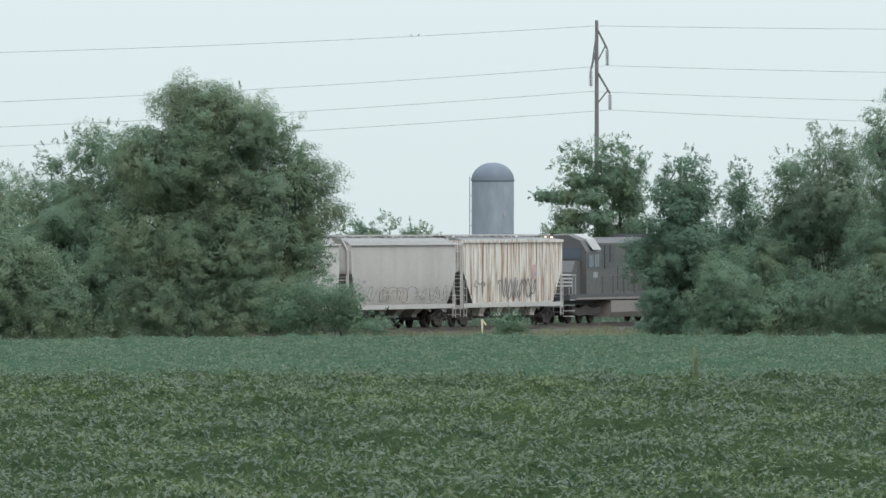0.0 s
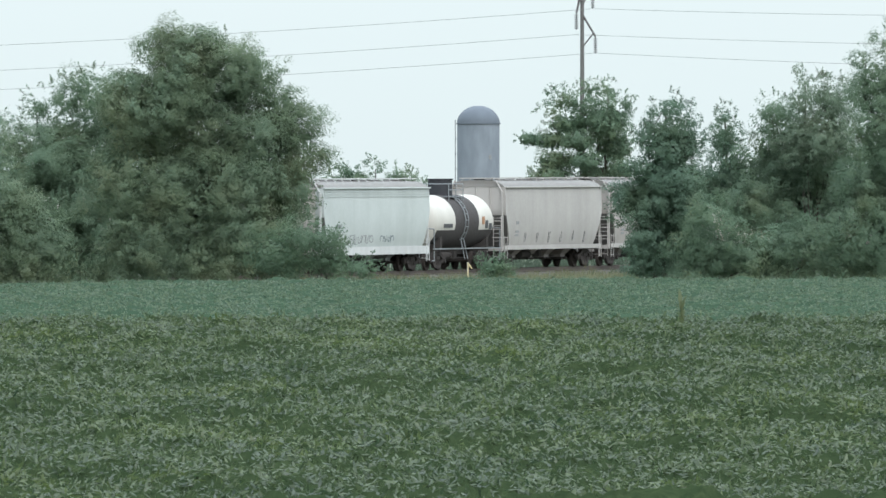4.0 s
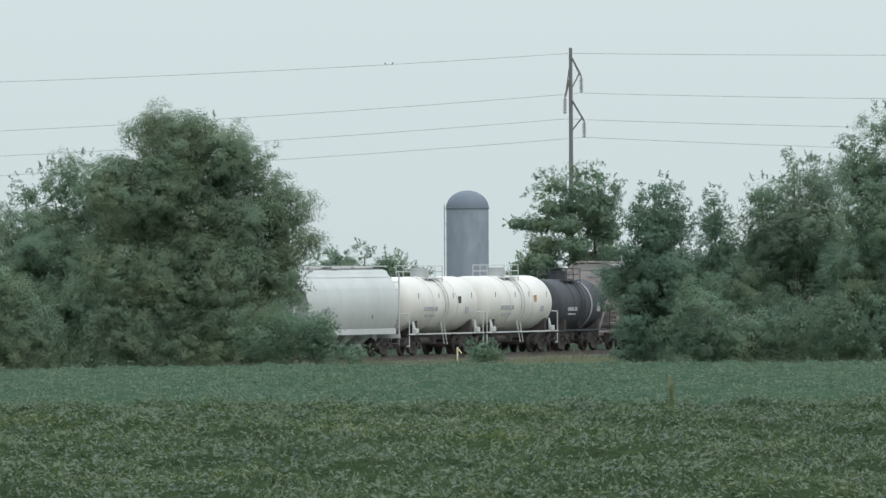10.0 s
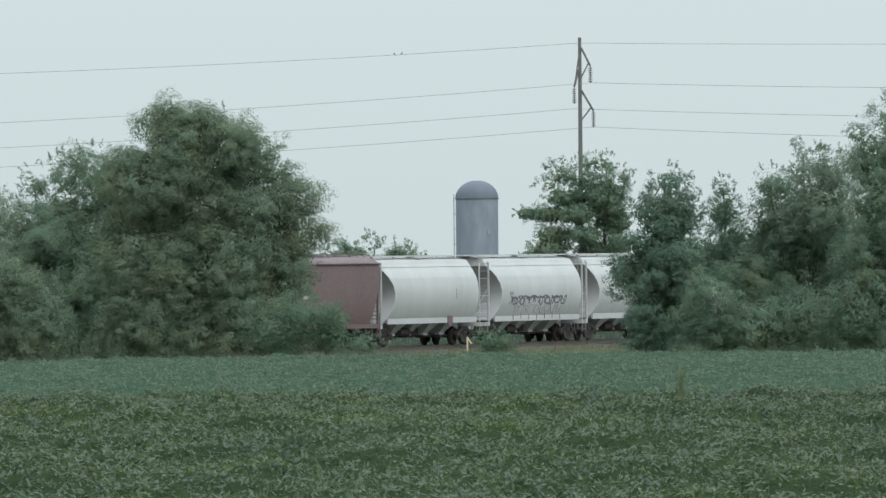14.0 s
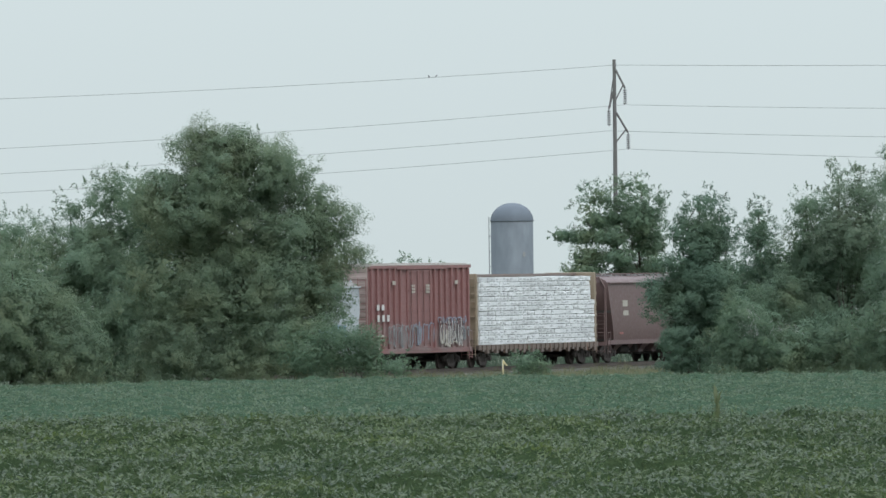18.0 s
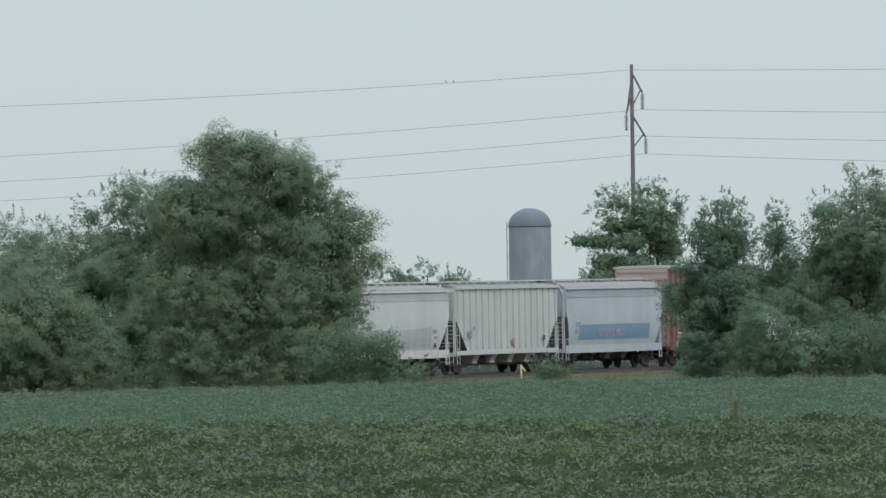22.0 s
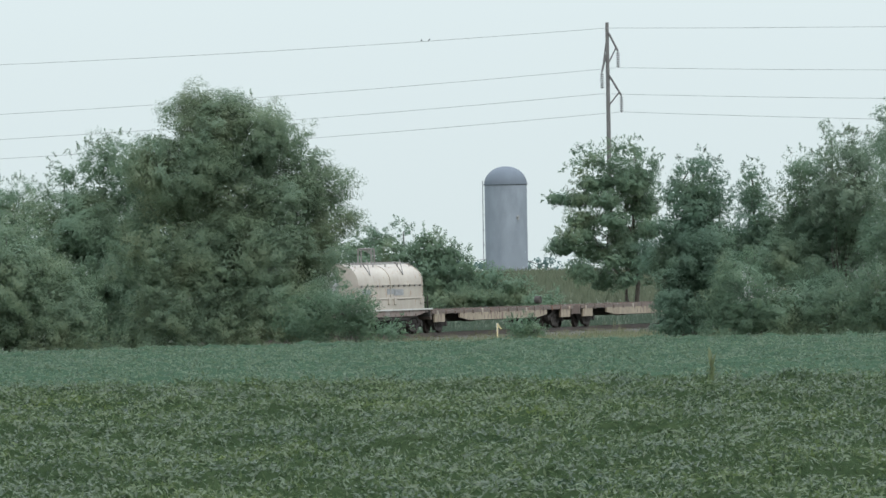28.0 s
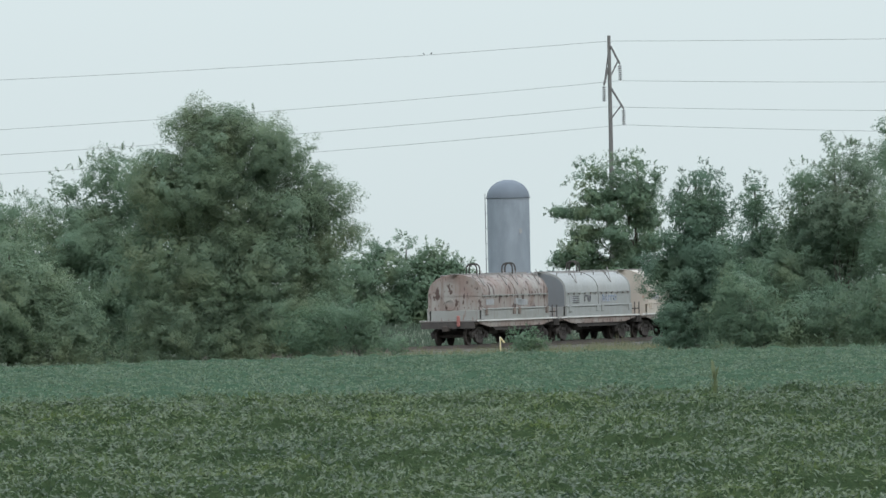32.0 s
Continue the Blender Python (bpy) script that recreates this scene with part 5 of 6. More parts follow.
BOXRED = paint("paint_boxcar_red", (0.188, 0.086, 0.082), (0.14, 0.095, 0.09), dirt=0.35, smear=(1.05, 2.0, (0.2, 0.175, 0.168), 0.6))
BLACK = paint("paint_tank_black", (0.026, 0.027, 0.032), (0.06, 0.058, 0.056), dirt=0.4, rough=0.75)
BAND = paint("spill_band", (0.04, 0.034, 0.033), (0.07, 0.055, 0.05), dirt=0.5, rough=0.8)
FROST = paint("paint_frost_grey", (0.34, 0.36, 0.378), (0.2, 0.22, 0.26), dirt=0.3)
BLUE = paint("paint_faded_blue", (0.13, 0.205, 0.3), (0.24, 0.28, 0.32), dirt=0.5)
PATCH = paint("paint_grey_patch", (0.35, 0.352, 0.35), dirt=0.4)
CREAM = paint("hood_cream", (0.37, 0.325, 0.275), dirt=0.45, rust=0.2, patchy=True)
PALEHOOD = paint("hood_pale_grey", (0.235, 0.238, 0.231), dirt=0.45, rust=0.12)
SCUFFED_PALE = paint("trough_scuffed_pale", (0.215, 0.216, 0.203), dirt=0.5, rust=0.35, patchy=True, rust_colour=(0.14, 0.09, 0.07))
FLAKED = flaking("hood_flaked", (0.222, 0.208, 0.19), (0.178, 0.13, 0.113), (0.06, 0.036, 0.03))
TANSILL = paint("sill_tan", (0.3, 0.242, 0.176), (0.11, 0.085, 0.07), dirt=0.6, rust=0.7, patchy=True, rust_colour=(0.11, 0.07, 0.055))
RUSTDECK = paint("deck_rust", (0.115, 0.085, 0.072), dirt=0.5, rust=0.5)
STRAP_TAN = paint("bulkhead_tan", (0.23, 0.18, 0.125), dirt=0.4, rust=0.2)
LOCO = paint("locomotive_grey", (0.062, 0.058, 0.056), (0.075, 0.066, 0.06), dirt=0.5, rough=0.6)
LOCO_DARK = paint("locomotive_black", (0.045, 0.045, 0.047), (0.06, 0.055, 0.052), dirt=0.4, rough=0.65)
LOCO_TAN = paint("locomotive_tank", (0.16, 0.135, 0.122), dirt=0.5)
HOODWHITE = paint("cab_roof_white", (0.27, 0.262, 0.25), dirt=0.4)
def printed_wrap(name, base, ink):
    """Plastic wrap with rows of faint print and fine creases."""
    m, n, l, b = node_material(name, 0.45)
    blots = ramp(n, l, noise_node(n, l, 1.0, 3, (2.2, 1.0, 9.0)), 0.54, 0.7, 0.4)
    col = blend(n, l, blots, base, ink)
    dusty = ramp(n, l, noise_node(n, l, 0.8, 4), 0.45, 0.8, 0.5)
    l.new(blend(n, l, dusty, col, tuple(c * 0.7 for c in base)), b.inputs["Base Color"])
    bump(n, l, b, noise_node(n, l, 3.0, 5, (0.7, 1.0, 2.5)), 0.7, 0.04)
    return m


WRAP = printed_wrap("lumber_wrap", (0.63, 0.635, 0.64), (0.13, 0.135, 0.15))
WRAPDULL = printed_wrap("lumber_wrap_dull", (0.54, 0.545, 0.55), (0.12, 0.125, 0.14))
WRAPGREY = paint("spacer_grey", (0.2, 0.2, 0.21), dirt=0.3)

# locomotive, coupled with its cab to the cars
def locomotive(rear, front):
    top, length = car("locomotive", rear, front, "grimy dark grey diesel locomotive, cab at its rear end", "locomotive")
    a = length / 2
    bm = bmesh.new()
    box(bm, -a, a, -1.5, 1.5, 1.25, 1.55)
    box(bm, -a + 0.3, a - 0.3, -0.6, 0.6, 0.85, 1.3)
    part("deck", bm, LOCO_DARK, top)
    bm = bmesh.new()
    prism(bm, [(-a + 1.2, 1.55), (-a + 1.2, 2.7), (-a + 1.7, 3.25), (-a + 2.7, 3.3), (-a + 2.7, 1.55)], -1.2, 1.2)
    part("nose", bm, LOCO, top)
    bm = bmesh.new()
    prism_x(bm, [(-1.5, 1.55), (-1.5, 3.75), (-1.15, 4.35), (-0.5, 4.62), (0.5, 4.62), (1.15, 4.35), (1.5, 3.75), (1.5, 1.55)], -a + 2.7, -a + 5.1)
    part("cab", bm, LOCO, top)
    bm = bmesh.new()
    prism_x(bm, [(-1.58, 3.86), (-1.2, 4.42), (-0.5, 4.68), (0.5, 4.68), (1.2, 4.42), (1.58, 3.86), (1.15, 4.34), (0.5, 4.6), (-0.5, 4.6), (-1.15, 4.34)], -a + 3.5, -a + 4.9)
    part("cab_roof", bm, HOODWHITE, top, "sun-bleached pale cab roof")
    for x0, x1 in ((-a + 3.0, -a + 3.8), (-a + 3.95, -a + 4.7)):
        for y in (-1.51, 1.51):
            bm = bmesh.new()
            box(bm, x0, x1, y - 0.02, y + 0.02, 2.95, 3.6, 0.01)
            part("side_window", bm, M_GLASS, top)
    for y in (-0.75, 0.75):
        bm = bmesh.new()
        box(bm, -a + 2.66, -a + 2.74, y - 0.5, y + 0.5, 3.4, 3.95)
        part("windscreen", bm, M_GLASS, top)
    for y in (0.4, 0.75):
        bm = bmesh.new()
        rod(bm, (-a + 2.6, y, 4.5), (-a + 2.8, y, 4.5), 0.055, 14)
        part("headlight", bm, M_LAMP, top, "lit amber-white headlight")
    bm = bmesh.new()
    prism_x(bm, [(-0.95, 1.55), (-0.95, 4.2), (-0.6, 4.5), (0.6, 4.5), (0.95, 4.2), (0.95, 1.55)], -a + 5.1, a - 1.6)
    part("engine_hood", bm, LOCO, top)
    bm = bmesh.new()
    prism_x(bm, [(-1.45, 3.5), (-1.45, 4.3), (-0.9, 4.68), (0.9, 4.68), (1.45, 4.3), (1.45, 3.5), (0.95, 3.1), (-0.95, 3.1)], a - 7.0, a - 2.0)
    part("radiator", bm, LOCO_DARK, top)
    for i in range(4):
        bm = bmesh.new()
        x = -a + 5.4 + 0.9 * i
        box(bm, x, x + 0.75, -1.0, -0.9, 3.2 if i % 2 else 2.9, 4.1)
        part("louvre_door", bm, LOCO_DARK, top)
    for i in range(9):
        bm = bmesh.new()
        x = -a + 9.4 + 0.85 * i
        box(bm, x, x + 0.78, -0.985, -0.94, 1.75, 3.0, 0.01)
        part("hood_door", bm, LOCO, top)
    for k in range(6):
        bm = bmesh.new()
        box(bm, -a + 5.3, -a + 6.3, -1.03, -0.98, 3.0 + 0.13 * k, 3.06 + 0.13 * k)
        part("louvre", bm, HOODWHITE if k % 2 else LOCO, top)
    for s in (-1, 1):
        for k in range(4):
            bm = bmesh.new()
            box(bm, s * (a - 0.4) - 0.35, s * (a - 0.4) + 0.35, -1.52, -1.1, 0.4 + 0.28 * k, 0.45 + 0.28 * k)
            part("step", bm, HOODWHITE, top, "step with a worn pale edge")
        for y in (-1.42, 1.42):
            bm = bmesh.new()
            for k in range(3):
                x = s * (a - 0.15 - 0.5 * k)
                rod(bm, (x, y, 1.5), (x, y, 2.55), 0.025, 5)
            rod(bm, (s * (a - 0.15), y, 2.55), (s * (a - 1.2), y, 2.55), 0.025, 5)
            part("hand_rail", bm, HOODWHITE, top)
    for y in (-1.45, 1.45):
        bm = bmesh.new()
        for x in np.linspace(-a + 5.4, a - 1.8, 9):
            rod(bm, (x, y, 1.5), (x, y, 2.5), 0.022, 5)
        rod(bm, (-a + 5.4, y, 2.5), (a - 1.8, y, 2.5), 0.022, 5)
        part("hand_rail", bm, LOCO, top)
    bm = bmesh.new()
    prism_x(bm, [(-1.3, 0.34), (-1.47, 0.6), (-1.47, 1.2), (1.47, 1.2), (1.47, 0.6), (1.3, 0.34)], -a + 6.8, a - 7.0)
    part("fuel_tank", bm, LOCO_TAN, top, "dusty tan fuel tank")
    for y in (-1.505, 1.505):
        bm = bmesh.new()
        box(bm, -a + 1.0, a - 1.0, y - 0.012, y + 0.012, 1.28, 1.38)
        part("stripe", bm, LOCO_TAN, top)
    marks(top, [(-a + 3.9 + 0.25 * k, 2.55, 0.16, 0.3) for k in range(3)], lambda z: 1.5, M_GREYMARK)
    for k in range(4):
        bm = bmesh.new()
        box(bm, -a + 1.15, -a + 1.21, -1.2, -0.35, 1.95 + 0.19 * k, 2.03 + 0.19 * k)
        part("nose_stripe", bm, M_WHITEMARK, top, "white stripe on the nose")
    for x in (-a + 3.6, a - 3.6):
        t = shared("truck", get_bolster(), top, place=pose(x, 0, 0.05))
        for y in (-1.08, 1.08):
            bm = bmesh.new()
            prism(bm, [(-2.3, 0.5), (-2.2, 0.85), (-1.0, 0.75), (0, 0.95), (1.0, 0.75), (2.2, 0.85), (2.3, 0.5), (1.2, 0.38), (0, 0.42), (-1.2, 0.38)], y - 0.1, y + 0.1)
            part("side_frame", bm, M_STEEL, t)
        for dx in (-1.8, 0, 1.8):
            shared("wheelset", get_wheelset(), t, place=pose(dx, 0, 0))
    shared("coupler", get_coupler(), top, place=pose(a - 0.1, 0, 0))
    shared("coupler", get_coupler(), top, place=pose(-a + 0.1, 0, 0, 0, 0, 180))
    return top


locomotive(15.5, 37.0)

# rust-streaked ribbed hopper
h, a, side = hopper_car("hopper_car", -1.3, 14.3, "white ribbed covered hopper streaked with brown rust and graffiti", RUSTED, STONE_LIGHT, "rib", bay_mat=RUSTED, cut=1.5, knee=2.8)
proud = lambda z: 1.62
graffiti(h, -2.8, 3.2, 1.4, 2.4, proud, M_DARKGREYMARK, 5, 8, 0.028, "tall dark spray-painted lettering shapes")
graffiti(h, -6.3, -4.6, 1.4, 2.3, proud, M_DARKGREYMARK, 6, 2, 0.022)
marks(h, [(3.0, 2.75, 0.5, 0.75)], proud, M_EMBLEM, "emblem", "faded red and blue emblem")
marks(h, [(3.03, 2.62, 0.24, 0.22)], lambda z: 1.625, M_BLUEMARK, "emblem")
# two stone-grey hoppers
for r0, f0, sd in ((-18.2, -2.5, 1), (-35.3, -19.7, 2)):
    h, a, side = hopper_car("hopper_car", r0, f0, "weathered light grey covered hopper with rubbed graffiti along its foot" if sd == 1 else "dusty light grey covered hopper with faint markings",
                            STONE if sd == 1 else STONE_LIGHT, STONE_LIGHT, "slab", bay_mat=DUST, cut=0.95, knee=2.85)
    marks(h, [(-a + 2.0, 2.35, 0.45, 0.16), (-a + 2.0, 1.9, 0.5, 0.12), (-a + 2.0, 1.72, 0.5, 0.1)], side, M_GREYMARK)
    if sd == 1:
        graffiti(h, -a + 2.6, a - 1.2, 1.3, 2.05, side, M_DARKGREYMARK, 11, 8, 0.012, "faded grey spray-painted scrawl")
        graffiti(h, -a + 3.2, a - 1.6, 1.3, 1.7, side, M_CREAMMARK, 12, 7, 0.03, "faded grey spray-painted scrawl")
        graffiti(h, -a + 4.2, 1.0, 1.3, 1.9, side, M_RUSTMARK, 13, 3, 0.02, "faded brown spray-painted scrawl")
    else:
        for k in range(6):
            x = -a + 3.2 + 1.9 * k
            graffiti(h, x, x + 0.3, 1.3, 1.85, side, M_DARKGREYMARK, 20 + k, 1, 0.016)
# white tank car with a black spill band
t, a, side = tank_car(-45.6, -35.9, "white tank car with a wide black spill band, black belly", TANKCREAM, 1.36, 2.45, M_GALV, (-1.5, 2.1, BAND, "black band of spilled cargo"), False, dome_mat=BLACK, housing=(0.62, 0.75))
bm = bmesh.new()
seg = 24
arc = [radians(198 + 144 * i / seg) for i in range(seg + 1)]
outer = [(1.375 * math.cos(e), 2.45 + 1.375 * math.sin(e)) for e in arc]
inner = [(1.362 * math.cos(e), 2.45 + 1.362 * math.sin(e)) for e in reversed(arc)]
prism_x(bm, outer + inner, -a + 0.62, a - 0.62)
part("belly", bm, BAND, t, "black painted underside of the tank", True)
marks(t, [(-2.6, 2.25, 1.3, 0.2), (3.3, 2.3, 0.4, 0.4), (3.9, 2.2, 0.4, 0.3)], lambda z: side(z) + 0.01, M_BLACKMARK)
marks(t, [(2.75, 2.5, 0.36, 0.4)], lambda z: side(z) + 0.02, M_ORANGEMARK, "placard", "yellow-orange placard")
# pale mint hopper
h, a, side = hopper_car("hopper_car", -62.6, -46.8, "pale mint white covered hopper with a deep white sill", MINT, SILLWHITE, "slab", bay_mat=ENDGREY, cut=0.75, knee=2.9, deep_sill=True, lines=3)
marks(h, [(-a + 2.3, 2.3, 0.75, 0.2), (-a + 2.3, 1.85, 0.6, 0.2)], side, M_GREYMARK)
graffiti(h, -a + 4.0, -a + 7.5, 1.45, 1.85, side, M_GREYMARK, 31, 6, 0.02)
graffiti(h, -a + 8.5, -a + 10.5, 1.48, 1.8, side, M_TEALMARK, 32, 4, 0.03)
# brown dusty hopper
h, a, side = hopper_car("hopper_car", -79.0, -63.5, "brown-grey covered hopper, filthy, with a dark smear and a scuffed sill", SMEARED, SCUFFED, "slab", bay_mat=DUST, cut=0.85, knee=4.0, deep_sill=True)
graffiti(h, -a + 2.4, a - 1.8, 1.5, 2.0, side, M_GREYMARK, 41, 16, 0.014, "rubbed grey scrawl")
marks(h, [(-a + 1.6, 2.6, 0.5, 0.25), (-a + 1.6, 2.2, 0.5, 0.4)], side, M_CREAMMARK)
bm = bmesh.new()
box(bm, -a + 0.08, -a + 0.14, -0.8, 0.3, 3.85, 4.0)
part("lettering", bm, M_GREYMARK, h)
# black tank car
t, a, side = tank_car(-88.6, -80.6, "short black tank car with grey lettering and a pale valve box", BLACK, 1.36, 2.4, BLACK, (1.3, 1.6, M_GREYMARK, "pale weathered strap"), False, dome_mat=BLACK)
marks(t, [(-1.6, 2.2, 1.5, 0.2), (-1.6, 1.95, 1.2, 0.12), (2.6, 2.3, 0.5, 0.5)], side, M_GREYMARK)
# two white tank cars
for r0, f0, n_ in ((-100.0, -89.2, 1), (-111.9, -101.0, 2)):
    t, a, side = tank_car(r0, f0, "cream white tank car with white walkways and a railed manway platform", TANKCREAM, 1.42, 2.55, CHALK, dome_mat=PATCH)
    marks(t, [(-2.2, 2.35, 2.0, 0.2), (-2.2, 2.05, 1.4, 0.14), (3.3, 2.3, 0.5, 0.35)], side, M_GREYMARK)
    marks(t, [(2.2, 2.75, 0.42, 0.42)], side, M_ORANGEMARK if n_ == 1 else M_BLACKMARK, "placard", "small square placard")
    for x in (-4.0, -0.9, 1.3, 4.1):
        marks(t, [(x, 2.9, 0.06, 0.5)], side, M_GREYMARK, "rust_run")
# three round-sided white hoppers
for r0, f0, n_ in ((-129.0, -113.6, 1), (-144.6, -129.7, 2), (-160.9, -146.0, 3)):
    h, a, side = hopper_car("hopper_car", r0, f0, ("clean white round-sided covered hopper", "white round-sided covered hopper with black and red graffiti",
                            "white round-sided covered hopper with a brown sill patch")[n_ - 1], CHALK, WHITE, "round", bay_mat=CHALK, bays_n=4)
    marks(h, [(-a + 3.2, 2.55, 0.5, 0.2), (-a + 3.2, 2.1, 0.55, 0.2)] if n_ == 2 else [(-a + 4.2, 2.35, 1.2, 0.24)] if n_ == 1 else [(a - 4, 2.6, 0.05, 0.5)], side, M_GREYMARK)
    if n_ == 2:
        graffiti(h, -a + 3.2, a - 3.0, 1.95, 2.4, side, M_BLACKMARK, 51, 9, 0.034, "black spray-painted scrawl")
        graffiti(h, -a + 3.4, a - 3.4, 2.0, 2.35, side, M_DARKGREYMARK, 52, 8, 0.05, "black spray-painted scrawl")
        graffiti(h, -a + 3.6, a - 3.6, 1.5, 1.95, side, M_GREYMARK, 53, 9, 0.02, "pale grey spray-painted scrawl")
        marks(h, [(-a + 3.5 + 0.62 * k, 1.3 + 0.04 * (k % 3), 0.02, 0.26) for k in range(0, 13, 2)], lambda z: 1.56, M_REDMARK, "paint_run", "thin red paint run")
    if n_ == 1:
        marks(h, [(a - 4.3, 2.05, 0.12, 0.25)], side, M_BLACKMARK)
    if n_ == 3:
        marks(h, [(2.6, 1.25, 0.75, 0.5)], lambda z: 1.56, OXIDE, "patch", "brown repair patch")
# oxide brown hopper
h, a, side = hopper_car("hopper_car", -175.1, -161.4, "oxide brown covered hopper with two white notice panels", OXIDE, OXIDE, "slab", bay_mat=OXIDE, cut=1.25, knee=4.0, roof_mat=OXIDE)
marks(h, [(-a + 2.75, 3.1, 0.8, 0.32), (-a + 2.85, 2.6, 0.85, 0.26)], side, M_CREAMMARK, "notice_panel")
marks(h, [(-a + 2.4, 1.55, 0.6, 0.12)], side, M_REDMARK)

# lumber car: wrapped bundles stacked along a centre beam
def lumber_car(rear, front):
    top, length = car("lumber_car", rear, front, "centre-beam flat car stacked with white wrapped lumber", "freight car")
    a = length / 2
    bm = bmesh.new()
    box(bm, -a, a, -1.4, 1.4, 0.95, 1.12)
    prism(bm, [(-a + 0.3, 0.95), (-a + 3, 0.7), (a - 3, 0.7), (a - 0.3, 0.95)], -0.3, 0.3)
    part("deck", bm, RUSTDECK, top)
    for s in (-1, 1):
        for i in range(26):
            x = -a + 0.6 + (length - 1.2) * i / 25
            bm = bmesh.new()
            box(bm, x - 0.16, x + 0.16, s * 1.42 - 0.08, s * 1.42 + 0.06, 0.72 if i % 2 else 0.82, 1.14)
            part("stake_pocket", bm, RUSTDECK, top)
        bm = bmesh.new()
        box(bm, -a, a, s * 1.4 - 0.05, s * 1.4 + 0.05, 0.9, 1.14)
        part("side_sill", bm, RUSTDECK, top)
    for s in (-1, 1):
        bm = bmesh.new()
        box(bm, s * (a - 0.1) - 0.1, s * (a - 0.1) + 0.1, -1.35, 1.35, 1.12, 4.75, 0.03)
        b = part("bulkhead", bm, STRAP_TAN, top, "tan steel end bulkhead")
        for k in range(6):
            bm = bmesh.new()
            box(bm, s * (a + 0.02) - 0.06, s * (a + 0.02) + 0.06, -1.36, 1.36, 1.4 + 0.55 * k, 1.52 + 0.55 * k)
            part("bulkhead_rib", bm, STRAP_TAN, b)
        ladder(top, s * (a + 0.12), -1.1, 0.6, 4.6, 0.4, STRAP_TAN)
    bm = bmesh.new()
    box(bm, -a + 0.1, a - 0.1, -0.12, 0.12, 1.12, 4.62)
    part("center_beam", bm, STRAP_TAN, top)
    bm = bmesh.new()
    box(bm, -a + 0.1, a - 0.1, -0.35, 0.35, 4.6, 4.72)
    part("top_chord", bm, RUSTDECK, top)
    rng = random.Random(77)
    tiers = 14
    step = 3.42 / tiers
    h_ = step - 0.016
    mark_me = mesh_of(box(bmesh.new(), -0.15, 0.15, -0.004, 0.02, -0.03, 0.03), M_PRINT)
    for k in range(tiers):
        # packs butt end to end, their joints staggered from tier to tier; the upper tiers stop short at the front
        stop = a - (0.95 if k >= 9 else 0.3) - rng.uniform(0, 0.1)
        cuts = [-a + 0.3 + rng.uniform(0, 0.08)]
        while cuts[-1] < stop - 4.4:
            cuts.append(cuts[-1] + rng.choice((2.45, 3.05, 3.65)))
        cuts.append(stop)
        for x0, x1 in zip(cuts, cuts[1:]):
            half = (x1 - x0) / 2 - 0.012
            for s in (-1, 1):
                # the wrap sags and creases between its staples
                n_ = max(2, int(half * 2 / 0.3))
                pull = rng.choice((0.3, 0.4, 0.5, 1.2))
                loops = []
                for j in range(n_ + 1):
                    xx = -half + 2 * half * j / n_
                    lo, hi = rng.uniform(-0.006, 0.012) * pull, h_ + rng.uniform(-0.02, 0.008) * pull
                    out = [rng.uniform(-0.02, 0.02) * pull for _ in range(3)]
                    loops.append([(xx, -0.6 + out[0], lo), (xx, -0.6 + out[1], h_ * 0.5), (xx, -0.6 + out[2], hi), (xx, 0.6, hi), (xx, 0.6, lo)])
                me = mesh_of(rings(bmesh.new(), loops), WRAPDULL if rng.random() < 0.25 else WRAP)
                shared("lumber_pack", me, top, "white plastic wrapped lumber pack" if s < 0 else "",
                       pose((x0 + x1) / 2, s * 0.78 + rng.uniform(-0.02, 0.02), 1.16 + step * k, 0, 0, 0 if s < 0 else 180))
            # rows of print on the wrap
            for j in range(int(2 * half / 0.55)):
                if rng.random() < 0.35:
                    continue
                shared("print_mark", mark_me, top, place=pose(x0 + 0.25 + 0.55 * j + rng.uniform(-0.04, 0.04), -1.415, 1.16 + step * k + h_ * rng.choice((0.4, 0.5, 0.6))))
            if k:
                for dx in (-0.6 * half, 0.6 * half):
                    bm = bmesh.new()
                    box(bm, (x0 + x1) / 2 + dx - 0.05, (x0 + x1) / 2 + dx + 0.05, -1.3, -0.3, 1.16 + step * k - 0.016, 1.16 + step * k)
                    part("spacer", bm, WRAPGREY, top)
    running_gear(top, a, 1.6)
    return top


lumber_car(-195.0, -176.3)

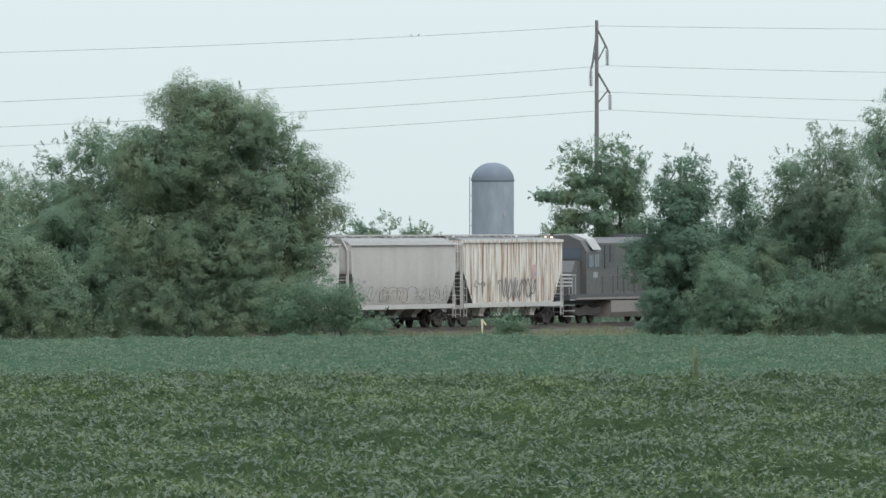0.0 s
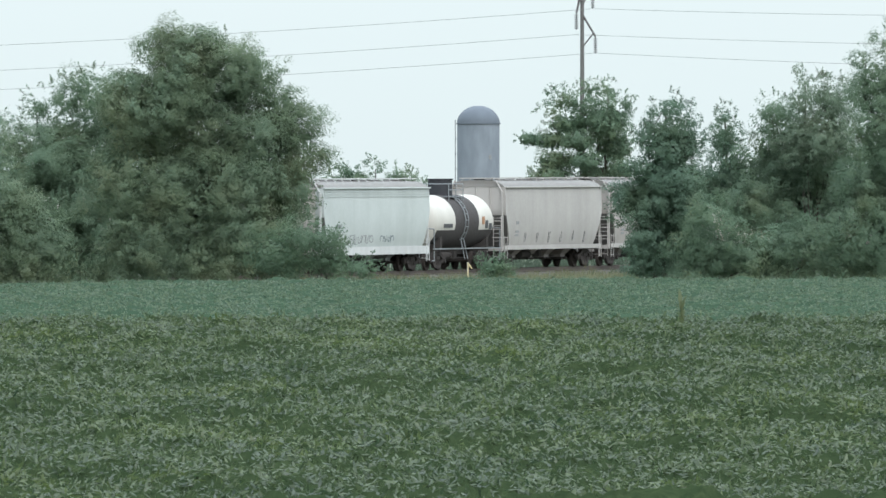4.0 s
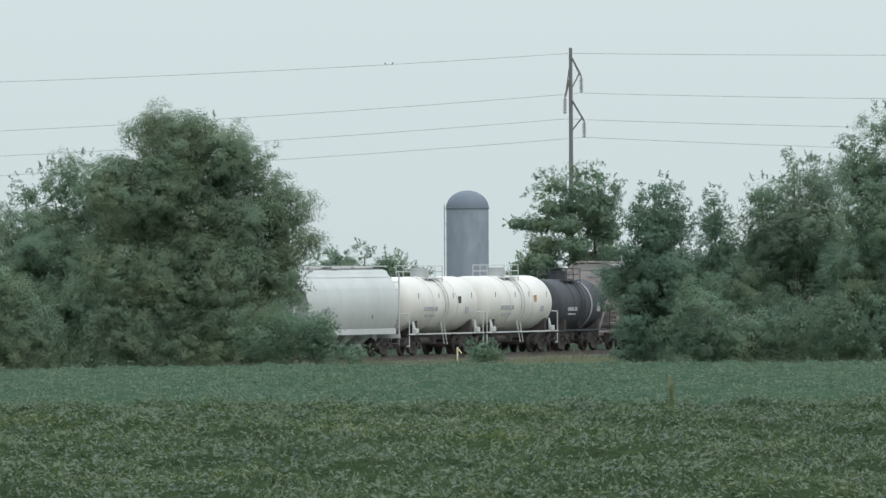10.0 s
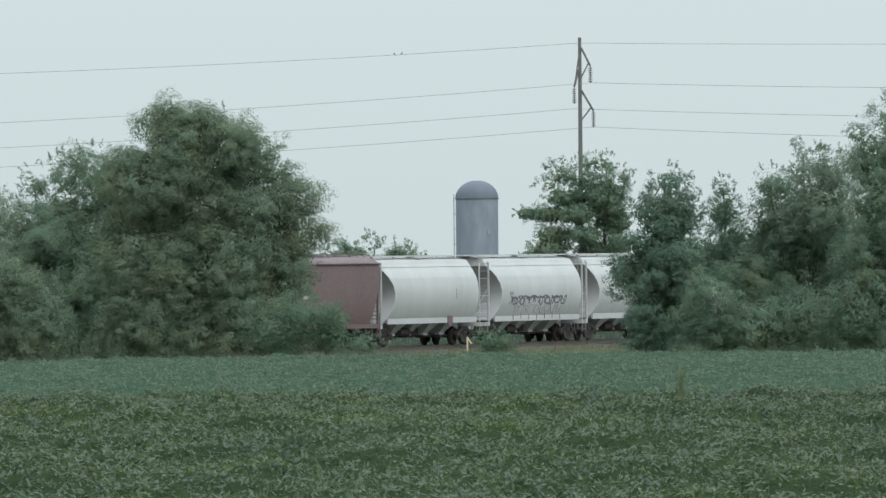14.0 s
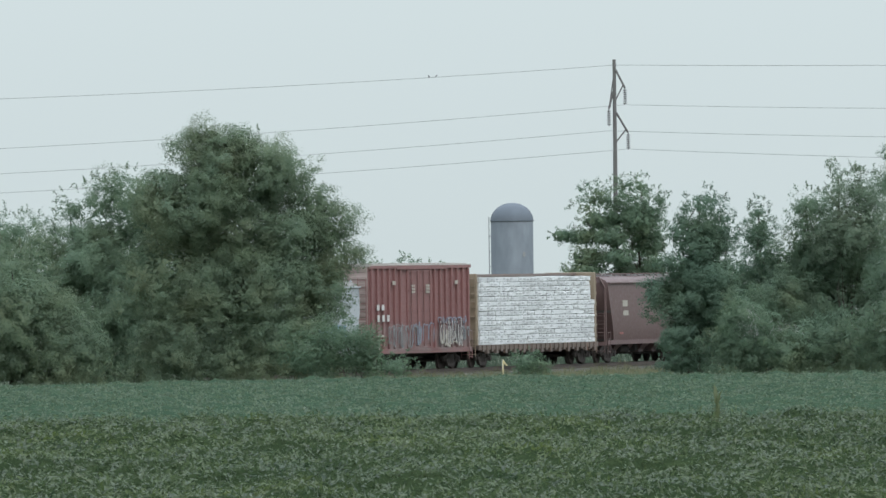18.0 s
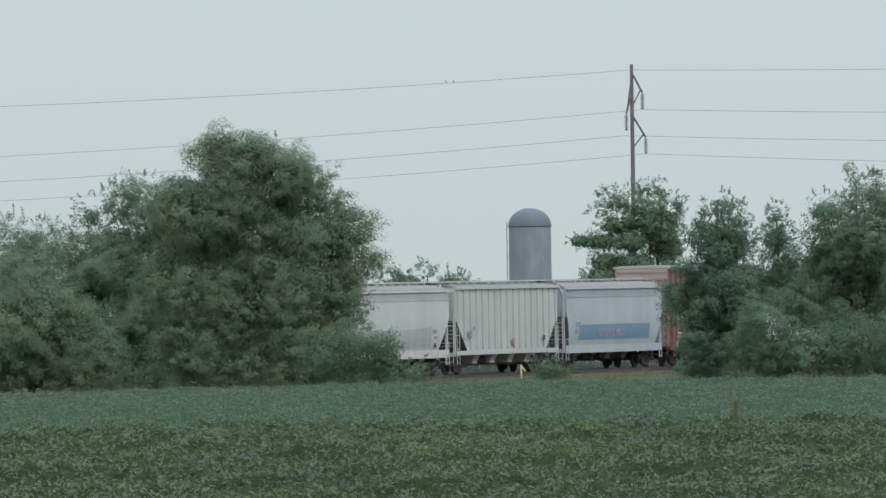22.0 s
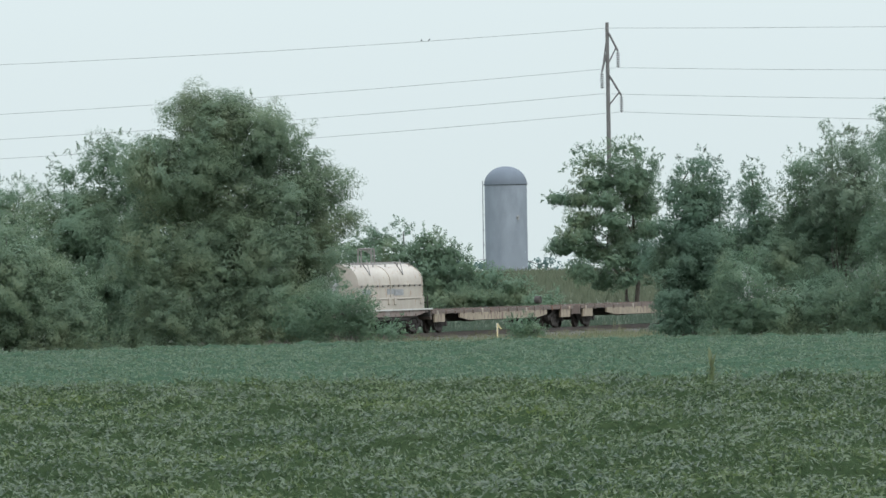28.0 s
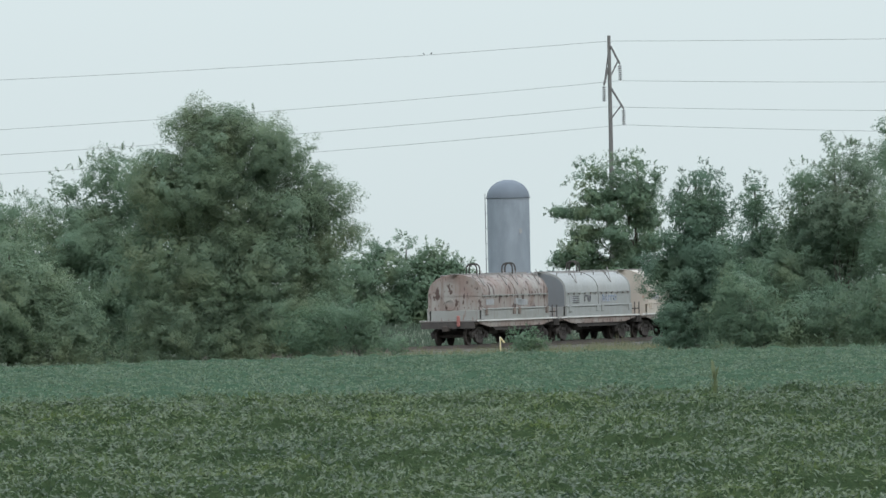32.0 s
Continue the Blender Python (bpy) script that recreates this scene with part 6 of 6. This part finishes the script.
# red boxcar
def boxcar(rear, front):
    top, length = car("boxcar", rear, front, "faded red ribbed boxcar with double doors and blue-green graffiti", "freight car")
    a = length / 2
    bm = bmesh.new()
    box(bm, -a, a, -1.48, 1.48, 1.0, 5.18)
    part("body", bm, BOXRED, top)
    bm = bmesh.new()
    prism_x(bm, [(-1.58, 5.16), (-1.58, 5.26), (-0.4, 5.3), (0.4, 5.3), (1.58, 5.26), (1.58, 5.16)], -a - 0.05, a + 0.05)
    part("roof", bm, STONE, top, "dull grey-tan sheet roof")
    for i in range(13):
        x = -a + 0.6 + (length - 1.2) * i / 12
        bm = bmesh.new()
        prism_x(bm, [(-1.56, 5.255), (-0.4, 5.29), (0.4, 5.29), (1.56, 5.255), (1.56, 5.29), (0.4, 5.33), (-0.4, 5.33), (-1.56, 5.29)], x - 0.04, x + 0.04)
        part("roof_seam", bm, STONE, top)
    for s in (-1, 1):
        for i in range(18):
            x = -a + 0.3 + (length - 0.6) * i / 17
            if abs(x + 0.2) < 2.0:
                continue
            bm = bmesh.new()
            box(bm, x - 0.08, x + 0.08, s * 1.5 - 0.1, s * 1.5 + 0.1, 1.05, 5.1, 0.025)
            part("side_post", bm, BOXRED, top)
        for z0, z1 in ((0.86, 1.1), (5.07, 5.21)):
            bm = bmesh.new()
            box(bm, -a, a, s * 1.53 - 0.06, s * 1.53 + 0.06, z0, z1)
            part("side_sill" if z0 < 2 else "top_chord", bm, BOXRED, top)
        for dx in (-1.05, 0.75):
            bm = bmesh.new()
            box(bm, dx - 0.88, dx + 0.88, s * 1.5 - 0.06, s * 1.5 + 0.06, 1.1, 5.02, 0.02)
            d = part("door", bm, BOXRED, top)
            for z in (1.35, 2.42, 2.95, 3.95, 4.85):
                bm = bmesh.new()
                box(bm, dx - 0.8, dx + 0.8, s * 1.57 - 0.025, s * 1.57 + 0.025, z, z + 0.06)
                part("door_corrugation", bm, BOXRED, d)
            for q in (-0.45, 0.45):
                bm = bmesh.new()
                rod(bm, (dx + q, s * 1.62, 1.2), (dx + q, s * 1.62, 4.95), 0.03, 6)
                part("lock_rod", bm, BOXRED, d)
        for z in (1.05, 5.06):
            bm = bmesh.new()
            box(bm, -3.6, 3.6, s * 1.58 - 0.04, s * 1.58 + 0.04, z - 0.04, z + 0.04)
            part("door_track", bm, BOXRED, top)
    for s in (-1, 1):
        bm = bmesh.new()
        box(bm, s * a - 0.03, s * a + 0.03, -1.45, 1.45, 1.06, 5.15)
        part("end_sheet", bm, BOXEND, top, "faded tan end sheet")
        for k in range(11):
            bm = bmesh.new()
            box(bm, s * a - 0.06, s * a + 0.07, -1.4, 1.4, 1.2 + 0.37 * k, 1.4 + 0.37 * k, 0.03)
            part("end_corrugation", bm, BOXEND, top, "faded tan end corrugation")
        ladder(top, s * (a + 0.14), -1.2, 0.6, 4.6, 0.42, BOXRED)
        ladder(top, s * (a - 0.35), -1.66, 0.5, 2.0, 0.42, BOXRED, "x")
        bm = bmesh.new()
        box(bm, s * (a + 0.1) - 0.2, s * (a + 0.1) + 0.2, -1.4, 1.4, 0.95, 1.03)
        part("end_platform", bm, M_STEEL, top)
    flat = lambda z: 1.61
    marks(top, [(-a + 1.05, 3.15, 0.34, 0.28), (-a + 1.75, 3.15, 0.34, 0.28), (-a + 1.1, 2.62, 0.32, 0.32), (-a + 1.8, 2.62, 0.32, 0.32), (-a + 2.5, 2.62, 0.32, 0.32)], flat, M_WHITEMARK, "number_panel")
    marks(top, [(x + dx, z, 0.2, 0.11) for x in (-1.3, 0.85) for dx in (-0.14, 0.14) for z in (4.2, 4.05, 3.9)], lambda z: 1.64, M_CREAMMARK, "notice")
    marks(top, [(-a + 1.4, 1.75, 0.8, 0.1), (-a + 1.4, 1.55, 0.8, 0.1), (-a + 1.0, 1.2, 0.3, 0.25), (5.2, 4.35, 0.4, 0.2), (-a + 3.4, 4.35, 0.4, 0.2)], flat, M_CREAMMARK)
    graffiti(top, -a + 2.4, -0.2, 1.15, 2.2, lambda z: 1.66, M_TEALMARK, 61, 8, 0.02, "teal spray-painted lettering shapes")
    graffiti(top, -a + 2.8, -0.4, 1.1, 2.3, lambda z: 1.67, M_GREYMARK, 62, 6, 0.012)
    graffiti(top, 2.4, a - 1.4, 1.2, 2.45, lambda z: 1.66, M_WHITEMARK, 163, 9, 0.013, "white spray-painted outline shapes")
    graffiti(top, 2.6, a - 1.6, 1.2, 1.9, lambda z: 1.65, M_CREAMMARK, 68, 6, 0.05, "cream spray-painted fill")
    graffiti(top, 2.2, a - 0.9, 2.3, 2.6, lambda z: 1.655, M_BLUEMARK, 69, 6, 0.025, "blue spray-painted stroke")
    graffiti(top, -1.6, 1.6, 1.2, 2.3, lambda z: 1.665, M_BLUEMARK, 70, 4, 0.02, "blue spray-painted stroke")
    graffiti(top, 2.4, a - 1.2, 1.2, 2.5, lambda z: 1.67, M_DARKGREYMARK, 164, 9, 0.012)
    graffiti(top, a - 1.5, a - 0.4, 1.5, 2.1, lambda z: 1.66, M_TEALMARK, 65, 2, 0.04)
    bm = bmesh.new()
    box(bm, -a + 1, a - 1, -0.25, 0.25, 0.7, 1.0)
    part("center_sill", bm, M_STEEL, top)
    running_gear(top, a, 1.7)
    return top


boxcar(-211.4, -196.5)

# frost-grey hopper with a blue foot
h, a, side = hopper_car("hopper_car", -228.4, -212.9, "frosty grey covered hopper with a faded blue lower panel", FROST, FROST, "slab", bay_mat=BRAKEDUST, cut=0.8, knee=2.9, deep_sill=True, lines=3)
bm = bmesh.new()
rings(bm, [[(-5.6, -side(z) - 0.012, z), (5.7, -side(z) - 0.012, z), (5.7, -side(z) + 0.02, z), (-5.6, -side(z) + 0.02, z)] for z in (1.55, 1.75, 1.95, 2.15, 2.33)])
part("colour_panel", bm, BLUE, h, "faded blue painted panel")
marks(h, [(-a + 1.9, 2.35, 0.7, 0.25), (-a + 1.9, 2.0, 0.7, 0.25)], lambda z: side(z) + 0.01, M_GREYMARK)
graffiti(h, -2.6, 1.2, 1.7, 2.05, lambda z: side(z) + 0.02, M_EMBLEM, 71, 7, 0.018)
# white ribbed hopper
h, a, side = hopper_car("hopper_car", -245.1, -229.5, "white ribbed covered hopper with a small orange label", CHALK, CHALK, "rib", bay_mat=STONE, cut=1.7, knee=2.7)
marks(h, [(-a + 2.0, 2.05, 0.4, 0.3), (-a + 2.5, 2.3, 0.3, 0.2)], proud, M_GREYMARK)
marks(h, [(0.7, 1.6, 0.32, 0.34)], proud, M_ORANGEMARK, "placard")
marks(h, [(5.4, 1.75, 0.25, 0.25)], proud, M_BLACKMARK)
# white hopper with a grey patch, the last of the tall cars
h, a, side = hopper_car("hopper_car", -262.0, -246.2, "white covered hopper with a broad grey patch and rust-stained sill", WHITE, SCUFFWHITE, "slab", bay_mat=ENDGREY, cut=1.35, knee=2.9, deep_sill=True, lines=3)
bm = bmesh.new()
# its upper edge sags in the middle
cols = []
for i in range(25):
    x = -5.4 + 10.6 * i / 24
    edge = 2.3 + 0.16 * ((x + 0.1) / 5.3) ** 2
    cols.append([(x, -side(z) + d, z) for d, row in ((-0.012, (0, 0.25, 0.5, 0.75, 1)), (0.02, (1, 0))) for z in (1.42 + (edge - 1.42) * f for f in row)])
rings(bm, cols)
part("grey_patch", bm, PATCH, h, "grey repainted patch")
marks(h, [(-a + 2.2, 2.45, 0.7, 0.25), (-a + 2.2, 1.95, 0.6, 0.2), (-a + 2.2, 1.5, 0.6, 0.25), (a - 2.2, 2.2, 0.6, 0.2), (a - 2.0, 1.9, 0.4, 0.15)], side, M_GREYMARK)
marks(h, [(a - 2.0, 1.55, 0.35, 0.3)], side, M_BLACKMARK)
marks(h, [(0.4, 1.5, 0.3, 0.26)], lambda z: side(z) + 0.02, M_ORANGEMARK, "placard")
bm = bmesh.new()
for yy, zz, w in ((-1.0, 4.08, 0.5), (-1.0, 3.9, 0.5), (0.0, 2.95, 0.4)):
    box(bm, -a + 0.08, -a + 0.14, yy - w / 2, yy + w / 2, zz - 0.06, zz + 0.06)
part("lettering", bm, M_GREYMARK, h)

# two low flat cars, empty
def flat_car(rear, front, seed):
    top, length = car("flat_car", rear, front, "empty low flat car, rusty brown deck and tan side sills", "freight car")
    a = length / 2
    bm = bmesh.new()
    box(bm, -a, a, -1.4, 1.4, 1.0, 1.12)
    part("deck", bm, RUSTDECK, top)
    for s in (-1, 1):
        bm = bmesh.new()
        prism(bm, [(-a + 4.2, 1.05), (-a + 4.2, 0.75), (-a + 5.6, 0.6), (a - 5.6, 0.6), (a - 4.2, 0.75), (a - 4.2, 1.05)], s * 1.4 - 0.05, s * 1.4 + 0.05)
        part("side_sill", bm, TANSILL, top, "tan side sill flaking to rust")
        bm = bmesh.new()
        box(bm, -a, a, s * 1.42 - 0.04, s * 1.42 + 0.04, 0.98, 1.14)
        part("edge_rail", bm, RUSTDECK, top)
        for e in (-1, 1):
            bm = bmesh.new()
            box(bm, e * (a - 1.2) - 0.75, e * (a - 1.2) + 0.75, s * 1.38 - 0.06, s * 1.38 + 0.06, 0.55, 1.02, 0.02)
            part("end_panel", bm, TANSILL, top)
        rng = random.Random(seed)
        for i in range(16):
            x = -a + 0.7 + (length - 1.4) * i / 15
            bm = bmesh.new()
            box(bm, x - 0.07, x + 0.07, s * 1.47 - 0.04, s * 1.47 + 0.04, 0.95, 1.13 + rng.choice((0, 0, 0.06)))
            part("stake_pocket", bm, RUSTDECK if i % 5 else CREAM, top)
    for i in range(9):
        x = -a + 1 + (length - 2) * i / 8
        bm = bmesh.new()
        box(bm, x - 0.12, x + 0.12, -1.3, 1.3, 1.12, 1.17)
        part("cross_rib", bm, RUSTDECK, top)
    bm = bmesh.new()
    prism(bm, [(-a + 0.3, 1.0), (-a + 0.3, 0.75), (-a + 4, 0.55), (a - 4, 0.55), (a - 0.3, 0.75), (a - 0.3, 1.0)], -0.35, 0.35)
    part("center_sill", bm, M_STEEL, top)
    for s in (-1, 1):
        bm = bmesh.new()
        box(bm, s * a - 0.1, s * a + 0.06, -1.4, 1.4, 0.7, 1.14)
        part("end_sill", bm, RUSTDECK, top)
    rng = random.Random(seed + 5)
    bm = bmesh.new()
    rod(bm, (-a + 0.05, 0.9, 1.1), (-a + 0.05, 0.9, 1.45), 0.03, 6)
    rod(bm, (-a + 0.05, 0.75, 1.45), (-a + 0.05, 1.05, 1.45), 0.2, 12)
    part("brake_wheel", bm, M_STEEL, top)
    running_gear(top, a, 1.9)
    return top


flat_car(-288.0, -263.6, 1)
flat_car(-311.0, -289.2, 2)

# three coil cars under rounded hoods
def coil_car(rear, front, hood_mat, base_mat, label, handles, bare_end, guides, frame_top=False):
    top, length = car("coil_car", rear, front, label, "freight car")
    a = length / 2
    hx = a - 1.15
    seg = 16

    def section(x, grow=0.0):
        pts = [(x, -1.42 - grow, 1.75)]
        for i in range(seg + 1):
            e = math.pi - math.pi * i / seg
            pts.append((x, (1.42 + grow) * math.cos(e), 2.45 + (1.1 + grow) * math.sin(e) ** 0.76))
        pts.append((x, 1.42 + grow, 1.75))
        return pts
    for x0, x1 in ((-hx, -0.02), (0.02, hx)):
        part("hood", rings(bmesh.new(), [section(x0), section(x1)]), hood_mat, top, smooth=True)
    for x in np.linspace(-hx, hx, 3):
        bm = bmesh.new()
        rings(bm, [section(x - 0.03, 0.0), section(x - 0.03, 0.035), section(x + 0.03, 0.035), section(x + 0.03, 0.0)])
        part("hood_rib", bm, hood_mat, top)
    for s in (-1, 1):
        bm = bmesh.new()
        box(bm, -hx, hx, s * 1.44 - 0.03, s * 1.44 + 0.03, 2.46, 2.5)
        part("hood_flange", bm, base_mat, top)
        for x in np.linspace(-hx + 0.4, hx - 0.4, 12):
            bm = bmesh.new()
            box(bm, x - 0.07, x + 0.07, s * 1.47 - 0.03, s * 1.47 + 0.03, 2.38, 2.48)
            part("flange_clip", bm, STRAP_GREY, top)
        bm = bmesh.new()
        box(bm, -a + 1.1, a - 1.1, s * 1.44 - 0.06, s * 1.44 + 0.06, 1.26, 1.74)
        part("trough_side", bm, base_mat, top)
        bm = bmesh.new()
        box(bm, -hx - 0.04, hx + 0.04, s * 1.47 - 0.06, s * 1.47 + 0.06, 1.76, 1.84, 0.015)
        part("hood_skirt", bm, base_mat, top)
        bm = bmesh.new()
        box(bm, -a, a, s * 1.5 - 0.05, s * 1.5 + 0.05, 1.2, 1.27)
        part("side_walkway", bm, SCUFFWHITE, top, "worn pale walkway edge")
        bm = bmesh.new()
        prism(bm, [(-a + 0.6, 1.2), (-a + 0.6, 1.1), (-a + 2.2, 0.9), (a - 2.2, 0.9), (a - 0.6, 1.1), (a - 0.6, 1.2)], s * 1.42 - 0.05, s * 1.42 + 0.05)
        part("side_sill", bm, FLAKED, top)
        for x in (-hx + 0.4, hx - 0.4, -0.4, 0.4):
            bm = bmesh.new()
            box(bm, x - 0.16, x + 0.16, s * 1.5 - 0.06, s * 1.5 + 0.06, 1.5, 1.85, 0.02)
            part("guide_pocket", bm, RUSTDECK if bare_end else base_mat, top)
        bm = bmesh.new()
        prism(bm, [(-a + 2.6, 1.0), (-a + 3.2, 0.72), (a - 3.2, 0.72), (a - 2.6, 1.0)], s * 1.35 - 0.05, s * 1.35 + 0.05)
        part("fish_belly", bm, M_STEEL, top)
    bm = bmesh.new()
    box(bm, -a, a, -1.35, 1.35, 1.05, 1.14)
    part("deck", bm, RUSTDECK, top)
    bm = bmesh.new()
    box(bm, -hx - 0.35, hx + 0.45, -0.16, 0.16, 3.56, 3.61)
    part("roof_rail", bm, STRAP_GREY, top)
    bm = bmesh.new()
    for y in (-0.85, 0.85):
        rod(bm, (-hx + 0.3, y, 3.52), (hx - 0.3, y, 3.52), 0.03, 5)
        for x in np.linspace(-hx + 0.3, hx - 0.3, 6):
            rod(bm, (x, y, 3.25), (x, y, 3.52), 0.03, 5)
    part("grab_rail", bm, STRAP_GREY, top)
    # lifting stirrups and slanting guides over the hoods
    for x in handles:
        for dx in (-0.22, 0.22):
            bm = bmesh.new()
            if frame_top:
                pts = [(x + dx, -0.36, 3.45), (x + dx, -0.34, 4.28), (x + dx, 0.34, 4.28), (x + dx, 0.36, 3.45)]
                rod(bm, (x + dx, -0.35, 4.0), (x + dx, 0.1, 4.28), 0.025, 5)
            else:
                pts = [(x + dx, -0.28, 3.45)] + [(x + dx, 0.28 * math.cos(e), 3.86 + 0.24 * math.sin(e)) for e in np.linspace(math.pi, 0, 7)] + [(x + dx, 0.28, 3.45)]
            for p, q in zip(pts, pts[1:]):
                rod(bm, p, q, 0.04, 6)
            part("lifting_stirrup", bm, STRAP_GREY if frame_top else M_STEEL, top)
    for f in guides:
        x = -hx + 2 * hx * f
        bm = bmesh.new()
        rod(bm, (x, -1.36, 2.98), (x - 0.4, -1.05, 3.62), 0.024, 5)
        rod(bm, (x, -1.36, 2.98), (x + 0.5, -1.0, 3.74), 0.024, 5)
        part("hood_guide", bm, STRAP_GREY, top)
    marks(top, [(-hx + 1.2, 2.15, 1.2, 0.28), (hx - 4.6, 2.15, 1.2, 0.28), (1.2, 2.1, 1.4, 0.3)], lambda z: 1.43, M_GREYMARK)
    for s in (-1, 1):
        bm = bmesh.new()
        box(bm, s * a - 0.12, s * a + 0.05, -1.42, 1.42, 0.85, 1.18)
        part("end_sill", bm, M_STEEL, top)
        bm = bmesh.new()
        box(bm, s * hx - 0.06, s * hx + 0.02, -1.3, 1.3, 1.14, 1.76, 0.015)
        part("trough_end", bm, base_mat, top)
        bm = bmesh.new()
        box(bm, s * hx - 0.03, s * hx + 0.075, -1.4, 1.4, 2.44, 2.48)
        part("end_seam", bm, hood_mat, top)
        if bare_end and s < 0:
            bm = bmesh.new()
            box(bm, -a - 0.02, -hx, -1.54, 1.54, 1.2, 1.26)
            part("end_walkway", bm, STRAP_GREY, top)
        bm = bmesh.new()
        for y in (-1.3, 0, 1.3):
            rod(bm, (s * (a - 0.05), y, 1.1), (s * (a - 0.05), y, 1.9 if y else 1.5), 0.03, 5)
        rod(bm, (s * (a - 0.05), -1.3, 1.55), (s * (a - 0.05), 1.3, 1.55), 0.03, 5)
        if bare_end and s < 0:
            bm.free()
        else:
            part("end_rail", bm, M_STEEL, top)
        bm = bmesh.new()
        rings(bm, [[(s * (hx + 0.03) + s * 0.05 * k, 0.3 + r * math.cos(2 * math.pi * i / 16), 2.05 + r * math.sin(2 * math.pi * i / 16)) for i in range(16)]
                   for k, r in ((0, 0.3), (1, 0.3), (1, 0.22), (0, 0.22))], False)
        part("brake_wheel", bm, M_STEEL if not bare_end else FLAKED, top)
    bm = bmesh.new()
    box(bm, -a + 0.4, a - 0.4, -0.3, 0.3, 0.75, 1.05)
    part("center_sill", bm, M_STEEL, top)
    running_gear(top, a, 1.6)
    return top, a


coil_car(-322.9, -311.2, CREAM, CREAM, "cream coil car with rounded hoods and a tall lifting frame", (0.5,), False, (0.21, 0.72), True)
mid, a = coil_car(-336.2, -323.5, PALEHOOD, PALEHOOD, "pale grey coil car with rounded hoods, end faces coloured as shaded", (0.2,), False, (0.19, 0.72))
for s in (-1, 1):
    bm = bmesh.new()
    arc = [(-1.36, 1.78)] + [(1.36 * math.cos(e), 2.45 + 1.04 * math.sin(e) ** 0.76) for e in np.linspace(math.pi, 0, 13)] + [(1.36, 1.78)]
    prism_x(bm, arc, s * (a - 1.15), s * (a - 1.1))
    part("hood_end", bm, HOODEND_SHADE, mid, "hood end face, shade put into its dark grey")
marks(mid, [(-3.6, 2.28 - 0.1 * k, 1.0, 0.04) for k in range(4)], lambda z: 1.44, M_BLACKMARK)
graffiti(mid, -2.2, -1.2, 1.95, 2.32, lambda z: 1.44, M_DARKGREYMARK, 91, 2, 0.04)
graffiti(mid, 0.6, 3.0, 1.98, 2.3, lambda z: 1.44, M_BLUEMARK, 92, 4, 0.03, "faint blue spray-painted scrawl")
last, a = coil_car(-349.25, -336.8, FLAKED, SCUFFED_PALE, "cream coil car with rounded hoods flaking to brown rust", (-2.3, 3.2), True, (0.06, 0.4, 0.57, 0.9))
bm = bmesh.new()
box(bm, -a - 0.24, -a - 0.1, -0.68, -0.52, 0.95, 1.5, 0.03)
part("end_marker", bm, M_REDMARK, last, "red end-of-train marker box")


def motions():
    """The whole train rolls to the right and away."""
    for ob, u in CARS:
        walk(ob, [(t, TRACK @ pose(u + SPEED * t + GAIN * t * t / 2, 0, 0)) for t in (0, 8, 16, 24, 32)])


motions()
